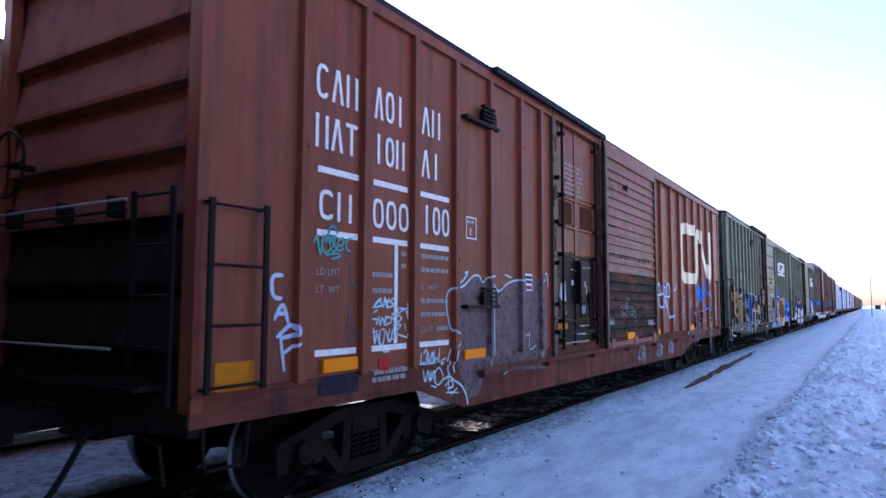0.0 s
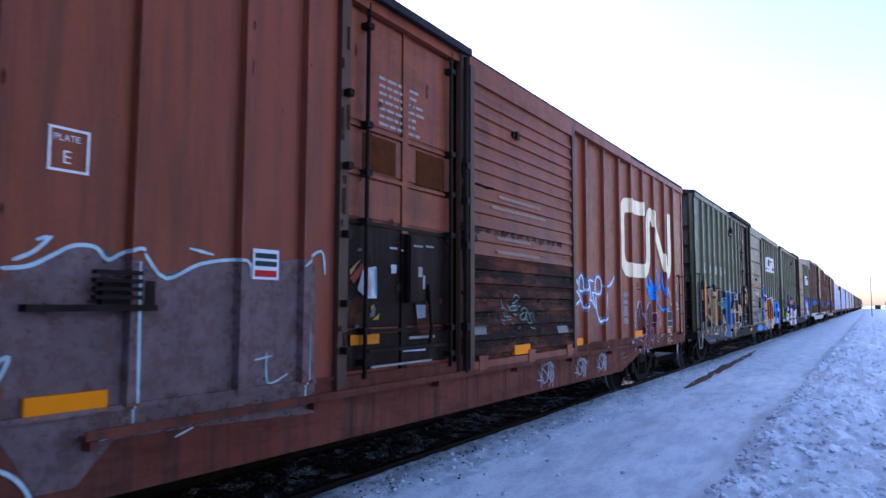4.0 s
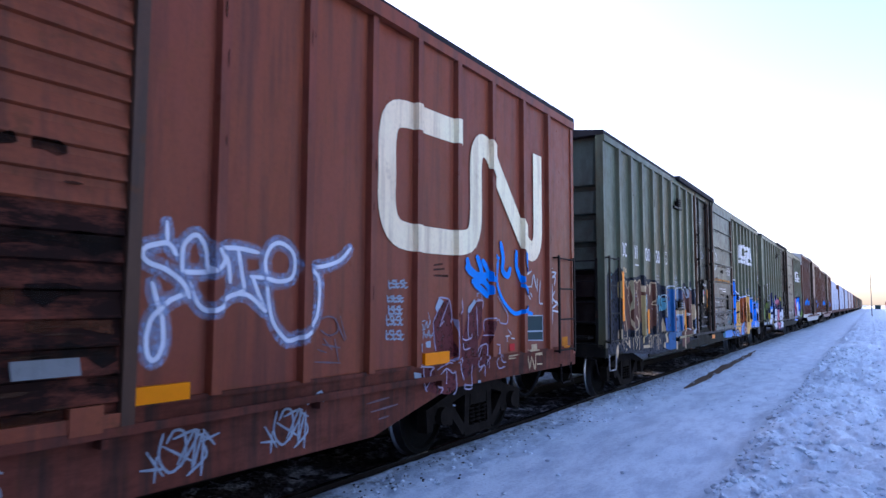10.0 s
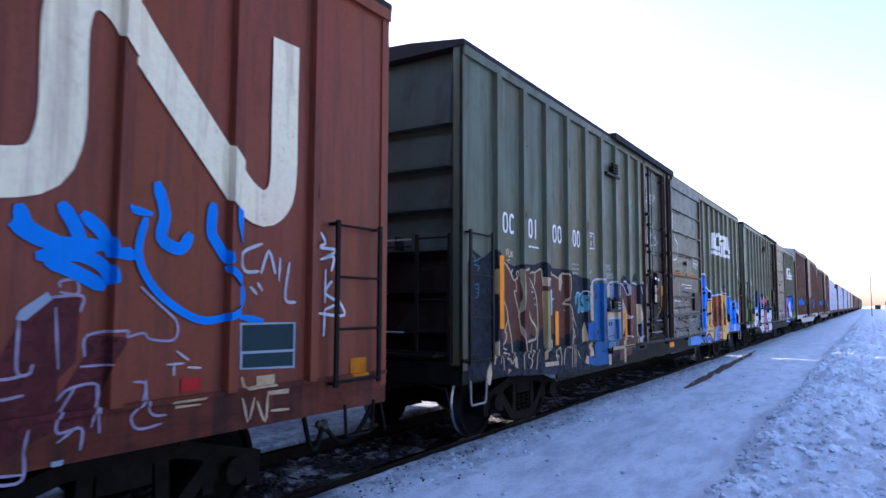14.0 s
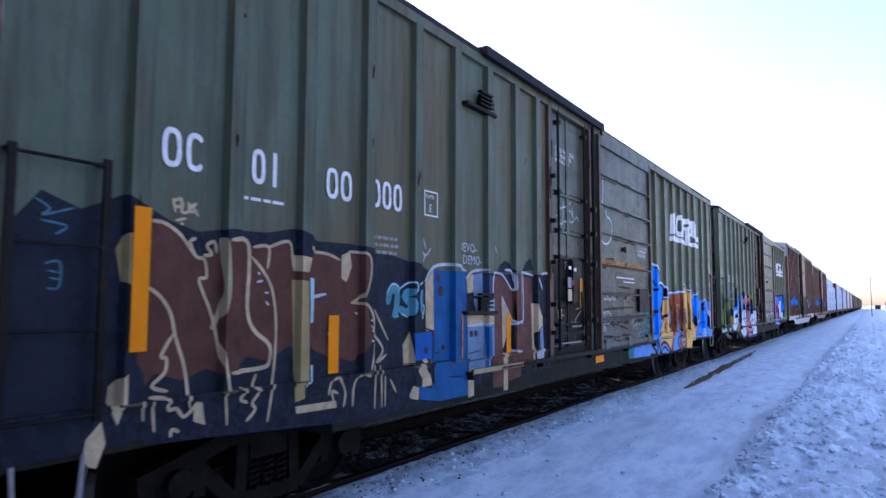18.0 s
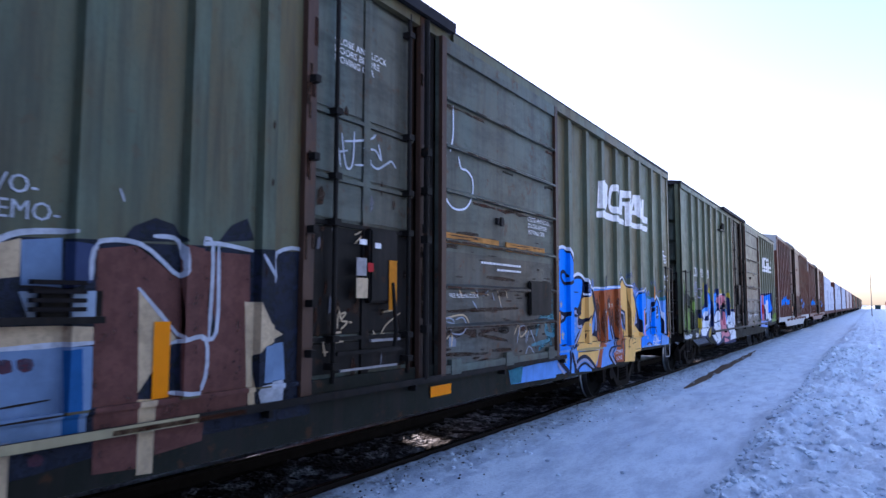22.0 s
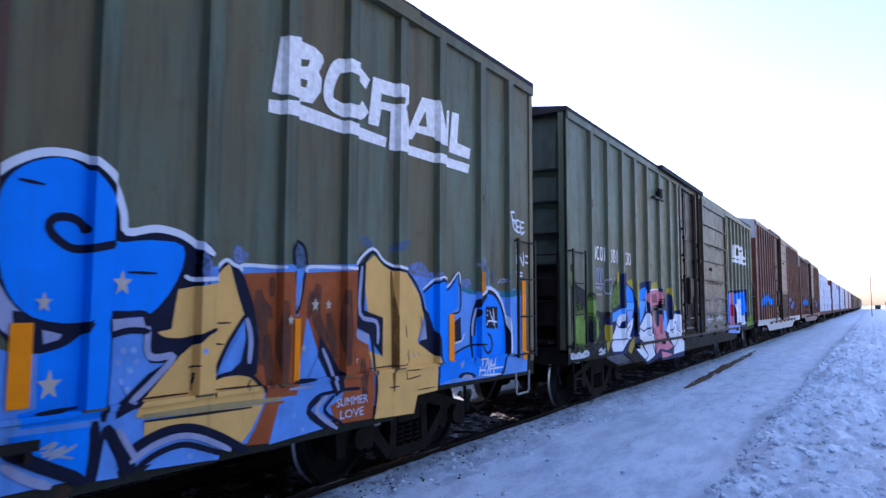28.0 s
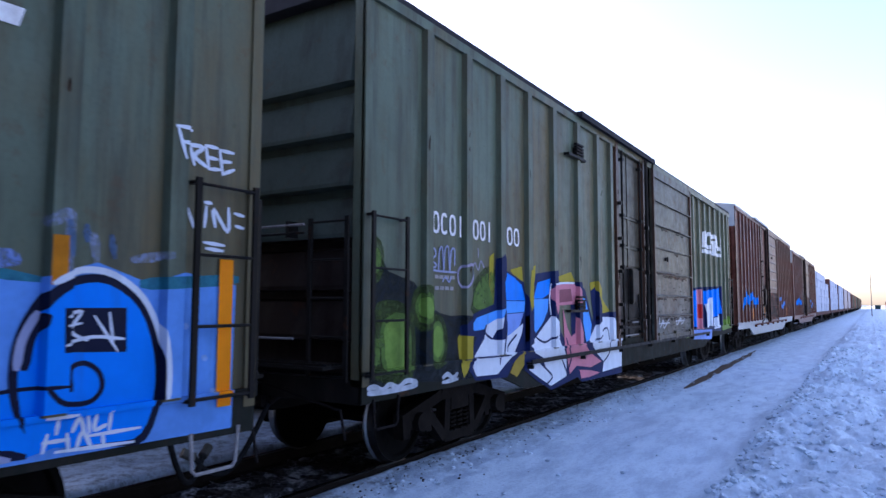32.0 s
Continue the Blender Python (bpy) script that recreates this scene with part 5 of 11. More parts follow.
for y, z, r in ((8.75, 1.86, 0.06), (9.0, 1.86, 0.055), (10.15, 1.80, 0.06), (8.5, 1.62, 0.08), (10.5, 1.55, 0.09), (9.3, 1.36, 0.12), (8.62, 1.32, 0.14), (10.2, 1.36, 0.10), (8.32, 2.5, 0.10)):
    fill(car_a, "stain", DOORSOOT, [(y + r * 1.3 * math.cos(a * 0.785) * rnd.uniform(0.75, 1.2), z + r * 0.7 * math.sin(a * 0.785) * rnd.uniform(0.7, 1.2)) for a in range(8)], 25, 1)


def pressing_rust(car, spec, ribs, seed):
    """Rust that has crept along the pressings of a green sliding door and runs below them."""
    rnd = random.Random(seed)
    y0, y1 = spec["doors"][2] + 0.12, spec["doors"][3] - 0.12
    x = HALF + spec["slide_out"] + 0.05
    for z in ribs:
        share = 0.85 if z < 2.6 else 0.5
        y = y0
        while y < y1 - 0.2:
            w = min(rnd.uniform(0.15, 0.6), y1 - y)
            if rnd.random() < share:
                block("rust_edge", (RUSTSPOT, RUSTRUN, DOORRUST)[rnd.randrange(3)], car, (x - 0.001, x + 0.002, y, y + w, z - 0.024, z - 0.024 + rnd.uniform(0.012, 0.023)))
            if rnd.random() < share * 0.7:
                ragged_band(car, (RUSTRUN, DOORRUST, DOORSOOT)[rnd.randrange(3)], y, y + w, z - 0.07, 0.07 if z < 2.6 else 0.04, rnd.randrange(9999), 21)
            y += w + rnd.uniform(0.02, 0.12)


pressing_rust(car_b, B, [1.51, 1.94, 2.44, 2.98, 3.47, 3.99], 31)
pressing_rust(car_c, C, [1.51, 1.94, 2.44, 2.98, 3.47], 32)
door_wear(car_a, A, 11, 4.2)
door_wear(car_b, B, 12, 3.6)
door_wear(car_c, C, 13, 3.6)

# blue, tan and red letters on the trailing half of the green car
fill(car_b, "graffiti", SKYBLUE, [(12.21, 0.97), (12.16, 1.67), (12.33, 1.54), (12.46, 1.49), (12.94, 1.51), (12.99, 1.74), (13.41, 1.66), (13.7, 2.0), (14.2, 2.04), (15.31, 2.1), (15.91, 2.07), (16.8, 2.0), (17.16, 1.93), (17.49, 1.89), (17.82, 1.99), (18.15, 1.88), (18.41, 1.96), (18.86, 1.88), (18.84, 0.87), (16.36, 0.9), (15.33, 0.79), (14.52, 0.73), (12.86, 0.74), (12.4, 0.74), (12.21, 0.76)], 0, 0)
fill(car_b, "graffiti", NAVY, [(12.26, 2.2), (12.32, 2.38), (12.43, 2.51), (12.6, 2.6), (12.8, 2.62), (12.97, 2.54), (13.08, 2.37), (13.11, 2.19), (13.26, 2.22), (13.52, 2.19), (13.71, 2.09), (13.45, 1.54), (12.95, 1.65), (12.83, 1.51), (12.55, 1.47), (12.43, 1.57), (12.3, 1.74), (12.24, 1.97)], 1, 2)
fill(car_b, "graffiti", BLUE, [(12.41, 2.41), (12.54, 2.53), (12.74, 2.58), (12.92, 2.48), (13.02, 2.32), (13.03, 2.13), (13.26, 2.15), (13.52, 2.13), (13.48, 1.9), (13.26, 1.66), (12.97, 1.68), (12.82, 1.63), (12.58, 1.67), (12.44, 1.81), (12.38, 2.04), (12.37, 2.25)], 2, 2)
stroke(car_b, "graffiti", WHITE, 0.05, [(12.26, 2.21), (12.33, 2.4), (12.45, 2.52), (12.62, 2.6), (12.83, 2.6), (13.0, 2.49), (13.08, 2.31), (13.11, 2.19), (13.31, 2.23), (13.52, 2.2), (13.71, 2.09)], 3)
stroke(car_b, "graffiti", LILAC, 0.13, [(12.31, 2.11), (12.3, 1.94), (12.37, 1.77), (12.48, 1.64), (12.6, 1.58)], 2)
stroke(car_b, "graffiti", NAVY, 0.05, [(13.03, 2.11), (12.81, 2.06), (12.7, 2.1), (12.64, 2.17), (12.67, 2.23), (12.76, 2.24), (12.82, 2.21), (12.84, 2.17)], 3)
fill(car_b, "graffiti", BLUE, [(12.62, 1.46), (12.75, 1.51), (12.88, 1.61), (12.91, 1.72), (13.02, 1.68), (13.02, 1.07), (12.54, 1.07), (12.52, 1.15), (12.62, 1.17)], 3, 0)
fill(car_b, "graffiti", NAVY, [(12.47, 1.71), (12.59, 1.66), (12.72, 1.63), (12.9, 1.63), (12.79, 1.52), (12.68, 1.48), (12.6, 1.49), (12.51, 1.55)], 4, 1)
fill(car_b, "graffiti", LILAC, [(12.63, 1.6), (12.74, 1.57), (12.72, 1.54), (12.64, 1.52)], 5, 0)
fill(car_b, "graffiti", BLUE, [(12.48, 1.04), (12.92, 1.03), (12.91, 0.75), (12.63, 0.89), (12.49, 0.96)], 3, 0)
stroke(car_b, "graffiti", NAVY, 0.075, [(12.46, 0.97), (12.63, 0.87), (12.89, 0.73)], 4)
stroke(car_b, "graffiti", LILAC, 0.05, [(12.46, 0.89), (12.58, 0.8), (12.7, 0.74)], 5)
stroke(car_b, "graffiti", NAVY, 0.06, [(12.95, 1.04), (12.95, 0.88), (12.93, 0.73)], 4)
stroke(car_b, "graffiti", FOG, 0.02, [(12.65, 0.95), (12.73, 0.97), (12.66, 0.91), (12.78, 0.94), (12.69, 0.89), (12.83, 0.93)], 6)
stroke(car_b, "graffiti", FOG, 0.02, [(12.75, 0.9), (12.84, 0.94)], 6)
stroke(car_b, "graffiti", FOG, 0.02, [(12.65, 0.93), (12.82, 0.87)], 6)
stroke(car_b, "graffiti", NAVY, 0.025, [(12.62, 1.14), (12.84, 1.15)], 5)
stroke(car_b, "graffiti", NAVY, 0.02, [(12.47, 2.42), (12.6, 2.41)], 6)
stroke(car_b, "graffiti", NAVY, 0.02, [(13.13, 1.94), (13.32, 1.94)], 6)
fill(car_b, "graffiti", LILAC, [(13.02, 1.65), (13.24, 1.66), (13.27, 1.58), (13.03, 1.57)], 4, 0)
stroke(car_b, "graffiti", NAVY, 0.04, [(13.02, 1.53), (13.01, 1.67), (13.13, 1.68), (13.25, 1.68), (13.3, 1.62)], 5)
stroke(car_b, "graffiti", NAVY, 0.04, [(13.02, 1.55), (13.15, 1.58), (13.28, 1.57)], 5)
stroke(car_b, "graffiti", NAVY, 0.045, [(13.02, 1.67), (13.02, 1.33), (13.0, 1.06)], 5)
fill(car_b, "graffiti", NAVY, [(13.26, 1.64), (13.41, 1.51), (13.58, 1.51), (13.76, 1.57), (13.65, 1.49), (13.53, 1.41), (13.23, 1.11), (13.08, 1.05), (13.08, 1.12), (13.29, 1.3), (13.41, 1.36), (13.3, 1.37), (13.27, 1.48)], 4, 0)
stroke(car_b, "graffiti", LILAC, 0.045, [(13.28, 1.59), (13.28, 1.44), (13.34, 1.4), (13.47, 1.4), (13.33, 1.26), (13.18, 1.14)], 5)
fill(car_b, "graffiti", TAN, [(13.49, 1.84), (13.76, 1.89), (13.82, 2.0), (13.89, 2.04), (13.95, 1.98), (14.04, 1.72), (14.06, 1.66), (13.91, 1.46), (13.78, 1.23), (14.13, 1.23), (14.27, 1.1), (14.24, 1.03), (13.21, 1.04), (13.23, 1.11), (13.52, 1.41), (13.65, 1.5), (13.75, 1.56), (13.58, 1.51), (13.41, 1.51), (13.33, 1.56), (13.45, 1.58)], 3, 0)
stroke(car_b, "graffiti", NAVY, 0.03, [(13.32, 1.55), (13.42, 1.51), (13.58, 1.51), (13.76, 1.57)], 5)
fill(car_b, "graffiti", TAN, [(13.27, 1.01), (14.25, 1.0), (14.14, 0.83), (14.04, 0.74), (13.84, 0.84), (13.6, 0.91), (13.39, 0.91), (13.27, 0.87)], 3, 0)
stroke(car_b, "graffiti", STRAW, 0.05, [(13.26, 1.04), (14.41, 1.02)], 4)
stroke(car_b, "graffiti", GAPDARK, 0.02, [(13.27, 1.01), (14.13, 0.99)], 5)
stroke(car_b, "graffiti", GAPDARK, 0.014, [(13.78, 1.61), (13.93, 1.61)], 5)
stroke(car_b, "graffiti", GAPDARK, 0.014, [(13.76, 1.47), (13.87, 1.46)], 5)
stroke(car_b, "graffiti", GAPDARK, 0.014, [(13.59, 1.32), (13.64, 1.33)], 5)
stroke(car_b, "graffiti", GAPDARK, 0.014, [(13.61, 1.17), (13.62, 1.28)], 5)
stroke(car_b, "graffiti", GAPDARK, 0.014, [(13.79, 1.15), (14.21, 1.14)], 5)
stroke(car_b, "graffiti", GAPDARK, 0.014, [(13.79, 1.14), (13.8, 1.1)], 5)
stroke(car_b, "graffiti", GAPDARK, 0.014, [(13.22, 1.15), (13.59, 1.15)], 5)
stroke(car_b, "graffiti", GAPDARK, 0.014, [(14.09, 1.12), (14.13, 1.19)], 5)
stroke(car_b, "graffiti", NAVY, 0.06, [(13.18, 0.84), (13.31, 0.9), (13.47, 0.93), (13.65, 0.91), (13.86, 0.82), (14.08, 0.69)], 5)
stroke(car_b, "graffiti", LILAC, 0.04, [(13.19, 0.78), (13.33, 0.85), (13.52, 0.88), (13.7, 0.84), (13.94, 0.72)], 6)
stroke(car_b, "graffiti", NAVY, 0.04, [(13.24, 0.74), (13.38, 0.8), (13.56, 0.82), (13.74, 0.76), (13.86, 0.71)], 5)
fill(car_b, "graffiti", SKYBLUE, [(13.28, 0.71), (13.42, 0.79), (13.56, 0.81), (13.75, 0.74), (13.85, 0.7), (13.85, 0.67)], 4, 0)
stroke(car_b, "graffiti", NAVY, 0.075, [(13.03, 1.0), (13.11, 0.85), (13.2, 0.73)], 4)
stroke(car_b, "graffiti", LILAC, 0.04, [(13.1, 0.98), (13.17, 0.87), (13.22, 0.79)], 5)
stroke(car_b, "graffiti", NAVY, 0.03, [(12.96, 0.72), (13.0, 0.97), (13.05, 0.98), (13.14, 0.69)], 5)
fill(car_b, "graffiti", SKYBLUE, [(13.0, 0.94), (13.04, 0.94), (13.11, 0.7), (12.97, 0.71)], 4, 0)
fill(car_b, "graffiti", NAVY, [(13.91, 2.04), (13.98, 2.02), (14.05, 1.94), (14.14, 1.74), (14.2, 1.48), (14.19, 1.23), (14.13, 1.21), (13.93, 1.25), (14.04, 1.33), (14.08, 1.49), (14.06, 1.66), (13.99, 1.82)], 4, 0)
fill(car_b, "graffiti", SKYBLUE, [(13.82, 1.25), (14.04, 1.57), (14.05, 1.49), (14.01, 1.33), (13.94, 1.28)], 5, 0)
stroke(car_b, "graffiti", NAVY, 0.03, [(13.78, 1.22), (13.91, 1.46), (14.06, 1.66)], 6)
stroke(car_b, "graffiti", LILAC, 0.045, [(14.08, 1.63), (14.12, 1.49), (14.11, 1.32)], 6)
stroke(car_b, "graffiti", NAVY, 0.03, [(13.78, 1.22), (13.94, 1.25), (14.13, 1.22), (14.27, 1.09)], 6)
fill(car_b, "graffiti", RUST, [(14.04, 1.97), (14.51, 2.0), (14.54, 1.03), (14.27, 1.02), (14.28, 1.1), (14.14, 1.21), (14.19, 1.32), (14.2, 1.53), (14.14, 1.74)], 2, 0)
fill(car_b, "graffiti", RUST, [(14.69, 2.0), (15.33, 2.05), (15.35, 1.84), (15.28, 1.59), (15.51, 1.38), (15.55, 1.22), (15.6, 0.96), (15.56, 0.71), (15.07, 0.73), (14.99, 0.89), (15.13, 0.94), (15.17, 1.01), (14.95, 1.17), (14.84, 1.37), (14.71, 1.65), (14.6, 1.02), (14.54, 1.03), (14.52, 1.64)], 2, 0)
fill(car_b, "graffiti", RUST, [(14.27, 1.0), (14.47, 1.0), (14.31, 0.7), (14.09, 0.72), (14.17, 0.82)], 2, 0)
fill(car_b, "graffiti", SKYBLUE, [(14.51, 2.02), (14.66, 2.03), (14.61, 1.65), (14.57, 1.65)], 3, 0)
stroke(car_b, "graffiti", NAVY, 0.03, [(14.51, 2.0), (14.59, 1.67), (14.68, 2.0)], 4)
stroke(car_b, "graffiti", LILAC, 0.02, [(14.64, 1.92), (14.61, 1.74)], 5)
fill(car_b, "graffiti", DIMBLUE, [(14.52, 2.04), (14.51, 2.18), (14.58, 2.23), (14.66, 2.19), (14.68, 2.05)], 1, 2)
stroke(car_b, "graffiti", NAVY, 0.025, [(14.5, 2.05), (14.49, 2.18), (14.57, 2.25), (14.67, 2.2), (14.7, 2.05)], 2)
fill(car_b, "graffiti", SKYBLUE, [(14.84, 1.31), (14.95, 1.15), (14.85, 1.04), (14.67, 1.05)], 4, 0)
fill(car_b, "graffiti", NAVY, [(14.86, 1.48), (14.98, 1.36), (15.13, 1.16), (15.18, 1.01), (15.06, 0.96), (14.95, 1.15), (14.84, 1.31)], 4, 0)
stroke(car_b, "graffiti", LILAC, 0.035, [(14.9, 1.37), (15.0, 1.2), (15.09, 1.02)], 5)
stroke(car_b, "graffiti", LILAC, 0.03, [(14.52, 1.08), (14.77, 1.08)], 5)
stroke(car_b, "graffiti", NAVY, 0.035, [(14.52, 1.13), (14.79, 1.13)], 5)
fill(car_b, "graffiti", SKYBLUE, [(14.41, 0.98), (14.82, 0.98), (14.69, 0.88), (14.94, 0.72), (14.31, 0.69)], 3, 0)
stroke(car_b, "graffiti", NAVY, 0.06, [(14.86, 0.99), (14.73, 0.88), (14.96, 0.72)], 4)
stroke(car_b, "graffiti", LILAC, 0.04, [(14.95, 0.98), (14.82, 0.87), (15.07, 0.7)], 5)
stroke(car_b, "graffiti", NAVY, 0.03, [(15.03, 0.97), (14.92, 0.86), (15.17, 0.71)], 5)
stroke(car_b, "graffiti", NAVY, 0.03, [(15.56, 1.4), (15.6, 1.17), (15.62, 0.96), (15.58, 0.72)], 5)
stroke(car_b, "graffiti", NAVY, 0.03, [(14.85, 1.0), (15.18, 1.01), (15.37, 1.0)], 5)
stroke(car_b, "graffiti", SMEAR, 0.11, [(14.83, 1.88), (14.81, 1.65), (14.94, 1.45)], 3)
stroke(car_b, "graffiti", SMEAR, 0.11, [(14.19, 1.82), (14.23, 1.57), (14.22, 1.32)], 3)
stroke(car_b, "graffiti", SMEAR, 0.11, [(14.42, 1.74), (14.42, 1.13)], 3)
stroke(car_b, "graffiti", SMEAR, 0.11, [(15.16, 1.84), (15.17, 1.25)], 3)
stroke(car_b, "graffiti", SMEAR, 0.11, [(14.97, 1.64), (15.05, 1.31)], 3)
stroke(car_b, "graffiti", SMEAR, 0.11, [(15.43, 1.23), (15.45, 0.93)], 3)
stroke(car_b, "graffiti", SMEAR, 0.11, [(14.28, 1.48), (14.32, 1.14)], 3)
stroke(car_b, "graffiti", SMEAR, 0.07, [(14.75, 1.83), (14.73, 1.65)], 3)
stroke(car_b, "graffiti", SMEAR, 0.07, [(14.32, 1.93), (14.32, 1.82)], 3)
stroke(car_b, "graffiti", SMEAR, 0.07, [(15.42, 1.64), (15.39, 1.54)], 3)
stroke(car_b, "graffiti", SMEAR, 0.07, [(14.27, 1.74), (14.31, 1.65)], 3)
stroke(car_b, "graffiti", WHITE, 0.028, [(14.02, 1.99), (14.04, 2.03), (14.41, 2.03)], 5)
stroke(car_b, "graffiti", WHITE, 0.028, [(14.69, 2.01), (14.73, 2.05), (15.03, 2.06), (15.32, 2.06)], 5)
stroke(car_b, "graffiti", WHITE, 0.028, [(13.76, 1.91), (13.81, 2.01), (13.88, 2.06), (13.94, 2.03), (14.01, 2.01)], 5)
stroke(car_b, "graffiti", NAVY, 0.02, [(13.77, 1.9), (13.82, 1.98), (13.89, 2.04)], 5)
stroke(car_b, "graffiti", WHITE, 0.03, [(13.54, 1.93), (13.6, 1.91), (13.75, 1.92)], 5)
fill(car_b, "graffiti", HALO2, [(13.62, 2.09), (13.68, 2.08), (13.74, 1.94), (13.63, 1.93)], 1, 2)
fill(car_b, "graffiti", HALO2, [(13.94, 2.12), (13.98, 2.18), (14.03, 2.15), (14.09, 2.11), (14.01, 2.03), (13.95, 2.06)], 1, 2)
fill(car_b, "graffiti", HALO2, [(16.04, 2.08), (16.22, 2.16), (16.37, 2.18), (16.53, 2.08), (16.73, 2.08), (16.44, 1.96), (16.3, 1.92)], 1, 2)
fill(car_b, "graffiti", HALO2, [(17.08, 2.0), (17.33, 2.04), (17.38, 1.95), (17.13, 1.93)], 1, 2)
fill(car_b, "graffiti", TAN, [(15.43, 2.1), (15.58, 2.2), (15.71, 2.11), (15.84, 2.07), (16.12, 2.04), (16.32, 1.85), (16.41, 1.62), (16.33, 1.44), (16.29, 1.37), (16.54, 1.27), (16.67, 1.15), (16.65, 0.85), (16.28, 0.84), (16.22, 0.67), (15.59, 0.7), (15.62, 0.96), (15.56, 1.22), (15.51, 1.32), (15.7, 1.27), (15.72, 1.6), (15.5, 1.64), (15.46, 1.84)], 3, 0)
fill(car_b, "graffiti", NAVY, [(15.33, 2.1), (15.46, 2.14), (15.44, 1.69), (15.72, 1.62), (15.72, 1.25), (15.55, 1.41), (15.51, 1.47), (15.28, 1.57), (15.32, 1.84)], 4, 0)
stroke(car_b, "graffiti", LILAC, 0.04, [(15.4, 2.08), (15.38, 1.66), (15.62, 1.58), (15.64, 1.39)], 5)
fill(car_b, "graffiti", LILAC, [(15.27, 1.54), (15.52, 1.47), (15.49, 1.38), (15.25, 1.48)], 5, 0)
stroke(car_b, "graffiti", WHITE, 0.028, [(15.31, 1.94), (15.33, 2.11), (15.55, 2.26), (15.75, 2.14), (16.1, 2.08)], 6)
stroke(car_b, "graffiti", NAVY, 0.028, [(15.43, 2.13), (15.58, 2.23), (15.84, 2.09), (16.12, 2.05), (16.34, 1.85), (16.43, 1.62)], 5)
fill(car_b, "graffiti", NAVY, [(16.35, 1.75), (16.5, 1.65), (16.65, 1.38), (16.67, 1.18), (16.31, 1.35), (16.45, 1.45), (16.44, 1.59)], 4, 0)
fill(car_b, "graffiti", LILAC, [(16.42, 1.59), (16.46, 1.39), (16.32, 1.38)], 5, 0)
stroke(car_b, "graffiti", NAVY, 0.028, [(16.67, 1.18), (16.69, 1.03), (16.66, 0.85)], 5)
stroke(car_b, "graffiti", STRAWRUST, 0.05, [(15.84, 2.05), (15.87, 1.63), (15.89, 0.93)], 4)
stroke(car_b, "graffiti", GAPDARK, 0.014, [(16.0, 1.53), (16.02, 1.43)], 5)
stroke(car_b, "graffiti", GAPDARK, 0.014, [(16.08, 1.1), (16.33, 1.09)], 5)
stroke(car_b, "graffiti", GAPDARK, 0.014, [(16.09, 1.1), (16.1, 1.01)], 5)
stroke(car_b, "graffiti", GAPDARK, 0.014, [(16.1, 1.01), (16.33, 1.03)], 5)
stroke(car_b, "graffiti", GAPDARK, 0.014, [(15.82, 0.96), (15.97, 0.96)], 5)
stroke(car_b, "graffiti", GAPDARK, 0.014, [(15.51, 1.16), (16.13, 1.16)], 5)
stroke(car_b, "graffiti", GAPDARK, 0.014, [(16.13, 1.29), (16.15, 1.18)], 5)
stroke(car_b, "graffiti", GAPDARK, 0.014, [(16.28, 0.89), (16.6, 0.89)], 5)
stroke(car_b, "graffiti", GAPDARK, 0.014, [(16.35, 1.62), (16.37, 1.51)], 5)
stroke(car_b, "graffiti", FOG, 0.012, [(16.09, 1.26), (16.15, 1.23)], 5)
stroke(car_b, "graffiti", FOG, 0.012, [(16.21, 1.27), (16.25, 1.22)], 5)
stroke(car_b, "graffiti", FOG, 0.012, [(16.29, 1.26), (16.33, 1.23)], 5)
fill(car_b, "graffiti", BLUE, [(16.4, 1.88), (16.69, 2.0), (16.84, 1.91), (17.08, 2.07), (17.1, 1.71), (16.87, 1.64), (16.89, 1.19), (17.08, 1.23), (17.35, 1.28), (17.64, 1.28), (17.64, 0.95), (17.42, 0.91), (16.99, 0.94), (16.67, 0.9), (16.64, 1.38), (16.49, 1.67)], 3, 0)
stroke(car_b, "graffiti", WHITE, 0.022, [(16.38, 1.9), (16.69, 2.04), (16.84, 1.93), (17.08, 2.1), (17.13, 1.99)], 6)
stroke(car_b, "graffiti", NAVY, 0.022, [(16.4, 1.87), (16.69, 2.0), (16.84, 1.9), (17.05, 2.04)], 5)
fill(car_b, "graffiti", NAVY, [(16.95, 1.53), (17.14, 1.61), (17.16, 1.35), (16.97, 1.32)], 4, 0)
stroke(car_b, "graffiti", WHITE, 0.018, [(16.98, 1.32), (17.15, 1.34), (17.23, 1.42)], 5)
stroke(car_b, "graffiti", NAVY, 0.022, [(16.91, 1.18), (17.13, 1.24), (17.35, 1.28), (17.64, 1.28)], 5)
stroke(car_b, "graffiti", NAVY, 0.02, [(17.13, 1.99), (17.13, 1.69), (16.94, 1.64)], 5)
fill(car_b, "graffiti", NAVY, [(17.08, 0.94), (17.15, 0.99), (17.38, 0.97), (17.46, 0.91)], 5, 1)
fill(car_b, "graffiti", LILAC, [(17.14, 0.91), (17.2, 0.96), (17.33, 0.95), (17.38, 0.91)], 6, 1)
stroke(car_b, "graffiti", TEAL, 0.06, [(17.16, 1.92), (17.48, 1.88)], 1)
stroke(car_b, "graffiti", TEAL, 0.08, [(18.12, 1.87), (18.44, 1.89), (18.86, 1.92)], 1)
stroke(car_b, "graffiti", PALE2, 0.045, [(13.67, 1.43), (13.68, 1.42)], 4)
stroke(car_b, "graffiti", PALE2, 0.045, [(13.08, 1.39), (13.09, 1.39)], 4)
stroke(car_b, "graffiti", PALE2, 0.045, [(13.11, 1.46), (13.12, 1.45)], 4)
stroke(car_b, "graffiti", PALE2, 0.045, [(13.16, 1.34), (13.17, 1.33)], 4)
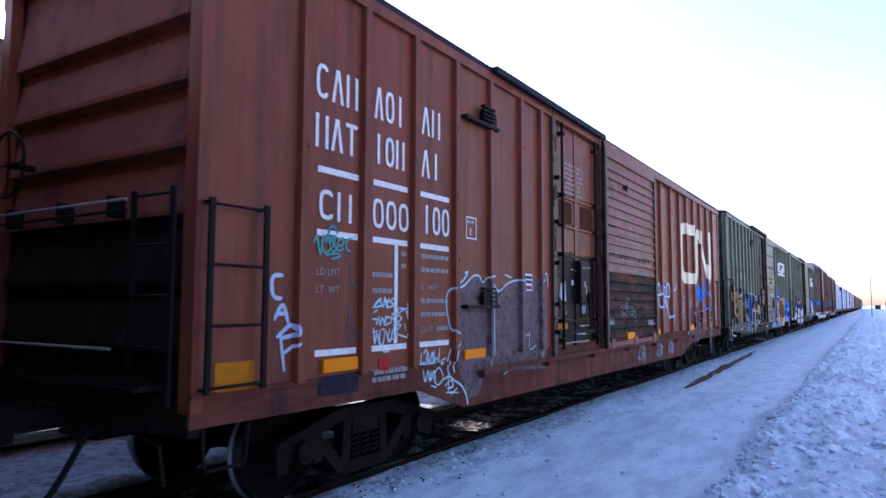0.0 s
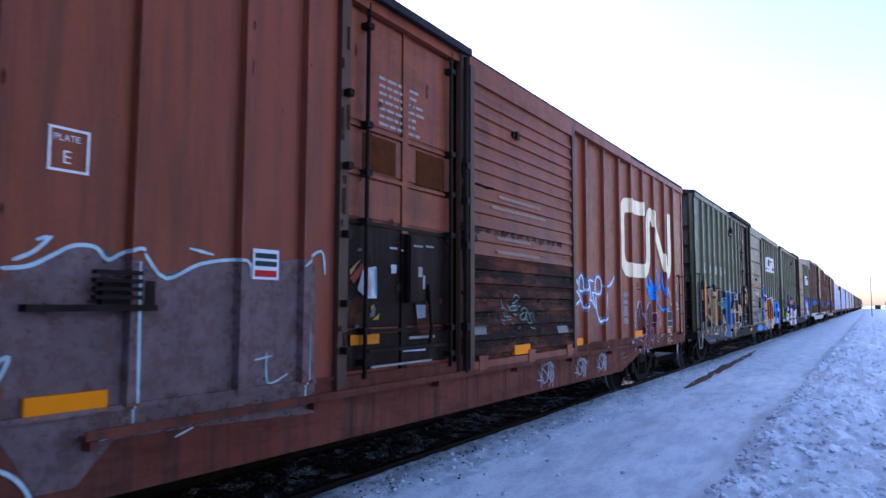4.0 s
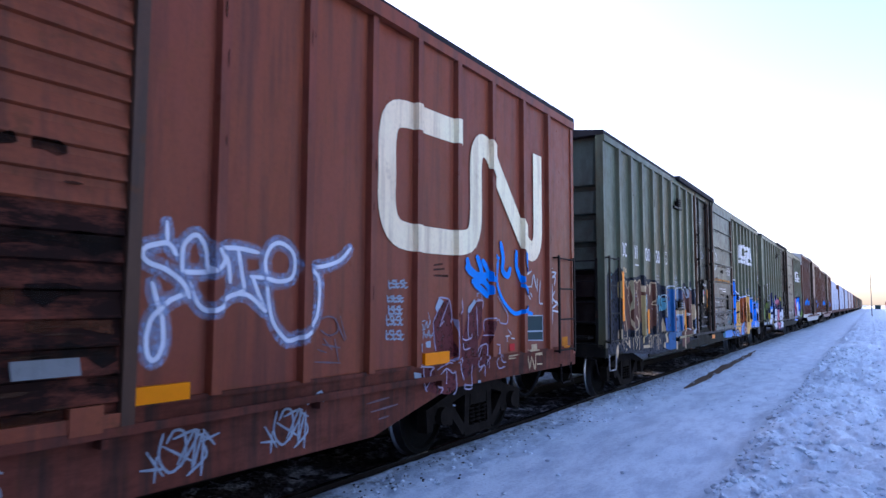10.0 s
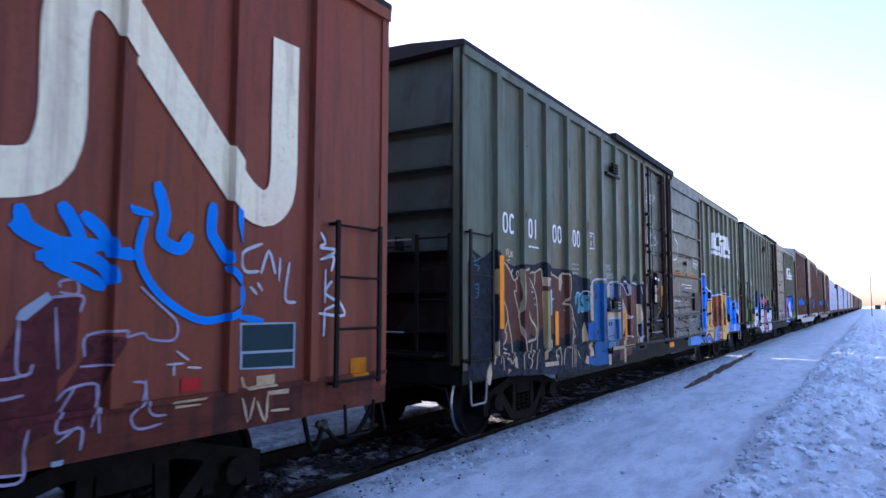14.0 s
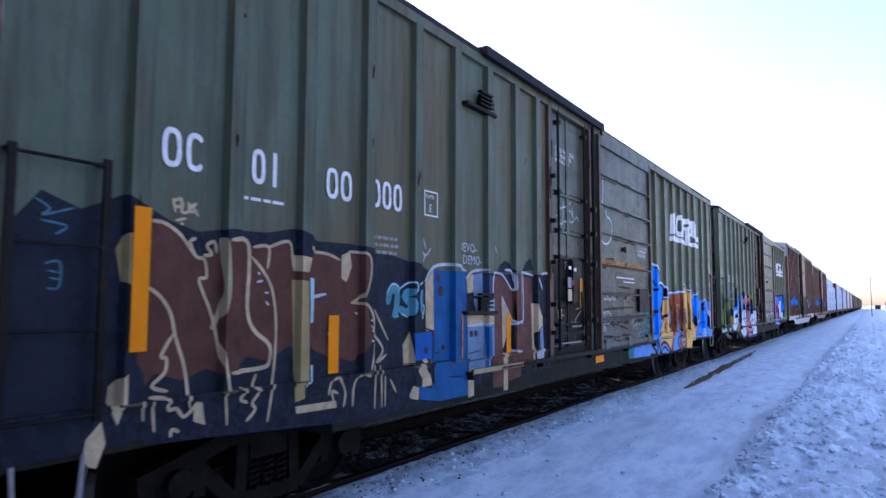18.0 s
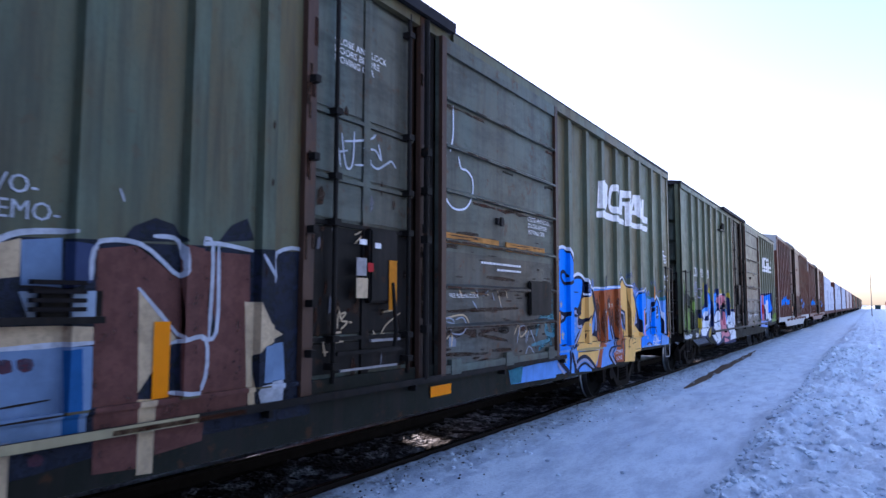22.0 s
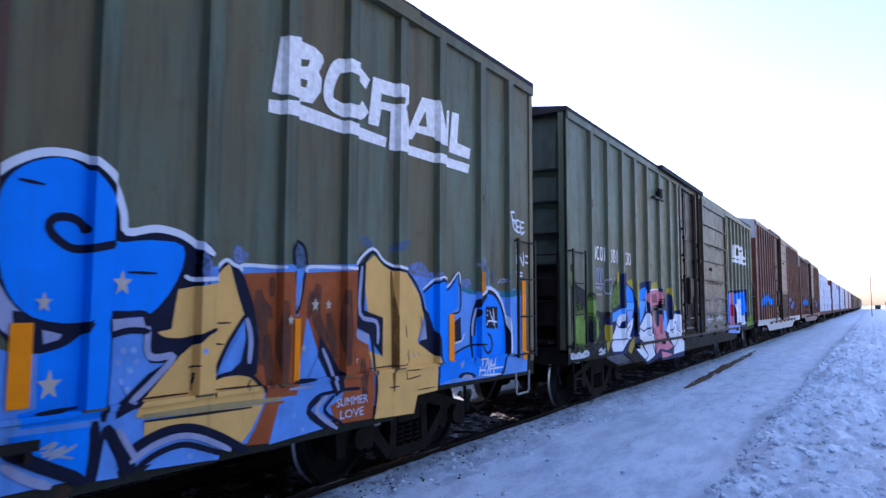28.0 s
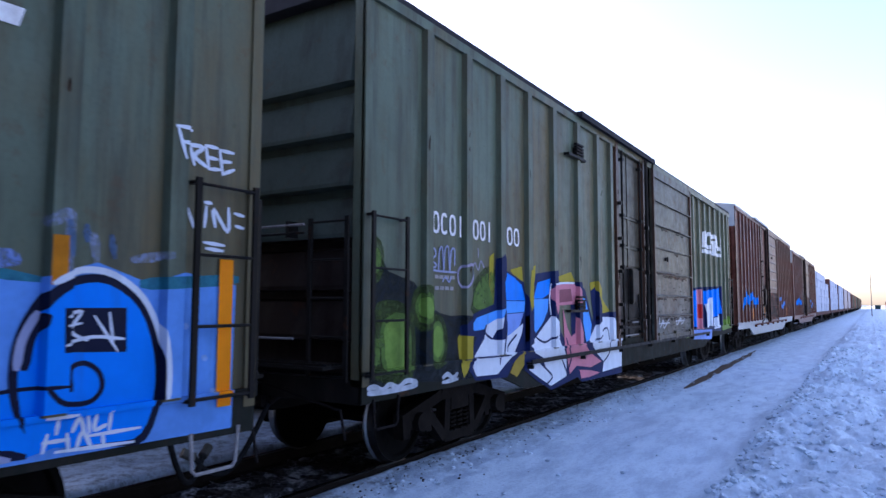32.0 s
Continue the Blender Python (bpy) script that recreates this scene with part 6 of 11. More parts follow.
stroke(car_b, "graffiti", PALE2, 0.045, [(13.21, 1.39), (13.21, 1.38)], 4)
stroke(car_b, "graffiti", PALE2, 0.045, [(13.11, 1.27), (13.11, 1.27)], 4)
stroke(car_b, "graffiti", PALE2, 0.045, [(13.18, 1.46), (13.19, 1.45)], 4)
stroke(car_b, "graffiti", PALE2, 0.045, [(13.15, 1.22), (13.16, 1.21)], 4)
stroke(car_b, "graffiti", PALE2, 0.045, [(18.43, 1.6), (18.45, 1.59)], 4)
stroke(car_b, "graffiti", PALE2, 0.045, [(18.59, 1.38), (18.61, 1.37)], 4)
stroke(car_b, "graffiti", PALE2, 0.045, [(18.67, 1.15), (18.69, 1.14)], 4)
stroke(car_b, "graffiti", PALE2, 0.045, [(14.57, 0.87), (14.57, 0.87)], 4)
stroke(car_b, "graffiti", PALE2, 0.045, [(14.66, 0.75), (14.67, 0.74)], 4)
stroke(car_b, "graffiti", PALE2, 0.045, [(13.61, 0.74), (13.62, 0.73)], 4)
stroke(car_b, "graffiti", HALO, 0.07, [(17.51, 2.2), (17.62, 2.24), (17.59, 1.87)], 0)
stroke(car_b, "graffiti", HALO, 0.07, [(17.79, 2.15), (17.81, 2.01)], 0)
stroke(car_b, "graffiti", HALO, 0.07, [(18.05, 2.02), (18.28, 2.06)], 0)
stroke(car_b, "graffiti", AZMIST, 0.1, [(15.84, 2.28), (16.12, 2.36)], 0)
stroke(car_b, "graffiti", AZMIST, 0.1, [(15.41, 2.33), (15.53, 2.3)], 0)
fill(car_b, "graffiti", NAVY, [(17.42, 1.68), (17.53, 1.83), (17.72, 1.91), (17.93, 1.9), (18.14, 1.73), (18.26, 1.45), (18.27, 1.16), (18.17, 0.9), (17.97, 0.89), (17.64, 0.95), (17.45, 1.04), (17.36, 1.26), (17.36, 1.5)], 4, 2)
fill(car_b, "graffiti", BLUE, [(17.4, 1.4), (17.44, 1.6), (17.55, 1.76), (17.69, 1.85), (17.89, 1.86), (18.1, 1.71), (18.21, 1.43), (18.22, 1.16), (18.13, 0.94), (17.94, 0.92), (17.51, 0.97), (17.42, 1.18)], 5, 2)
stroke(car_b, "graffiti", WHITE, 0.04, [(17.54, 1.86), (17.72, 1.94), (17.92, 1.92), (18.12, 1.78), (18.24, 1.56), (18.28, 1.34), (18.28, 1.14)], 6)
stroke(car_b, "graffiti", NAVY, 0.06, [(17.51, 1.67), (17.45, 1.55), (17.43, 1.4)], 6)
stroke(car_b, "graffiti", LILAC, 0.05, [(17.48, 1.69), (17.41, 1.55), (17.39, 1.4)], 7)
stroke(car_b, "graffiti", NAVY, 0.03, [(17.53, 1.28), (17.62, 1.19), (17.79, 1.17), (17.87, 1.24), (17.85, 1.34), (17.76, 1.4), (17.68, 1.37), (17.69, 1.25)], 6)
fill(car_b, "graffiti", NAVY, [(17.6, 1.72), (18.01, 1.72), (18.02, 1.45), (17.61, 1.47)], 6, 0)
stroke(car_b, "graffiti", WHITE, 0.02, [(17.63, 1.67), (17.73, 1.7), (17.67, 1.59), (17.77, 1.53)], 7)
stroke(car_b, "graffiti", WHITE, 0.02, [(17.62, 1.51), (17.8, 1.55), (18.0, 1.53)], 7)
stroke(car_b, "graffiti", WHITE, 0.02, [(17.9, 1.69), (17.93, 1.52)], 7)
stroke(car_b, "graffiti", WHITE, 0.02, [(17.81, 1.67), (17.96, 1.46)], 7)
stroke(car_b, "graffiti", WHITE, 0.02, [(17.63, 1.62), (17.73, 1.63)], 7)
stroke(car_b, "graffiti", WHITE, 0.025, [(17.55, 1.11), (17.72, 1.11)], 7)
stroke(car_b, "graffiti", WHITE, 0.025, [(17.62, 1.1), (17.61, 1.02)], 7)
stroke(car_b, "graffiti", WHITE, 0.025, [(17.7, 1.02), (17.74, 1.09), (17.77, 1.0)], 7)
stroke(car_b, "graffiti", WHITE, 0.025, [(17.79, 1.09), (17.8, 1.0)], 7)
stroke(car_b, "graffiti", WHITE, 0.025, [(17.84, 1.09), (17.83, 1.01), (17.9, 1.03)], 7)
stroke(car_b, "graffiti", WHITE, 0.025, [(17.93, 1.1), (17.92, 1.0)], 7)
stroke(car_b, "graffiti", WHITE, 0.025, [(17.54, 0.93), (17.56, 1.02)], 7)
stroke(car_b, "graffiti", WHITE, 0.025, [(17.54, 0.98), (17.68, 0.98)], 7)
stroke(car_b, "graffiti", WHITE, 0.025, [(17.67, 1.01), (17.68, 0.93)], 7)
stroke(car_b, "graffiti", WHITE, 0.025, [(17.73, 0.93), (17.76, 1.01), (17.81, 0.92)], 7)
stroke(car_b, "graffiti", WHITE, 0.025, [(17.79, 0.98), (18.12, 0.98)], 7)
stroke(car_b, "graffiti", WHITE, 0.025, [(17.88, 0.98), (17.89, 0.91)], 7)
stroke(car_b, "graffiti", WHITE, 0.025, [(17.61, 0.92), (18.08, 0.9)], 7)
stroke(car_b, "tag", WHITE, 0.03, [(18.28, 2.92), (18.44, 2.93)], 1)
stroke(car_b, "tag", WHITE, 0.03, [(18.29, 2.91), (18.36, 2.72)], 1)
stroke(car_b, "tag", WHITE, 0.03, [(18.32, 2.82), (18.43, 2.83)], 1)
stroke(car_b, "tag", WHITE, 0.03, [(18.43, 2.83), (18.47, 2.7)], 1)
stroke(car_b, "tag", WHITE, 0.03, [(18.43, 2.83), (18.54, 2.83), (18.47, 2.76), (18.57, 2.7)], 1)
stroke(car_b, "tag", WHITE, 0.03, [(18.56, 2.85), (18.59, 2.69)], 1)
stroke(car_b, "tag", WHITE, 0.03, [(18.56, 2.85), (18.66, 2.85)], 1)
stroke(car_b, "tag", WHITE, 0.03, [(18.57, 2.77), (18.66, 2.77)], 1)
stroke(car_b, "tag", WHITE, 0.03, [(18.59, 2.69), (18.69, 2.7)], 1)
stroke(car_b, "tag", WHITE, 0.03, [(18.68, 2.84), (18.71, 2.67)], 1)
stroke(car_b, "tag", WHITE, 0.03, [(18.68, 2.84), (18.8, 2.84)], 1)
stroke(car_b, "tag", WHITE, 0.03, [(18.69, 2.76), (18.78, 2.77)], 1)
stroke(car_b, "tag", WHITE, 0.03, [(18.71, 2.67), (18.81, 2.72)], 1)
stroke(car_b, "tag", WHITE, 0.03, [(18.43, 2.39), (18.48, 2.27)], 1)
stroke(car_b, "tag", WHITE, 0.03, [(18.57, 2.28), (18.58, 2.42)], 1)
stroke(car_b, "tag", WHITE, 0.03, [(18.57, 2.45), (18.62, 2.45)], 1)
stroke(car_b, "tag", WHITE, 0.03, [(18.66, 2.29), (18.64, 2.41), (18.77, 2.26), (18.77, 2.43)], 1)
stroke(car_b, "tag", WHITE, 0.03, [(18.83, 2.4), (18.91, 2.39)], 1)
stroke(car_b, "tag", WHITE, 0.03, [(18.84, 2.31), (18.91, 2.3)], 1)
stroke(car_b, "tag", WHITE, 0.03, [(18.57, 2.17), (18.74, 2.16)], 1)
stroke(car_b, "tag", WHITE, 0.03, [(18.59, 2.13), (18.73, 2.12)], 1)
stroke(car_b, "tag", DIMBLUE, 0.05, [(17.61, 2.21), (17.64, 2.03)], 1)
stroke(car_b, "tag", DIMBLUE, 0.05, [(17.74, 2.2), (17.75, 2.12)], 1)
stroke(car_b, "tag", DIMBLUE, 0.05, [(17.9, 2.15), (17.92, 2.03)], 1)
star(car_b, STARPAINT, 12.63, 1.75, 0.061, 6)
star(car_b, STARPAINT, 12.68, 1.29, 0.088, 6)
star(car_b, STARPAINT, 13.09, 1.87, 0.083, 6)
star(car_b, STARPAINT, 14.8, 1.74, 0.061, 6)
star(car_b, STARPAINT, 14.96, 1.74, 0.05, 6)
star(car_b, STARPAINT, 14.46, 1.62, 0.044, 6)
star(car_b, STARPAINT, 15.33, 1.25, 0.044, 6)
star(car_b, STARPAINT, 17.15, 1.08, 0.05, 6)
star(car_b, STARPAINT, 16.81, 1.35, 0.044, 6)
star(car_b, STARPAINT, 14.67, 1.39, 0.039, 6)
# dark blue and maroon letters on the leading half of the green car
fill(car_b, "graffiti", NIGHT, [(0.95, 2.35), (1.08, 2.29), (1.3, 2.24), (1.54, 2.28), (1.92, 2.29), (2.21, 2.35), (2.48, 2.27), (2.91, 2.28), (3.15, 2.26), (3.5, 2.22), (4.03, 2.14), (4.19, 2.09), (4.2, 0.72), (3.1, 0.71), (1.59, 0.82), (0.94, 0.86)], 0, 0)
fill(car_b, "graffiti", NIGHT, [(5.45, 2.12), (7.37, 2.17), (7.34, 0.86), (5.56, 0.85), (4.94, 0.79), (4.91, 2.1)], 0, 0)
stroke(car_b, "tag", BONE, 0.022, [(1.09, 2.44), (1.11, 2.36)], 1)
stroke(car_b, "tag", BONE, 0.022, [(1.1, 2.43), (1.15, 2.45), (1.15, 2.4), (1.11, 2.39)], 1)
stroke(car_b, "tag", BONE, 0.022, [(1.17, 2.42), (1.16, 2.36), (1.21, 2.37), (1.21, 2.43)], 1)
stroke(car_b, "tag", BONE, 0.022, [(1.24, 2.42), (1.22, 2.37), (1.28, 2.38)], 1)
stroke(car_b, "tag", BONE, 0.022, [(1.27, 2.43), (1.25, 2.4), (1.29, 2.35)], 1)
stroke(car_b, "tag", BONE, 0.022, [(1.12, 2.3), (1.19, 2.32)], 1)
stroke(car_b, "tag", BONE, 0.022, [(1.16, 2.28), (1.17, 2.28)], 1)
stroke(car_b, "tag", WHITE2, 0.018, [(5.65, 2.45), (5.68, 2.38)], 1)
stroke(car_b, "tag", WHITE2, 0.018, [(4.06, 2.42), (4.1, 2.32)], 1)
stroke(car_b, "tag", WHITE2, 0.018, [(4.02, 2.3), (4.1, 2.25), (4.19, 2.33)], 1)
stroke(car_b, "tag", WHITE2, 0.018, [(4.06, 2.19), (4.1, 2.28)], 1)
for m, pts, layer in (
    (NIGHT, [(0.11, 0.88), (0.11, 2.2), (0.25, 2.38), (0.48, 2.30), (0.74, 2.42), (0.95, 2.32), (0.98, 0.90)], 0),
    (MAROON, [(0.79, 2.20), (0.94, 2.27), (1.10, 2.25), (1.28, 2.07), (1.35, 2.06), (1.43, 2.14), (1.53, 2.20), (1.72, 2.20), (1.79, 2.17), (1.94, 2.18), (2.15, 2.23), (2.19, 2.11), (2.34, 2.09), (2.38, 2.20), (2.60, 2.16), (2.75, 2.13), (2.89, 2.20), (3.09, 2.18), (3.12, 2.02), (3.04, 1.82), (3.17, 1.42), (2.96, 1.24), (2.62, 1.31), (2.36, 1.40), (2.15, 1.41), (1.97, 1.31), (1.75, 1.36), (1.59, 1.23), (1.40, 1.30), (1.20, 1.24), (1.00, 1.30), (0.93, 1.23), (0.83, 1.39)], 1),
    (STRAW, [(2.19, 1.94), (2.32, 1.93), (2.35, 0.99), (2.24, 0.97)], 2),
    (STRAW, [(0.70, 2.08), (0.75, 2.18), (0.80, 2.18), (0.81, 1.84), (0.74, 1.88)], 2),
    (BONE, [(2.78, 2.17), (2.89, 2.21), (2.92, 2.08), (2.85, 1.94), (2.78, 1.97)], 3),
    (BONE, [(2.17, 2.14), (2.35, 2.12), (2.32, 2.00), (2.20, 2.01)], 3),
    (BONE, [(0.68, 1.16), (0.69, 1.25), (0.78, 1.32), (0.78, 1.08), (0.75, 1.01)], 3),
    (BONE, [(0.54, 0.86), (0.56, 0.96), (0.65, 1.05), (0.68, 0.92), (0.63, 0.78), (0.58, 0.80)], 3),
    (BONE, [(1.30, 1.08), (1.36, 1.08), (1.39, 0.92), (1.29, 0.96)], 3),
    (BONE, [(2.24, 0.94), (2.72, 0.93), (2.73, 0.87), (2.26, 0.88)], 3),
    (PALET, [(2.33, 1.96), (2.38, 1.95), (2.42, 1.72), (2.37, 1.60), (2.34, 1.59)], 4),
    (PALET, [(2.35, 1.26), (2.43, 1.24), (2.42, 1.13), (2.36, 1.07)], 4),
    (COBALT, [(4.25, 2.11), (4.60, 2.11), (4.93, 2.11), (4.95, 0.73), (4.37, 0.73), (3.99, 0.79), (3.97, 0.93), (4.19, 0.88), (4.26, 0.94), (4.22, 1.44), (4.27, 1.44)], 2),
    (BONE, [(4.09, 1.95), (4.24, 2.12), (4.26, 1.48), (4.11, 1.47)], 3),
    (BONE, [(3.70, 1.35), (3.81, 1.47), (3.83, 1.15), (3.72, 1.15)], 3),
    (BONE, [(3.93, 1.15), (4.04, 1.16), (4.18, 1.01), (4.22, 0.91), (4.02, 0.91), (3.96, 1.09)], 3),
    (BONE, [(4.04, 1.18), (4.11, 1.19), (4.16, 1.15), (4.09, 1.14)], 3),
    (BONE, [(3.80, 0.85), (3.87, 0.94), (3.97, 0.91), (3.96, 0.79), (3.82, 0.82)], 3),
    (BONE, [(4.94, 2.05), (5.09, 2.10), (5.09, 1.89), (4.95, 1.87)], 3),
    (BONE, [(4.94, 1.62), (5.30, 1.62), (5.48, 1.61), (5.48, 1.51), (4.96, 1.51)], 3),
    (BONE, [(4.95, 1.00), (5.08, 1.02), (5.08, 0.71), (4.95, 0.70)], 3),
    (BLUE2, [(3.82, 1.46), (4.21, 1.46), (4.23, 1.18), (3.83, 1.19)], 3),
    (NIGHT, [(3.87, 1.04), (3.95, 1.07), (4.03, 1.00), (4.02, 0.92), (3.92, 0.92)], 4),
    (RUSTDOT, [(4.37, 2.03), (4.37, 2.00), (4.33, 1.99), (4.30, 2.00), (4.29, 2.03), (4.30, 2.06), (4.33, 2.07), (4.36, 2.06)], 4),
    (RUSTDOT, [(4.44, 1.89), (4.43, 1.85), (4.39, 1.83), (4.34, 1.85), (4.33, 1.88), (4.34, 1.92), (4.38, 1.94), (4.43, 1.93)], 4),
    (RUSTDOT, [(4.14, 1.27), (4.14, 1.24), (4.11, 1.23), (4.08, 1.25), (4.07, 1.27), (4.07, 1.30), (4.10, 1.31), (4.14, 1.30)], 4),
    (RUSTDOT, [(4.48, 1.28), (4.47, 1.26), (4.44, 1.25), (4.41, 1.26), (4.40, 1.29), (4.41, 1.32), (4.44, 1.32), (4.47, 1.31)], 4),
    (RUSTDOT, [(5.08, 1.41), (5.08, 1.38), (5.04, 1.37), (5.00, 1.38), (5.00, 1.41), (5.00, 1.44), (5.04, 1.45), (5.07, 1.44)], 4),
    (RUSTDOT, [(5.19, 1.41), (5.18, 1.38), (5.14, 1.37), (5.11, 1.39), (5.10, 1.41), (5.10, 1.44), (5.14, 1.45), (5.18, 1.44)], 4),
    (RUSTDOT, [(5.26, 0.89), (5.25, 0.86), (5.22, 0.86), (5.18, 0.87), (5.18, 0.90), (5.18, 0.92), (5.22, 0.93), (5.25, 0.91)], 4),
    (STEEL, [(5.09, 2.09), (5.31, 2.12), (5.32, 1.83), (5.10, 1.84)], 3),
    (STEEL, [(4.96, 1.50), (5.48, 1.50), (5.49, 0.96), (4.96, 1.00)], 3),
    (PALEGREY, [(5.09, 1.81), (5.51, 1.82), (5.48, 1.63), (5.15, 1.65)], 4),
    (DUSKBLUE, [(5.33, 2.10), (5.47, 2.09), (5.46, 1.87), (5.33, 1.83)], 4),
    (COBALT, [(5.34, 1.48), (5.42, 1.49), (5.45, 0.96), (5.35, 0.96)], 4),
    (MAROON2, [(5.51, 2.07), (5.77, 2.11), (5.80, 1.84), (5.82, 1.19), (5.82, 0.73), (5.54, 0.75)], 2),
    (MAROON2, [(5.77, 2.11), (6.09, 1.91), (6.12, 1.48), (5.80, 1.84)], 2),
    (MAROON2, [(6.09, 2.14), (6.30, 2.11), (6.35, 1.52), (6.30, 0.82), (5.94, 0.79), (5.94, 1.14), (6.10, 1.17)], 2),
    (BONE, [(5.80, 1.83), (6.08, 1.52), (5.95, 1.36), (5.82, 1.19)], 3),
    (BONE, [(5.82, 1.15), (5.94, 1.14), (5.93, 0.68), (5.82, 0.69)], 3),
    (MAROON2, [(6.24, 2.11), (6.69, 2.11), (6.71, 1.44), (6.68, 1.00), (6.23, 1.00), (6.18, 1.49), (6.42, 1.53)], 2),
    (BONE, [(6.66, 1.76), (6.76, 1.76), (6.86, 1.60), (7.04, 1.51), (6.81, 1.43), (6.73, 1.36), (6.67, 1.41)], 4),
    (BONE, [(6.65, 1.77), (6.70, 1.74), (6.76, 0.94), (6.69, 1.00)], 4),
    (STEEL, [(6.81, 1.43), (7.04, 1.45), (7.07, 1.16), (6.80, 1.16)], 3),
    (WHITE2, [(6.78, 1.14), (7.05, 1.16), (7.03, 0.95), (6.84, 0.94), (6.80, 1.05)], 4),
    (NIGHT, [(5.67, 2.13), (5.75, 2.23), (5.90, 2.30), (6.04, 2.27), (6.12, 2.16)], 0),
    (NIGHT, [(6.40, 2.18), (6.51, 2.31), (6.66, 2.38), (6.73, 2.22)], 0),
):
    fill(car_b, "graffiti", m, pts, layer, 0)
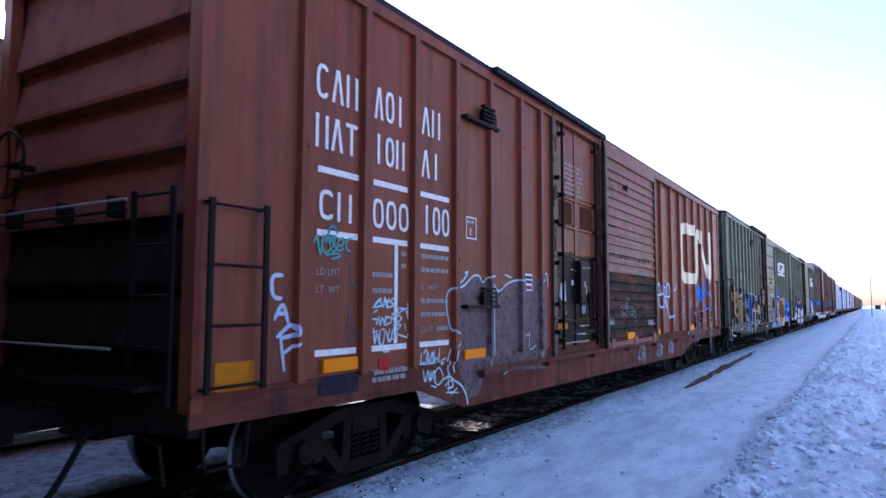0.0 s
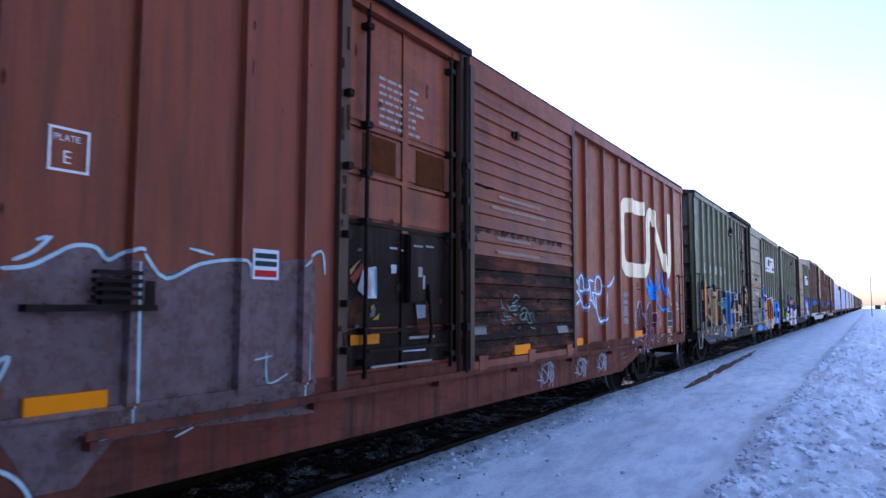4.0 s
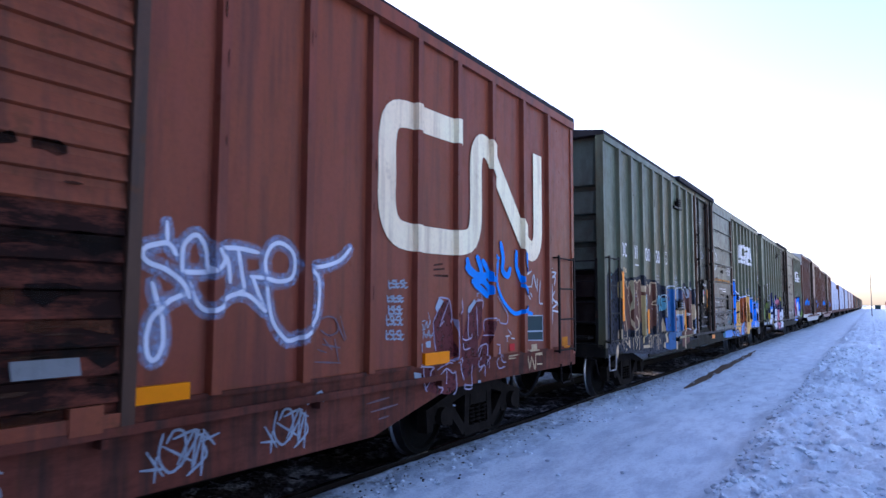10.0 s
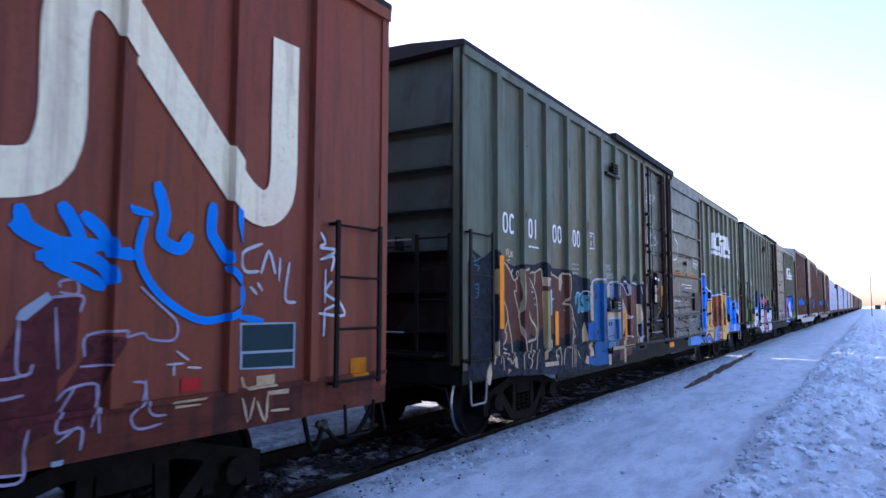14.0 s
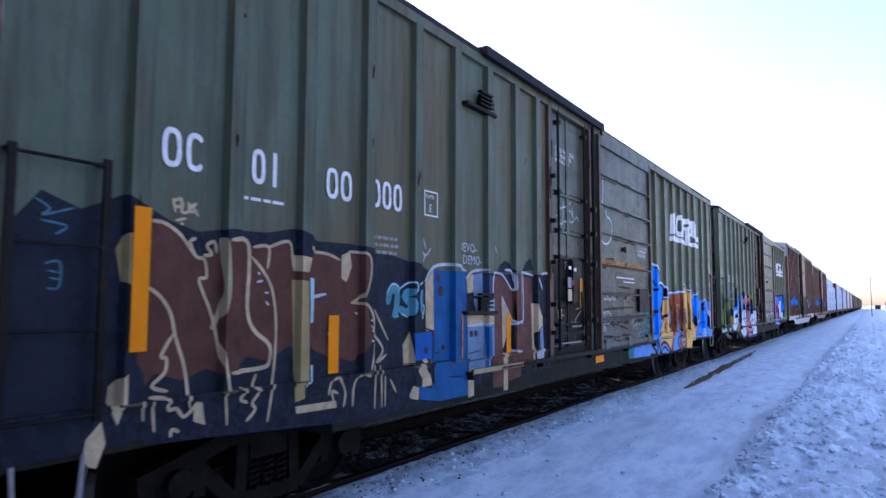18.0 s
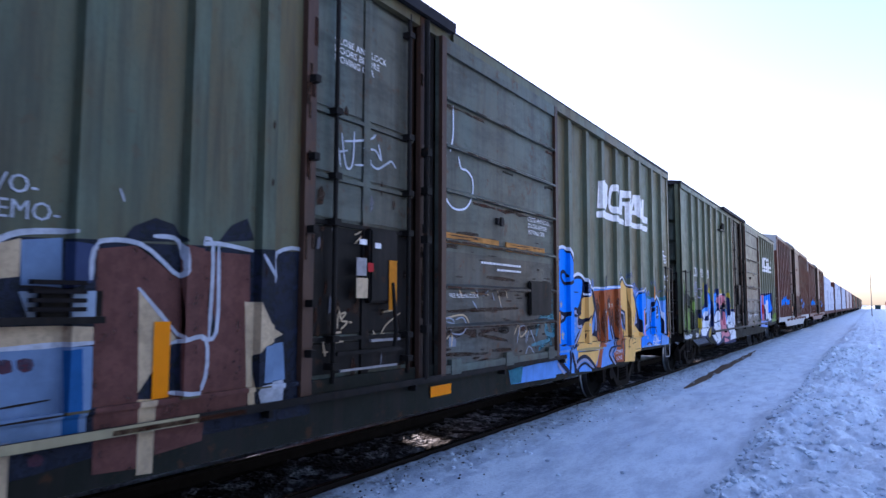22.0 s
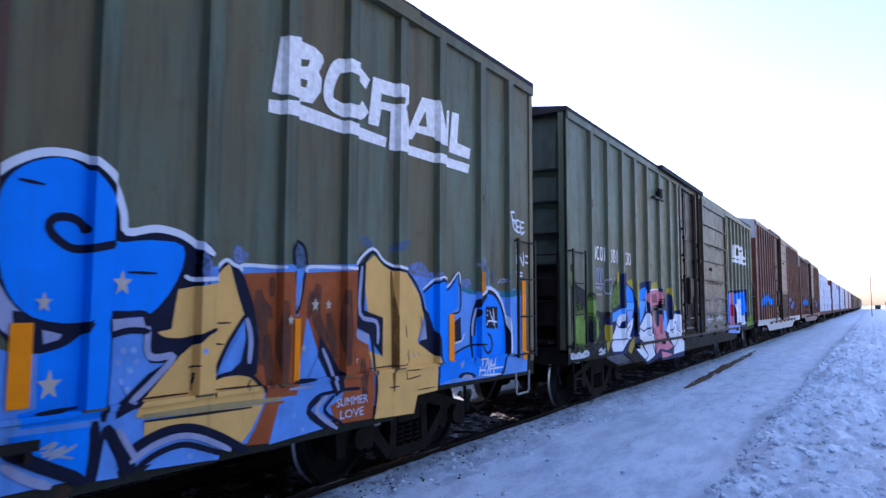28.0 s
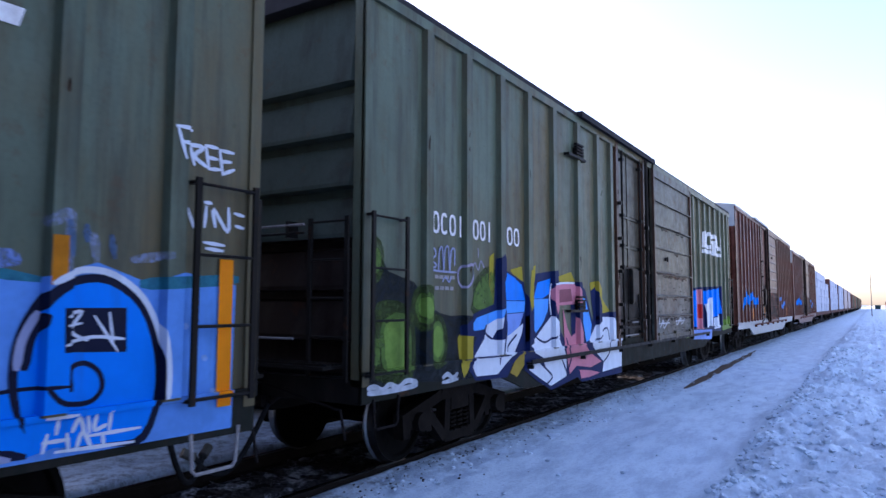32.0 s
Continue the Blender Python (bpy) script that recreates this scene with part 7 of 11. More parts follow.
for m, width, pts, layer in (
    (BONE, 0.026, [(0.94, 2.28), (1.04, 2.27), (1.16, 2.20), (1.28, 2.07), (1.35, 2.05), (1.37, 1.93), (1.31, 1.90), (1.42, 1.67), (1.49, 1.42), (1.55, 1.13), (1.57, 0.90)], 3),
    (BONE, 0.026, [(1.28, 2.07), (1.23, 2.16), (1.27, 2.19)], 3),
    (BONE, 0.026, [(1.35, 2.08), (1.41, 2.09), (1.37, 2.15), (1.43, 2.18), (1.45, 2.11)], 3),
    (BONE, 0.026, [(1.78, 2.09), (1.91, 1.97), (1.99, 1.83), (2.03, 1.58), (2.02, 1.30), (1.99, 1.08), (1.95, 0.87)], 3),
    (BONE, 0.026, [(1.79, 2.17), (1.94, 2.18), (1.93, 2.02)], 3),
    (BONE, 0.026, [(1.94, 2.18), (2.15, 2.24), (2.19, 2.11)], 3),
    (BONE, 0.026, [(2.36, 2.21), (2.39, 2.18), (2.60, 2.17), (2.75, 2.13)], 3),
    (BONE, 0.026, [(2.89, 2.21), (3.09, 2.19), (3.12, 2.02), (3.04, 1.82), (2.92, 1.76)], 3),
    (BONE, 0.026, [(2.92, 1.76), (3.07, 1.74), (3.16, 1.62), (3.18, 1.35), (3.14, 1.16)], 3),
    (BONE, 0.026, [(0.93, 1.85), (1.02, 1.79), (1.10, 1.68), (1.14, 1.53), (1.22, 1.31), (1.26, 1.06)], 3),
    (BONE, 0.026, [(1.12, 1.54), (1.04, 1.41), (1.08, 1.39), (1.07, 1.30), (0.98, 1.22), (1.09, 1.18)], 3),
    (BONE, 0.026, [(0.97, 1.15), (1.09, 1.13), (1.10, 1.06), (1.16, 1.06), (1.22, 1.00), (1.32, 1.08)], 3),
    (BONE, 0.026, [(0.98, 1.12), (1.00, 0.94)], 3),
    (BONE, 0.026, [(1.12, 0.89), (1.13, 0.93), (1.18, 0.91)], 3),
    (BONE, 0.026, [(1.84, 1.22), (1.81, 1.14), (1.87, 1.10), (1.80, 1.02), (1.83, 0.97), (1.75, 0.90)], 3),
    (BONE, 0.026, [(1.69, 1.14), (1.74, 1.11), (1.69, 1.06), (1.75, 1.03)], 3),
    (BONE, 0.026, [(2.63, 0.99), (2.67, 1.10), (2.76, 1.11), (2.84, 0.99), (2.82, 0.87)], 3),
    (BONE, 0.026, [(2.69, 0.93), (2.67, 1.01), (2.74, 0.99)], 3),
    (BONE, 0.026, [(2.94, 0.86), (2.96, 1.04), (3.06, 1.12), (3.19, 1.09)], 3),
    (BONE, 0.026, [(3.27, 1.18), (3.25, 0.80)], 3),
    (BONE, 0.026, [(3.35, 1.17), (3.36, 0.80)], 3),
    (BONE, 0.026, [(3.41, 1.07), (3.41, 0.80)], 3),
    (BONE, 0.026, [(3.49, 1.03), (3.58, 0.91)], 3),
    (BONE, 0.026, [(3.13, 1.55), (3.38, 1.34), (3.29, 1.21), (3.43, 1.27)], 3),
    (BONE, 0.026, [(3.23, 1.72), (3.46, 1.41)], 3),
    (BONE, 0.026, [(0.90, 1.33), (0.92, 1.02)], 3),
    (STRAWBONE, 0.045, [(1.49, 2.20), (1.51, 2.06), (1.52, 1.83), (1.49, 1.70), (1.43, 1.58)], 3),
    (BONE, 0.034, [(1.54, 2.20), (1.72, 2.21), (1.75, 2.02), (1.74, 1.72), (1.80, 1.56), (1.96, 1.44), (1.97, 1.33), (1.91, 1.27), (1.57, 1.26)], 3),
    (WHITE2, 0.032, [(2.41, 1.80), (2.58, 1.83)], 5),
    (WHITE2, 0.02, [(1.84, 1.98), (1.85, 1.97)], 5),
    (WHITE2, 0.02, [(1.83, 1.91), (1.88, 1.92)], 5),
    (WHITE2, 0.02, [(1.91, 1.83), (1.94, 1.83)], 5),
    (WHITE2, 0.02, [(1.92, 1.76), (1.95, 1.74)], 5),
    (WHITE2, 0.02, [(2.97, 1.67), (3.00, 1.66)], 5),
    (WHITE2, 0.02, [(3.12, 1.60), (3.15, 1.60)], 5),
    (WHITE2, 0.02, [(3.14, 1.51), (3.16, 1.50)], 5),
    (WHITE2, 0.02, [(3.14, 1.42), (3.16, 1.41)], 5),
    (WHITE2, 0.02, [(2.62, 1.50), (2.63, 1.49)], 5),
    (WHITE2, 0.02, [(2.63, 1.34), (2.65, 1.33)], 5),
    (DULLTEAL, 0.014, [(0.22, 2.33), (0.30, 2.28), (0.26, 2.24), (0.44, 2.30)], 2),
    (DULLTEAL, 0.014, [(0.26, 2.21), (0.40, 2.19), (0.34, 2.14)], 2),
    (DULLTEAL, 0.014, [(0.29, 1.97), (0.37, 1.98), (0.37, 1.84), (0.31, 1.83)], 2),
    (DULLTEAL, 0.014, [(0.31, 1.93), (0.37, 1.92)], 2),
    (DULLTEAL, 0.014, [(0.32, 1.89), (0.37, 1.88)], 2),
    (WHITE2, 0.034, [(4.09, 1.98), (4.25, 2.14), (4.60, 2.18), (4.91, 2.13)], 4),
    (WHITE2, 0.034, [(4.93, 2.05), (5.08, 2.13), (5.36, 2.16)], 4),
    (WHITE2, 0.034, [(4.96, 1.50), (5.51, 1.52)], 4),
    (GAPDARK, 0.014, [(3.79, 1.48), (4.22, 1.47), (4.24, 1.18)], 5),
    (GAPDARK, 0.014, [(4.97, 1.19), (5.28, 1.21)], 5),
    (GAPDARK, 0.014, [(4.97, 1.11), (5.41, 1.12)], 5),
    (GAPDARK, 0.014, [(5.10, 1.84), (5.32, 1.83)], 5),
    (GAPDARK, 0.014, [(3.73, 1.16), (4.04, 1.16)], 5),
    (GAPDARK, 0.014, [(4.27, 1.15), (4.55, 1.14)], 5),
    (GAPDARK, 0.014, [(4.55, 0.97), (4.81, 0.95)], 5),
    (GAPDARK, 0.014, [(4.27, 1.24), (4.36, 1.24)], 5),
    (WHITE2, 0.03, [(5.45, 1.89), (5.49, 2.10), (5.80, 2.12), (6.09, 1.93), (6.07, 2.16), (5.89, 2.18)], 5),
    (WHITE2, 0.03, [(5.80, 1.84), (6.11, 1.52)], 5),
    (WHITE2, 0.03, [(6.34, 1.52), (6.35, 2.15), (6.23, 2.17)], 5),
    (WHITE2, 0.03, [(6.05, 1.49), (6.31, 1.51), (6.29, 1.17), (6.03, 1.17)], 5),
    (WHITE2, 0.03, [(6.23, 2.15), (6.40, 2.17), (6.71, 2.14)], 5),
    (WHITE2, 0.03, [(6.40, 2.16), (6.40, 1.55), (6.25, 1.52)], 5),
    (WHITE2, 0.03, [(6.77, 2.11), (6.94, 1.92), (6.95, 2.14), (7.25, 2.15), (7.24, 1.64)], 5),
    (DULLTEAL2, 0.085, [(3.46, 1.77), (3.50, 1.88), (3.60, 1.87), (3.59, 1.70), (3.56, 1.64)], 2),
    (DULLTEAL2, 0.085, [(3.82, 1.87), (3.72, 1.83), (3.84, 1.74), (3.77, 1.66), (3.65, 1.70)], 2),
    (DULLTEAL2, 0.085, [(3.95, 1.87), (3.96, 1.69), (4.02, 1.63)], 2),
    (PALET, 0.016, [(3.44, 1.85), (3.52, 1.94), (3.62, 1.92), (3.63, 1.87)], 3),
    (PALET, 0.016, [(3.65, 1.90), (3.79, 1.96), (3.87, 1.95), (3.86, 1.87)], 3),
    (PALET, 0.016, [(3.90, 1.94), (3.98, 1.96), (4.01, 1.77), (4.07, 1.72), (4.03, 1.60), (3.94, 1.61)], 3),
    (PALET, 0.016, [(3.53, 1.63), (3.62, 1.63)], 3),
    (PALET, 0.016, [(3.64, 1.67), (3.77, 1.62)], 3),
):
    stroke(car_b, "graffiti", m, width, pts, layer)
words(car_b, "DEVO-", 4.74, 2.345, 0.15, WHITE2, 5, 0.95, "tag")
words(car_b, "DEMO-", 4.84, 2.205, 0.15, WHITE2, 5, 0.95, "tag")
block("graffiti", STRAWBONE, car_b, (HALF + 0.111, HALF + 0.114, 4.92, 6.2, 0.964, 1.018))
block("graffiti", RUSTSPOT, car_b, (HALF + 0.111, HALF + 0.115, 5.6, 6.6, 0.97, 1.0))
# marks on the doors and sill of the green car
stroke(car_b, "tag", WHITE2, 0.02, [(7.64, 3.07), (7.80, 3.12)], 40)
stroke(car_b, "tag", WHITE2, 0.02, [(7.68, 3.16), (7.72, 2.96)], 40)
stroke(car_b, "tag", WHITE2, 0.02, [(7.73, 3.26), (7.79, 2.98), (7.88, 3.01), (7.90, 3.31)], 40)
stroke(car_b, "tag", WHITE2, 0.02, [(7.77, 3.20), (7.91, 3.23), (8.13, 3.29), (8.21, 3.35)], 40)
stroke(car_b, "tag", WHITE2, 0.02, [(8.13, 3.29), (8.03, 3.19)], 40)
stroke(car_b, "tag", WHITE2, 0.02, [(7.92, 3.01), (8.14, 3.06), (8.09, 3.17), (8.21, 3.20), (8.30, 3.12), (8.26, 3.26)], 40)
stroke(car_b, "tag", WHITE2, 0.02, [(8.14, 3.06), (8.25, 3.03), (8.40, 3.11), (8.47, 3.14), (8.53, 3.09)], 40)
stroke(car_b, "tag", WHITE, 0.024, [(9.47, 3.94), (9.47, 3.62), (9.41, 3.42)], 20)
stroke(car_b, "tag", WHITE, 0.024, [(9.33, 3.35), (9.25, 3.13), (9.28, 2.94), (9.46, 2.80), (9.72, 2.82), (9.88, 2.97), (9.90, 3.17), (9.77, 3.26), (9.64, 3.27), (9.58, 3.38)], 20)
stroke(car_b, "tag", BONE, 0.017, [(7.68, 1.66), (7.67, 1.53)], 40)
stroke(car_b, "tag", BONE, 0.017, [(7.72, 1.66), (7.71, 1.54)], 40)
stroke(car_b, "tag", BONE, 0.017, [(7.76, 1.66), (7.82, 1.67), (7.76, 1.6), (7.84, 1.59), (7.76, 1.53)], 40)
stroke(car_b, "tag", BONE, 0.017, [(7.87, 1.59), (7.9, 1.58)], 40)
stroke(car_b, "tag", BONE, 0.017, [(7.53, 1.43), (7.58, 1.43)], 40)
stroke(car_b, "tag", BONE, 0.017, [(7.68, 1.42), (7.79, 1.42)], 40)
stroke(car_b, "tag", BONE, 0.017, [(7.53, 1.34), (7.59, 1.34)], 40)
stroke(car_b, "tag", BONE, 0.017, [(8.21, 1.5), (8.28, 1.4), (8.39, 1.54), (8.63, 1.66)], 40)
stroke(car_b, "tag", BONE, 0.017, [(7.93, 2.37), (8.02, 2.41)], 40)
stroke(car_b, "tag", BONE, 0.017, [(7.93, 2.29), (8.04, 2.38)], 40)
stroke(car_b, "tag", BONE, 0.017, [(8.21, 2.41), (8.31, 2.37)], 40)
stroke(car_b, "tag", BONE, 0.017, [(8.25, 2.36), (8.34, 2.3)], 40)
stroke(car_b, "tag", FOG, 0.016, [(8.06, 2.2), (8.07, 2.27), (8.14, 2.3), (8.19, 2.26), (8.19, 2.2)], 40)
stroke(car_b, "tag", FOG, 0.016, [(8.1, 2.2), (8.1, 2.24)], 40)
stroke(car_b, "tag", FOG, 0.016, [(8.15, 2.2), (8.15, 2.25)], 40)
stroke(car_b, "tag", FOG, 0.018, [(9.22, 1.52), (9.36, 1.6), (9.5, 1.56), (9.43, 1.45), (9.65, 1.42), (9.76, 1.5), (9.68, 1.6), (9.53, 1.58)], 20)
stroke(car_b, "tag", FOG, 0.018, [(9.36, 1.56), (9.8, 1.48)], 20)
stroke(car_b, "tag", FOG, 0.018, [(11.04, 1.26), (11.11, 1.44), (11.27, 1.46), (11.3, 1.25)], 20)
stroke(car_b, "tag", FOG, 0.018, [(11.33, 1.27), (11.41, 1.43), (11.56, 1.26)], 20)
stroke(car_b, "tag", FOG, 0.018, [(11.27, 1.08), (11.39, 1.2), (11.56, 1.09)], 20)
stroke(car_b, "tag", FOG, 0.018, [(9.95, 1.96), (10.05, 1.85)], 20)
stroke(car_b, "tag", FOG, 0.018, [(10.16, 1.85), (10.29, 1.92)], 20)
stroke(car_b, "tag", FOG, 0.018, [(10.38, 1.88), (10.42, 1.8)], 20)
stroke(car_b, "tag", FOG, 0.018, [(10.51, 1.93), (10.61, 1.7)], 20)
stroke(car_b, "tag", FOG, 0.018, [(9.91, 1.78), (10.03, 1.68)], 20)
stroke(car_b, "rust_streak", RUSTRUN, 0.05, [(9.26, 1.22), (10.04, 1.18)], 21)
stroke(car_b, "rust_streak", RUSTRUN, 0.05, [(10.38, 1.2), (10.86, 1.19)], 21)
stroke(car_b, "rust_streak", RUSTRUN, 0.05, [(10.04, 1.4), (10.76, 1.3)], 21)
stroke(car_b, "rust_streak", RUSTRUN, 0.05, [(10.24, 2.07), (10.96, 2.05)], 21)
stroke(car_b, "rust_streak", RUSTRUN, 0.05, [(9.19, 1.69), (9.2, 1.23)], 21)
stroke(car_b, "rust_streak", RUSTRUN, 0.05, [(11.28, 1.51), (11.99, 1.55)], 21)
stroke(car_b, "rust_streak", RUSTRUN, 0.05, [(9.36, 1.67), (11.06, 1.7)], 21)
stroke(car_b, "rust_streak", RUSTRUN, 0.05, [(9.3, 1.08), (10.38, 1.03)], 21)
stroke(car_b, "rust_streak", RUSTRUN, 0.05, [(10.75, 2.92), (11.39, 2.98)], 21)
stroke(car_b, "rust_streak", RUSTRUN, 0.05, [(9.55, 2.53), (10.02, 2.55)], 21)
fill(car_b, "graffiti", ASH, [(9.39, 1.4), (9.54, 1.39), (9.54, 1.29), (9.4, 1.29)], 20, 0)
fill(car_b, "graffiti", SKYBLUE, [(10.89, 0.92), (12.37, 0.96), (12.4, 0.7), (10.96, 0.74)], 0, 0)
fill(car_b, "graffiti", TEAL, [(10.89, 0.92), (11.31, 0.95), (11.25, 0.74), (10.96, 0.74)], 1, 0)
stroke(car_b, "graffiti", DULLTEAL, 0.06, [(11.76, 1.6), (12.15, 1.74), (11.91, 1.39), (12.25, 1.31)], 20)
stroke(car_b, "graffiti", DULLTEAL, 0.06, [(11.62, 1.34), (11.76, 1.54), (12.14, 1.53)], 20)
stroke(car_b, "graffiti", DULLTEAL, 0.06, [(11.99, 1.95), (12.15, 1.81)], 20)
stroke(car_b, "graffiti", DULLTEAL, 0.06, [(11.48, 1.21), (12.06, 1.25)], 20)
stroke(car_b, "graffiti", DULLTEAL, 0.06, [(12.07, 1.74), (12.25, 1.45)], 20)
stroke(car_b, "tag", BONE, 0.02, [(9.26, 1.59), (9.69, 1.63), (9.83, 1.52)], 20)
stroke(car_b, "tag", BONE, 0.02, [(9.35, 1.38), (9.45, 1.43), (9.45, 1.3)], 20)
stroke(car_b, "tag", BONE, 0.02, [(10.96, 1.37), (11.08, 1.49), (11.14, 1.33), (11.34, 1.41)], 20)
stroke(car_b, "tag", BONE, 0.02, [(10.49, 1.95), (10.6, 1.74)], 20)
stroke(car_b, "tag", BONE, 0.02, [(10.71, 1.95), (10.77, 1.83)], 20)
stroke(car_b, "tag", BONE, 0.02, [(9.59, 1.93), (9.68, 1.82)], 20)
stroke(car_b, "tag", BONE, 0.02, [(9.87, 1.88), (10.27, 1.86)], 20)
stroke(car_b, "tag", BONE, 0.022, [(7.66, 1.62), (7.71, 1.72), (7.76, 1.6)], 40)
stroke(car_b, "tag", BONE, 0.022, [(7.69, 1.5), (7.76, 1.5)], 40)
stroke(car_b, "tag", BONE, 0.022, [(7.53, 1.43), (7.56, 1.31)], 40)
stroke(car_b, "tag", BONE, 0.022, [(7.64, 1.42), (7.75, 1.42)], 40)
stroke(car_b, "tag", BONE, 0.022, [(8.23, 1.47), (8.29, 1.42), (8.38, 1.47)], 40)
stroke(car_b, "tag", BONE, 0.022, [(8.34, 1.67), (8.53, 1.69)], 40)
stroke(car_b, "graffiti", TEALMIST, 0.09, [(11.61, 1.45), (11.95, 1.62), (12.26, 1.3)], 20)
stroke(car_b, "graffiti", TEALMIST, 0.09, [(11.72, 1.15), (12.28, 1.36)], 20)
stroke(car_b, "graffiti", TEALMIST, 0.09, [(11.94, 1.86), (12.21, 1.49)], 20)
stroke(car_b, "graffiti", TEALMIST, 0.09, [(11.83, 1.62), (12.12, 1.18)], 20)
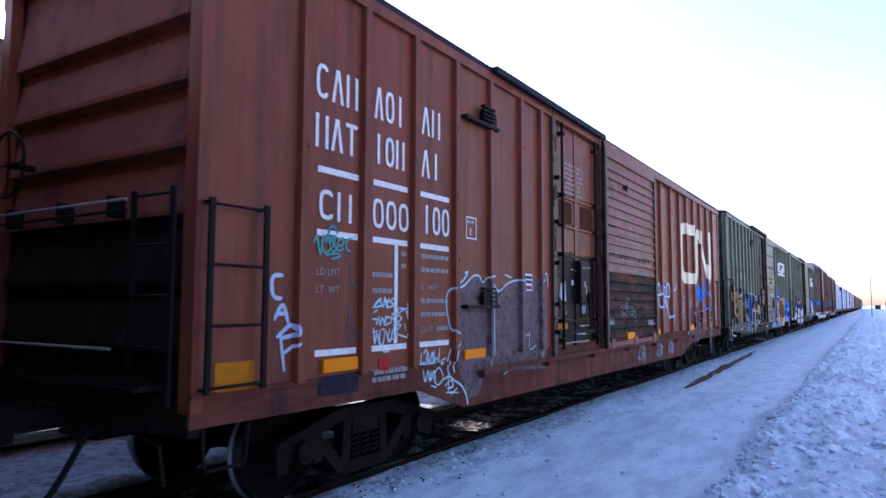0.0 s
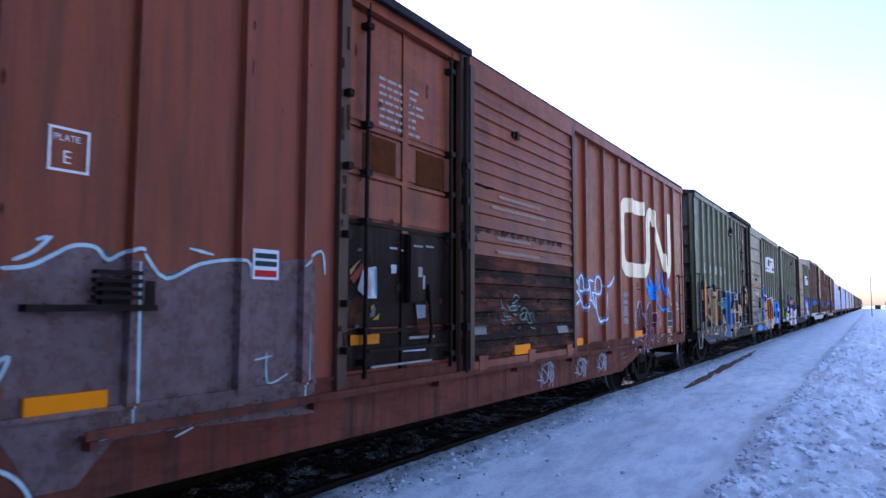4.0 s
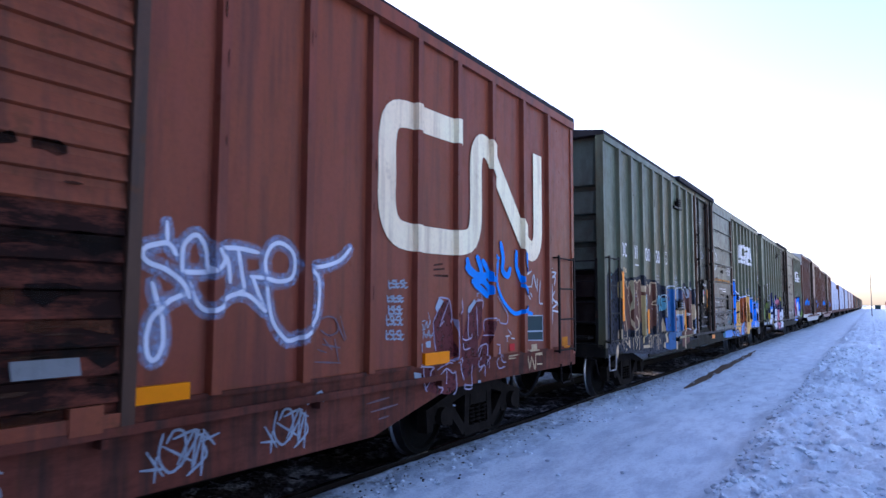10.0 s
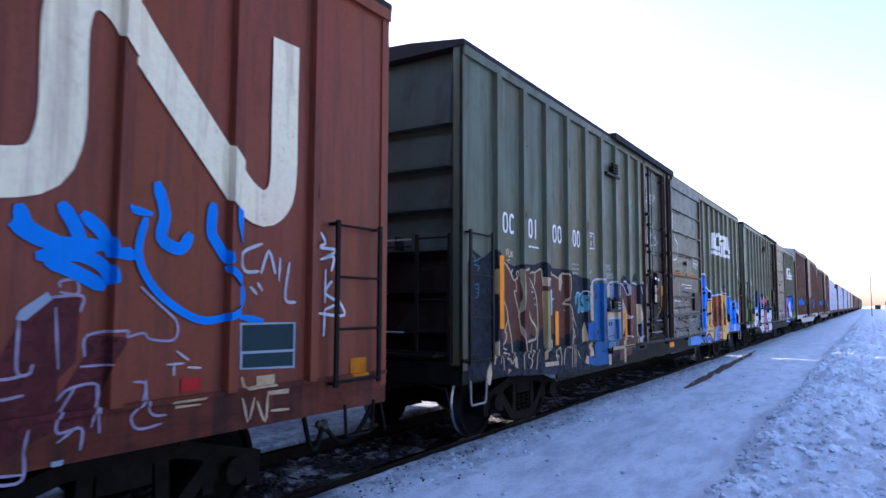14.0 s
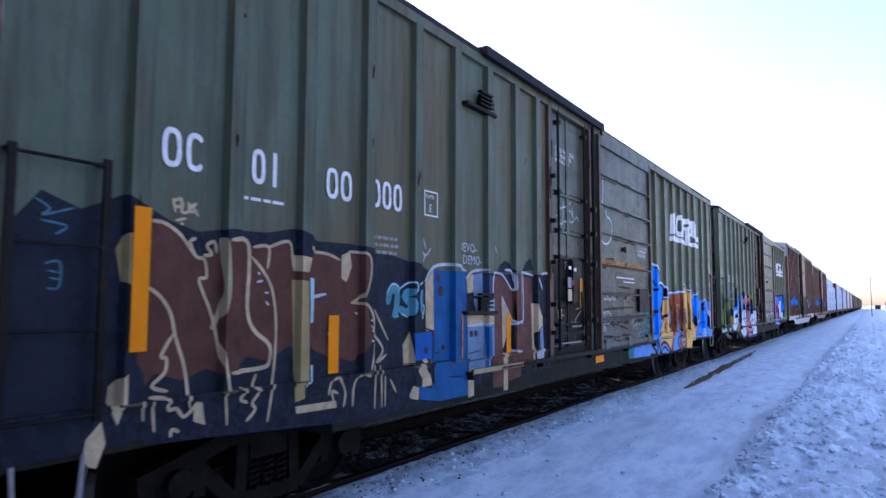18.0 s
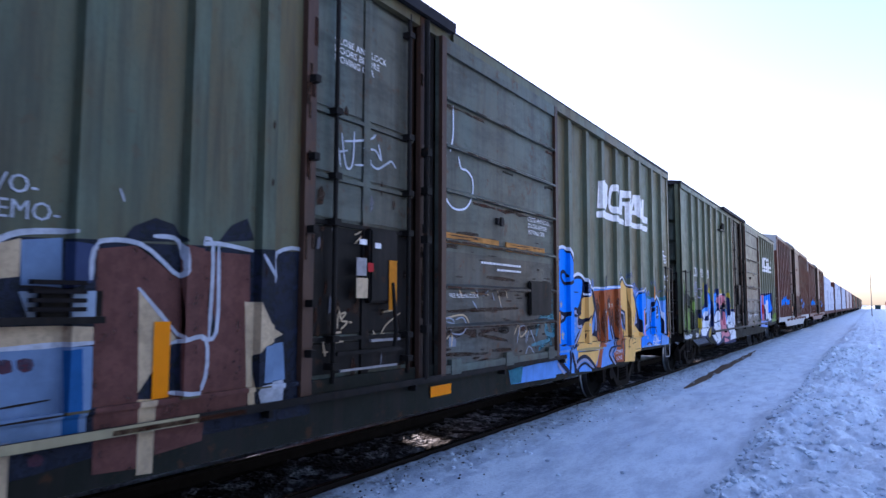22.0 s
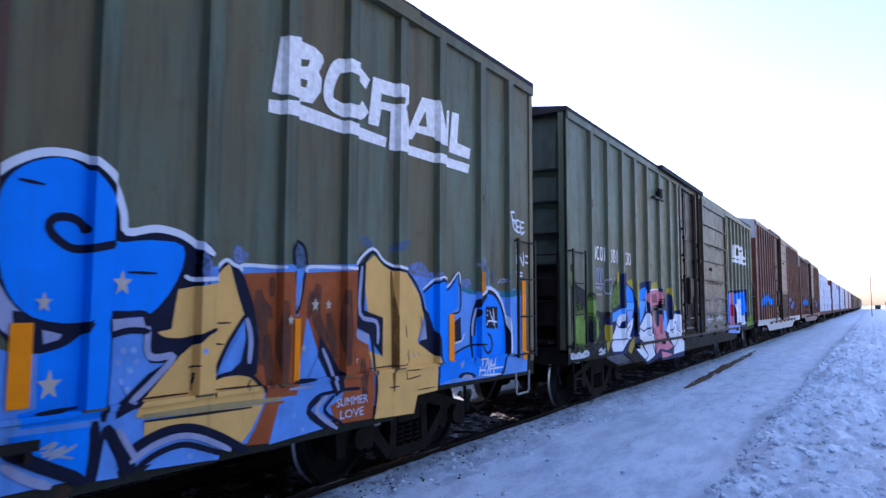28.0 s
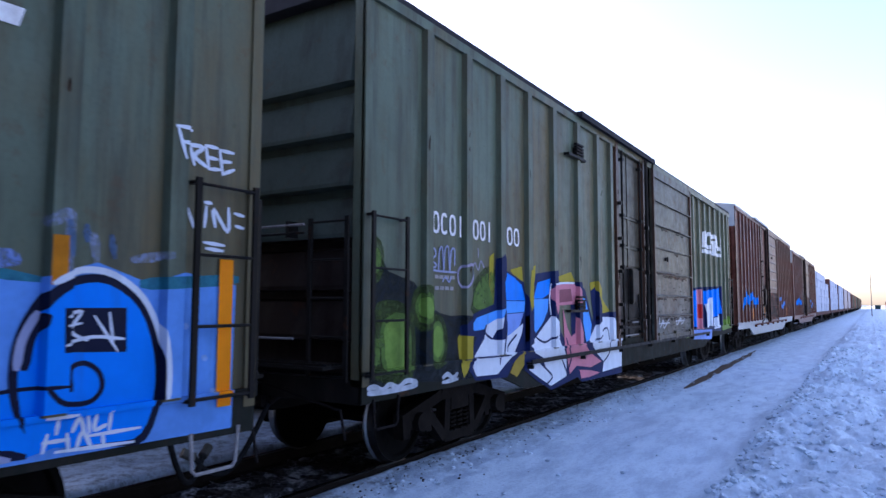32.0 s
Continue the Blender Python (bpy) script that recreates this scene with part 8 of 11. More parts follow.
# letters on the second green car
for m, pts, layer, soft in (
    (MOSS, [(0.03, 1.94), (0.14, 2.34), (0.39, 2.06), (0.82, 1.97), (1.13, 1.71), (1.53, 1.62), (1.96, 1.61), (2.16, 1.35), (2.09, 0.91), (0.88, 0.97), (0.05, 1.00)], 0, 1),
    (LIMED, [(0.32, 2.12), (0.27, 1.98), (0.16, 1.94), (0.08, 2.03), (0.06, 2.19), (0.11, 2.34), (0.21, 2.38), (0.30, 2.29)], 1, 1),
    (LIMEM, [(0.27, 2.14), (0.24, 2.06), (0.18, 2.03), (0.13, 2.09), (0.12, 2.18), (0.15, 2.26), (0.21, 2.28), (0.26, 2.23)], 2, 1),
    (LIMED, [(0.14, 1.64), (0.34, 1.79), (0.75, 1.71), (0.85, 1.40), (0.78, 1.02), (0.15, 1.06)], 1, 1),
    (LIMEM, [(0.31, 1.60), (0.71, 1.65), (0.78, 1.18), (0.72, 1.08), (0.35, 1.10), (0.28, 1.37)], 2, 1),
    (LIME, [(0.35, 1.56), (0.68, 1.59), (0.71, 1.18), (0.66, 1.13), (0.39, 1.14), (0.34, 1.37)], 3, 1),
    (LIMEM, [(0.18, 1.43), (0.27, 1.42), (0.27, 1.19), (0.18, 1.18)], 2, 0),
    (LIMED, [(1.20, 1.66), (1.11, 1.51), (0.94, 1.47), (0.81, 1.58), (0.77, 1.76), (0.86, 1.91), (1.02, 1.95), (1.17, 1.85)], 1, 1),
    (LIMEM, [(1.13, 1.68), (1.07, 1.57), (0.96, 1.55), (0.87, 1.62), (0.84, 1.74), (0.90, 1.84), (1.01, 1.87), (1.11, 1.80)], 2, 1),
    (LIME, [(1.09, 1.69), (1.05, 1.61), (0.98, 1.60), (0.92, 1.65), (0.90, 1.73), (0.94, 1.81), (1.01, 1.82), (1.07, 1.77)], 3, 1),
    (LIMED, [(1.46, 1.28), (1.37, 1.10), (1.21, 1.07), (1.08, 1.20), (1.05, 1.42), (1.14, 1.60), (1.29, 1.64), (1.43, 1.51)], 1, 1),
    (LIMEM, [(1.40, 1.30), (1.34, 1.17), (1.23, 1.14), (1.14, 1.24), (1.12, 1.40), (1.17, 1.54), (1.28, 1.57), (1.37, 1.47)], 2, 1),
    (LIME, [(1.36, 1.31), (1.32, 1.21), (1.25, 1.19), (1.18, 1.26), (1.17, 1.39), (1.21, 1.50), (1.28, 1.52), (1.35, 1.44)], 3, 1),
    (LIMEM, [(2.02, 1.81), (2.16, 2.01), (2.47, 2.15), (2.58, 1.95), (2.55, 1.74), (2.09, 1.69)], 1, 1),
    (LIMED, [(1.84, 1.69), (2.10, 2.07), (2.47, 2.22), (2.64, 2.02), (2.58, 1.69), (2.09, 1.64)], 0, 1),
    (GOLD, [(1.67, 1.37), (1.79, 1.44), (2.16, 1.61), (2.10, 1.45), (2.00, 1.32), (1.95, 1.10), (1.79, 0.93), (1.72, 1.11)], 1, 1),
    (GOLD, [(2.41, 2.32), (2.53, 2.38), (2.50, 2.02), (2.67, 1.81), (2.49, 1.74), (2.41, 1.98)], 1, 0),
    (GOLD, [(2.97, 2.19), (3.31, 2.25), (3.34, 2.04), (3.09, 2.09)], 1, 0),
    (GOLD, [(3.48, 2.20), (3.75, 2.29), (3.67, 1.89), (3.52, 1.59), (3.42, 1.82)], 1, 0),
    (GOLD, [(4.44, 2.14), (5.04, 2.25), (5.23, 2.08), (4.76, 2.05)], 1, 0),
    (GOLD, [(5.86, 2.11), (6.13, 2.14), (6.54, 1.79), (6.83, 1.64), (6.24, 1.53), (5.92, 1.84)], 1, 0),
    (GOLD2, [(2.93, 0.89), (3.27, 1.23), (3.41, 1.00), (3.12, 0.82)], 1, 0),
    (INK, [(1.71, 1.49), (1.96, 1.62), (2.16, 1.67), (2.52, 1.75), (2.57, 2.30), (2.71, 2.37), (2.80, 2.19), (3.13, 2.11), (3.37, 2.04), (3.45, 1.67), (3.48, 1.37), (3.34, 1.15), (2.99, 0.99), (2.85, 0.84), (2.05, 0.87), (1.89, 1.01), (1.95, 1.16), (2.10, 1.37), (1.72, 1.40)], 2, 0),
    (INK, [(3.40, 1.59), (3.56, 1.74), (3.75, 2.17), (4.45, 2.25), (4.48, 2.07), (4.47, 1.70), (4.63, 1.33), (5.00, 1.06), (5.22, 0.63), (4.22, 0.54), (3.72, 0.72), (3.34, 0.89), (3.34, 1.15)], 2, 0),
    (INK, [(4.99, 2.10), (5.32, 2.10), (5.64, 1.99), (5.96, 1.48), (6.19, 1.59), (6.98, 1.63), (7.46, 1.56), (7.40, 0.52), (5.41, 0.54), (5.06, 0.71)], 2, 0),
    (INK, [(5.88, 1.97), (6.09, 2.04), (6.35, 1.57), (6.02, 1.46)], 2, 0),
    (BLUE, [(2.78, 2.17), (3.09, 2.09), (3.30, 2.00), (3.40, 1.80), (2.72, 1.80), (2.70, 2.02)], 3, 0),
    (AZSKY, [(2.72, 1.79), (3.40, 1.79), (3.37, 1.65), (2.73, 1.63)], 3, 0),
    (PERI, [(2.73, 1.62), (3.35, 1.64), (3.24, 1.48), (3.11, 1.36), (2.76, 1.34), (2.79, 1.53)], 3, 0),
    (AZSKY, [(1.96, 1.48), (2.09, 1.59), (2.32, 1.63), (2.73, 1.70), (2.67, 1.60), (2.38, 1.46), (2.05, 1.44)], 3, 0),
    (WHITE, [(2.32, 1.50), (2.67, 1.59), (2.63, 1.46), (2.46, 1.33), (2.58, 1.31), (2.76, 1.33), (2.96, 1.37), (3.33, 1.50), (3.29, 1.37), (3.07, 1.13), (2.76, 0.99), (2.58, 0.90), (2.06, 0.92), (1.98, 1.03), (2.05, 1.16), (2.27, 1.34)], 4, 0),
    (BLUE, [(3.79, 2.05), (4.24, 2.12), (4.19, 1.90), (3.95, 1.83), (3.67, 1.83)], 3, 0),
    (AZSKY, [(3.67, 1.82), (4.17, 1.83), (4.14, 1.66), (3.98, 1.50), (3.74, 1.36), (3.54, 1.47)], 3, 0),
    (WHITE, [(3.45, 1.20), (3.73, 1.30), (4.04, 1.47), (4.26, 1.58), (4.45, 1.48), (4.55, 1.25), (4.78, 0.99), (4.77, 0.69), (4.20, 0.60), (3.82, 0.74), (3.48, 0.88), (3.46, 0.98), (3.82, 0.95), (4.01, 0.88), (3.92, 1.02), (3.64, 1.10)], 4, 0),
    (PINK, [(4.29, 2.03), (5.13, 2.08), (5.32, 1.98), (5.36, 1.76), (4.45, 1.73), (4.35, 1.60), (4.23, 1.90)], 5, 0),
    (DARKPINK, [(4.44, 1.96), (5.01, 1.99), (5.07, 1.80), (4.45, 1.77)], 6, 0),
    (PINK, [(4.69, 1.70), (4.86, 1.40), (5.01, 1.26), (5.18, 1.31), (5.21, 1.57), (5.37, 1.30), (5.58, 1.11), (5.83, 0.96), (6.32, 0.80), (5.80, 0.74), (5.18, 0.81), (4.90, 0.71), (4.82, 0.90), (4.74, 1.24)], 5, 0),
    (PINK, [(5.30, 0.74), (5.80, 0.69), (6.25, 0.62), (5.72, 0.59), (5.37, 0.60)], 5, 0),
    (AZSKY, [(5.39, 1.92), (5.64, 1.83), (5.91, 1.42), (5.84, 1.19), (5.66, 1.15), (5.48, 1.56)], 4, 0),
    (WHITE, [(5.79, 1.18), (6.07, 1.39), (6.41, 1.54), (6.82, 1.53), (7.32, 1.39), (7.43, 1.13), (7.40, 0.64), (6.36, 0.62), (6.43, 0.79), (6.10, 0.95)], 4, 0),
    (INK, [(12.83, 1.65), (12.97, 2.01), (13.48, 2.20), (17.21, 2.32), (17.32, 1.35), (17.11, 0.96), (13.21, 1.10)], 1, 0),
    (BLUE, [(13.04, 1.95), (13.47, 2.14), (13.80, 2.14), (13.63, 1.16), (13.09, 1.23)], 2, 0),
    (BLUE, [(14.69, 2.13), (17.01, 2.26), (17.04, 1.49), (15.81, 1.37), (14.73, 1.77)], 2, 0),
    (PINK, [(13.69, 2.14), (14.51, 2.18), (14.55, 1.10), (13.68, 1.12)], 3, 0),
    (WHITE, [(14.82, 1.77), (15.63, 1.98), (15.78, 1.17), (14.86, 1.11)], 3, 0),
    (WHITE, [(16.15, 1.37), (16.89, 1.46), (16.98, 1.07), (16.10, 1.05)], 3, 0),
    (SIGNRED, [(13.93, 1.77), (14.34, 1.77), (14.29, 1.39), (13.94, 1.40)], 4, 0),
    (LIME, [(17.23, 1.24), (18.69, 1.44), (18.91, 1.02), (17.38, 0.97)], 2, 0),
    (LIME, [(12.54, 1.36), (12.85, 1.42), (13.00, 0.94), (12.49, 0.93)], 2, 0),
    (PERI, [(13.21, 1.11), (15.76, 1.05), (15.65, 0.78), (13.32, 0.87)], 2, 0),
):
    fill(car_c, "graffiti", m, pts, layer, soft)
for m, width, pts, layer in (
    (INK, 0.03, [(2.32, 1.50), (2.29, 1.41), (2.46, 1.33)], 6),
    (INK, 0.03, [(2.78, 1.60), (2.70, 1.31), (2.64, 1.02)], 6),
    (INK, 0.03, [(3.13, 1.36), (2.90, 1.24), (2.87, 1.16)], 6),
    (INK, 0.02, [(2.06, 1.13), (2.46, 1.12), (2.91, 1.11)], 6),
    (INK, 0.03, [(3.73, 1.30), (4.04, 1.22), (4.46, 1.33)], 6),
    (INK, 0.03, [(3.82, 0.95), (4.07, 0.83), (4.24, 0.72), (4.02, 0.64)], 6),
    (INK, 0.04, [(4.60, 0.95), (4.81, 0.70)], 6),
    (INK, 0.03, [(6.08, 1.16), (6.66, 1.35), (6.76, 0.96), (6.37, 0.77)], 6),
    (INK, 0.04, [(4.81, 1.24), (4.96, 0.97), (4.86, 0.81)], 6),
    (WHITE, 0.035, [(4.25, 2.04), (4.19, 1.82), (4.24, 1.60)], 7),
    (WHITE, 0.035, [(4.45, 1.48), (4.29, 1.10), (4.52, 1.04)], 7),
    (WHITE, 0.03, [(4.29, 2.04), (4.76, 2.07), (5.15, 2.08)], 7),
    (LILAC, 0.022, [(1.12, 2.28), (1.18, 2.34), (1.21, 2.27), (1.14, 2.21), (1.23, 2.16), (1.12, 2.12)], 3),
    (LILAC, 0.022, [(1.27, 2.10), (1.28, 2.31), (1.34, 2.35), (1.37, 2.10), (1.39, 2.32), (1.46, 2.37), (1.49, 2.10), (1.52, 2.33), (1.59, 2.35), (1.59, 2.18)], 3),
    (LILAC, 0.022, [(1.13, 2.11), (1.29, 2.10), (1.64, 2.10)], 3),
    (LILAC, 0.022, [(1.35, 1.99), (1.41, 2.04), (1.48, 1.99), (1.52, 2.05)], 3),
    (DULILAC, 0.03, [(1.89, 2.20), (1.70, 2.15), (1.67, 2.02), (1.77, 1.94), (1.89, 2.03), (1.92, 2.16), (1.84, 2.21)], 3),
    (DULILAC, 0.018, [(2.00, 2.16), (2.05, 2.23), (2.13, 2.15), (2.19, 2.26), (2.27, 2.18)], 3),
    (DULILAC, 0.02, [(2.13, 2.30), (2.13, 2.40)], 3),
    (WHITE2, 0.05, [(0.08, 0.98), (0.17, 0.99), (0.29, 0.95), (0.40, 0.99), (0.54, 0.95), (0.68, 1.00), (0.85, 0.97)], 3),
    (WHITE2, 0.05, [(0.08, 0.94), (0.29, 0.93), (0.57, 0.93), (0.85, 0.94)], 3),
    (WHITE2, 0.05, [(1.34, 0.97), (1.44, 1.00), (1.54, 0.95), (1.64, 0.99)], 3),
    (WHITE2, 0.05, [(1.34, 0.92), (1.64, 0.93)], 3),
):
    stroke(car_c, "graffiti", m, width, pts, layer)
stroke(car_c, "tag", WHITE2, 0.035, [(9.78, 1.47), (9.84, 1.27), (10.08, 1.42), (10.14, 1.24), (10.55, 1.43)], 38)
stroke(car_c, "tag", WHITE2, 0.035, [(9.77, 1.35), (10.63, 1.35)], 38)
stroke(car_c, "tag", WHITE2, 0.035, [(11.23, 1.44), (11.3, 1.29), (11.67, 1.44), (11.75, 1.3), (12.08, 1.44)], 38)
stroke(car_c, "tag", WHITE2, 0.035, [(11.22, 1.38), (12.08, 1.38)], 38)

# tags on the red car
fill(car_a, "graffiti", DUSK, [(3.41, 1.83), (3.51, 1.93), (3.72, 2.04), (3.94, 2.09), (4.18, 2.03), (4.44, 1.94), (4.81, 2.06), (5.11, 2.03), (5.67, 2.11), (5.85, 2.06), (5.85, 0.86), (4.64, 0.92), (4.12, 0.93), (3.9, 0.7), (3.68, 0.7), (3.54, 0.94), (3.44, 1.08), (3.5, 1.27), (3.45, 1.43), (3.39, 1.6)], 0, 0)
stroke(car_a, "graffiti", PALET, 0.024, [(3.37, 1.93), (3.27, 1.88), (3.23, 1.78), (3.27, 1.6), (3.33, 1.48), (3.43, 1.43), (3.51, 1.46), (3.47, 1.35), (3.38, 1.28)], 2)
stroke(car_a, "graffiti", PALET, 0.024, [(3.33, 1.26), (3.27, 1.16), (3.25, 1.03), (3.34, 0.94), (3.53, 0.85), (3.63, 0.74), (3.67, 0.63)], 2)
stroke(car_a, "graffiti", PALET, 0.024, [(3.4, 1.24), (3.36, 1.1), (3.38, 1.01)], 2)
stroke(car_a, "graffiti", PALET, 0.024, [(3.43, 1.93), (3.59, 1.95), (3.72, 2.02), (3.83, 2.08), (3.96, 2.08), (4.04, 2.01), (4.14, 2.06), (4.26, 2.08), (4.44, 1.91), (4.71, 2.02), (5.06, 2.06), (5.11, 1.93)], 2)
stroke(car_a, "graffiti", PALET, 0.024, [(3.51, 1.98), (3.61, 2.03), (3.7, 2.12)], 2)
stroke(car_a, "graffiti", PALET, 0.024, [(3.63, 2.1), (3.68, 2.12)], 2)
stroke(car_a, "graffiti", PALET, 0.024, [(5.67, 2.05), (5.91, 2.19), (5.96, 2.0)], 2)
stroke(car_a, "graffiti", PALET, 0.024, [(4.22, 2.0), (4.24, 1.02)], 2)
stroke(car_a, "graffiti", PALET, 0.024, [(5.76, 1.99), (5.74, 1.0)], 2)
stroke(car_a, "graffiti", PALET, 0.024, [(4.62, 2.12), (4.81, 2.09)], 2)
stroke(car_a, "graffiti", PALET, 0.016, [(5.22, 1.33), (5.38, 1.35)], 2)
stroke(car_a, "graffiti", PALET, 0.016, [(5.33, 1.38), (5.35, 1.15), (5.55, 1.2)], 2)
stroke(car_a, "graffiti", PALET, 0.016, [(4.55, 0.88), (4.68, 0.92)], 2)
stroke(car_a, "graffiti", PALET, 0.016, [(4.04, 0.94), (4.2, 0.97)], 2)
stroke(car_a, "tag", JADE, 0.022, [(1.16, 2.26), (1.2, 2.32), (1.22, 2.22), (1.24, 2.16)], 3)
stroke(car_a, "tag", JADE, 0.022, [(1.19, 2.34), (1.24, 2.17), (1.26, 2.24)], 3)
stroke(car_a, "tag", JADE, 0.022, [(1.28, 2.33), (1.26, 2.24), (1.3, 2.18), (1.36, 2.21), (1.4, 2.26), (1.34, 2.31), (1.29, 2.29)], 3)
stroke(car_a, "tag", JADE, 0.022, [(1.37, 2.31), (1.43, 2.33), (1.41, 2.27), (1.44, 2.22), (1.39, 2.19)], 3)
stroke(car_a, "tag", JADE, 0.022, [(1.47, 2.31), (1.46, 2.21), (1.54, 2.23)], 3)
stroke(car_a, "tag", JADE, 0.022, [(1.47, 2.3), (1.53, 2.32), (1.52, 2.26), (1.48, 2.25)], 3)
stroke(car_a, "tag", JADE, 0.022, [(1.64, 2.33), (1.57, 2.3), (1.57, 2.24), (1.62, 2.21)], 3)
stroke(car_a, "tag", JADE, 0.022, [(1.31, 2.16), (1.44, 2.18), (1.49, 2.16), (1.38, 2.13)], 3)
stroke(car_a, "tag", JADE, 0.022, [(1.34, 2.34), (1.37, 2.2)], 3)
stroke(car_a, "tag", JADE, 0.022, [(1.29, 2.27), (1.4, 2.3)], 3)
stroke(car_a, "tag", DULLTEAL, 0.03, [(1.34, 2.35), (1.36, 2.4), (1.42, 2.41), (1.45, 2.36)], 3)
stroke(car_a, "tag", DULLTEAL, 0.03, [(1.31, 2.33), (1.45, 2.32)], 3)
stroke(car_a, "tag", PALET, 0.02, [(1.96, 1.71), (2.02, 1.77), (2.08, 1.8), (1.97, 1.72), (2.13, 1.74)], 3)
stroke(car_a, "tag", PALET, 0.02, [(2.06, 1.79), (2.11, 1.72), (2.14, 1.81), (2.17, 1.71)], 3)
stroke(car_a, "tag", PALET, 0.02, [(2.12, 1.77), (2.23, 1.78)], 3)
stroke(car_a, "tag", PALET, 0.02, [(2.2, 1.8), (2.18, 1.72), (2.29, 1.74), (2.22, 1.77), (2.29, 1.81)], 3)
stroke(car_a, "tag", PALET, 0.02, [(1.97, 1.67), (2.02, 1.69)], 3)
stroke(car_a, "tag", PALET, 0.02, [(1.95, 1.61), (2.03, 1.6), (2.01, 1.56)], 3)
stroke(car_a, "tag", PALET, 0.02, [(2.05, 1.63), (2.07, 1.55), (2.1, 1.62), (2.14, 1.56), (2.15, 1.63)], 3)
stroke(car_a, "tag", PALET, 0.02, [(2.18, 1.64), (2.13, 1.55), (2.22, 1.57)], 3)
stroke(car_a, "tag", PALET, 0.02, [(2.18, 1.62), (2.24, 1.62)], 3)
stroke(car_a, "tag", PALET, 0.02, [(2.26, 1.66), (2.23, 1.56)], 3)
stroke(car_a, "tag", PALET, 0.02, [(2.26, 1.65), (2.33, 1.66), (2.26, 1.6)], 3)
stroke(car_a, "tag", PALET, 0.02, [(2.35, 1.7), (2.33, 1.58), (2.41, 1.61), (2.35, 1.65), (2.48, 1.71)], 3)
stroke(car_a, "tag", PALET, 0.02, [(2.36, 1.71), (2.47, 1.69), (2.5, 1.63)], 3)
stroke(car_a, "tag", PALET, 0.02, [(2.51, 1.76), (2.51, 1.6)], 3)
stroke(car_a, "tag", PALET, 0.02, [(1.97, 1.52), (1.99, 1.38), (2.02, 1.48), (2.06, 1.37)], 3)
stroke(car_a, "tag", PALET, 0.02, [(1.96, 1.49), (2.03, 1.5)], 3)
stroke(car_a, "tag", PALET, 0.02, [(2.07, 1.5), (2.06, 1.4), (2.11, 1.37), (2.14, 1.5), (2.09, 1.51)], 3)
stroke(car_a, "tag", PALET, 0.02, [(2.16, 1.49), (2.22, 1.39), (2.27, 1.51)], 3)
stroke(car_a, "tag", PALET, 0.02, [(2.22, 1.51), (2.19, 1.4), (2.27, 1.42)], 3)
stroke(car_a, "tag", PALET, 0.02, [(2.29, 1.57), (2.33, 1.51), (2.29, 1.41)], 3)
stroke(car_a, "tag", PALET, 0.02, [(2.31, 1.54), (2.4, 1.55), (2.33, 1.47), (2.5, 1.42)], 3)
stroke(car_a, "tag", PALET, 0.02, [(2.46, 1.56), (2.48, 1.48)], 3)
stroke(car_a, "tag", PALET, 0.02, [(2.51, 1.45), (2.52, 1.44)], 3)
stroke(car_a, "tag", PALET, 0.02, [(2.12, 1.3), (2.22, 1.3)], 3)
stroke(car_a, "tag", PALET, 0.02, [(2.76, 1.26), (2.75, 1.14), (2.81, 1.16)], 3)
stroke(car_a, "tag", PALET, 0.02, [(2.8, 1.24), (2.85, 1.28), (2.87, 1.15), (2.84, 1.2)], 3)
stroke(car_a, "tag", PALET, 0.02, [(2.89, 1.25), (2.91, 1.14), (2.96, 1.25), (2.98, 1.14)], 3)
stroke(car_a, "tag", PALET, 0.02, [(3.0, 1.26), (2.99, 1.14), (3.05, 1.19), (3.08, 1.11)], 3)
stroke(car_a, "tag", PALET, 0.02, [(3.1, 1.28), (3.09, 1.12), (3.16, 1.16)], 3)
stroke(car_a, "tag", PALET, 0.02, [(3.14, 1.15), (3.22, 1.17)], 3)
stroke(car_a, "tag", PALET, 0.02, [(2.73, 1.14), (2.98, 1.14)], 3)
stroke(car_a, "tag", PALET, 0.02, [(2.77, 1.08), (2.81, 0.96), (2.86, 1.07), (2.88, 0.96)], 3)
stroke(car_a, "tag", PALET, 0.02, [(2.91, 1.06), (2.91, 0.96), (2.97, 1.06), (3.0, 0.96)], 3)
stroke(car_a, "tag", PALET, 0.02, [(3.03, 1.07), (2.97, 0.99), (3.04, 0.9), (3.15, 0.97), (3.08, 1.08), (3.02, 1.06)], 3)
stroke(car_a, "tag", PALET, 0.02, [(2.92, 0.91), (3.02, 0.88)], 3)
stroke(car_a, "tag", PALET, 0.02, [(3.16, 0.95), (3.28, 0.97), (3.38, 0.91)], 3)
stroke(car_a, "tag", PALET, 0.02, [(3.19, 0.88), (3.31, 0.93), (3.35, 0.86), (3.23, 0.85)], 3)
stroke(car_a, "tag", PALET, 0.02, [(3.25, 0.99), (3.27, 0.8)], 3)
stroke(car_a, "tag", PALET, 0.02, [(3.21, 0.81), (3.46, 0.78)], 3)
stroke(car_a, "tag", PALET, 0.02, [(3.32, 0.78), (3.44, 0.83)], 3)
stroke(car_a, "tag", DUSTY, 0.014, [(1.64, 1.71), (1.63, 1.62), (1.6, 1.41)], 2)
stroke(car_a, "tag", DUSTY, 0.014, [(1.66, 1.72), (1.69, 1.57), (1.74, 1.4)], 2)
stroke(car_a, "tag", DUSTY, 0.014, [(1.62, 1.67), (1.67, 1.68)], 2)
stroke(car_a, "tag", DUSTY, 0.014, [(1.61, 1.59), (1.71, 1.59)], 2)
stroke(car_a, "tag", DUSTY, 0.014, [(1.6, 1.53), (1.74, 1.53)], 2)
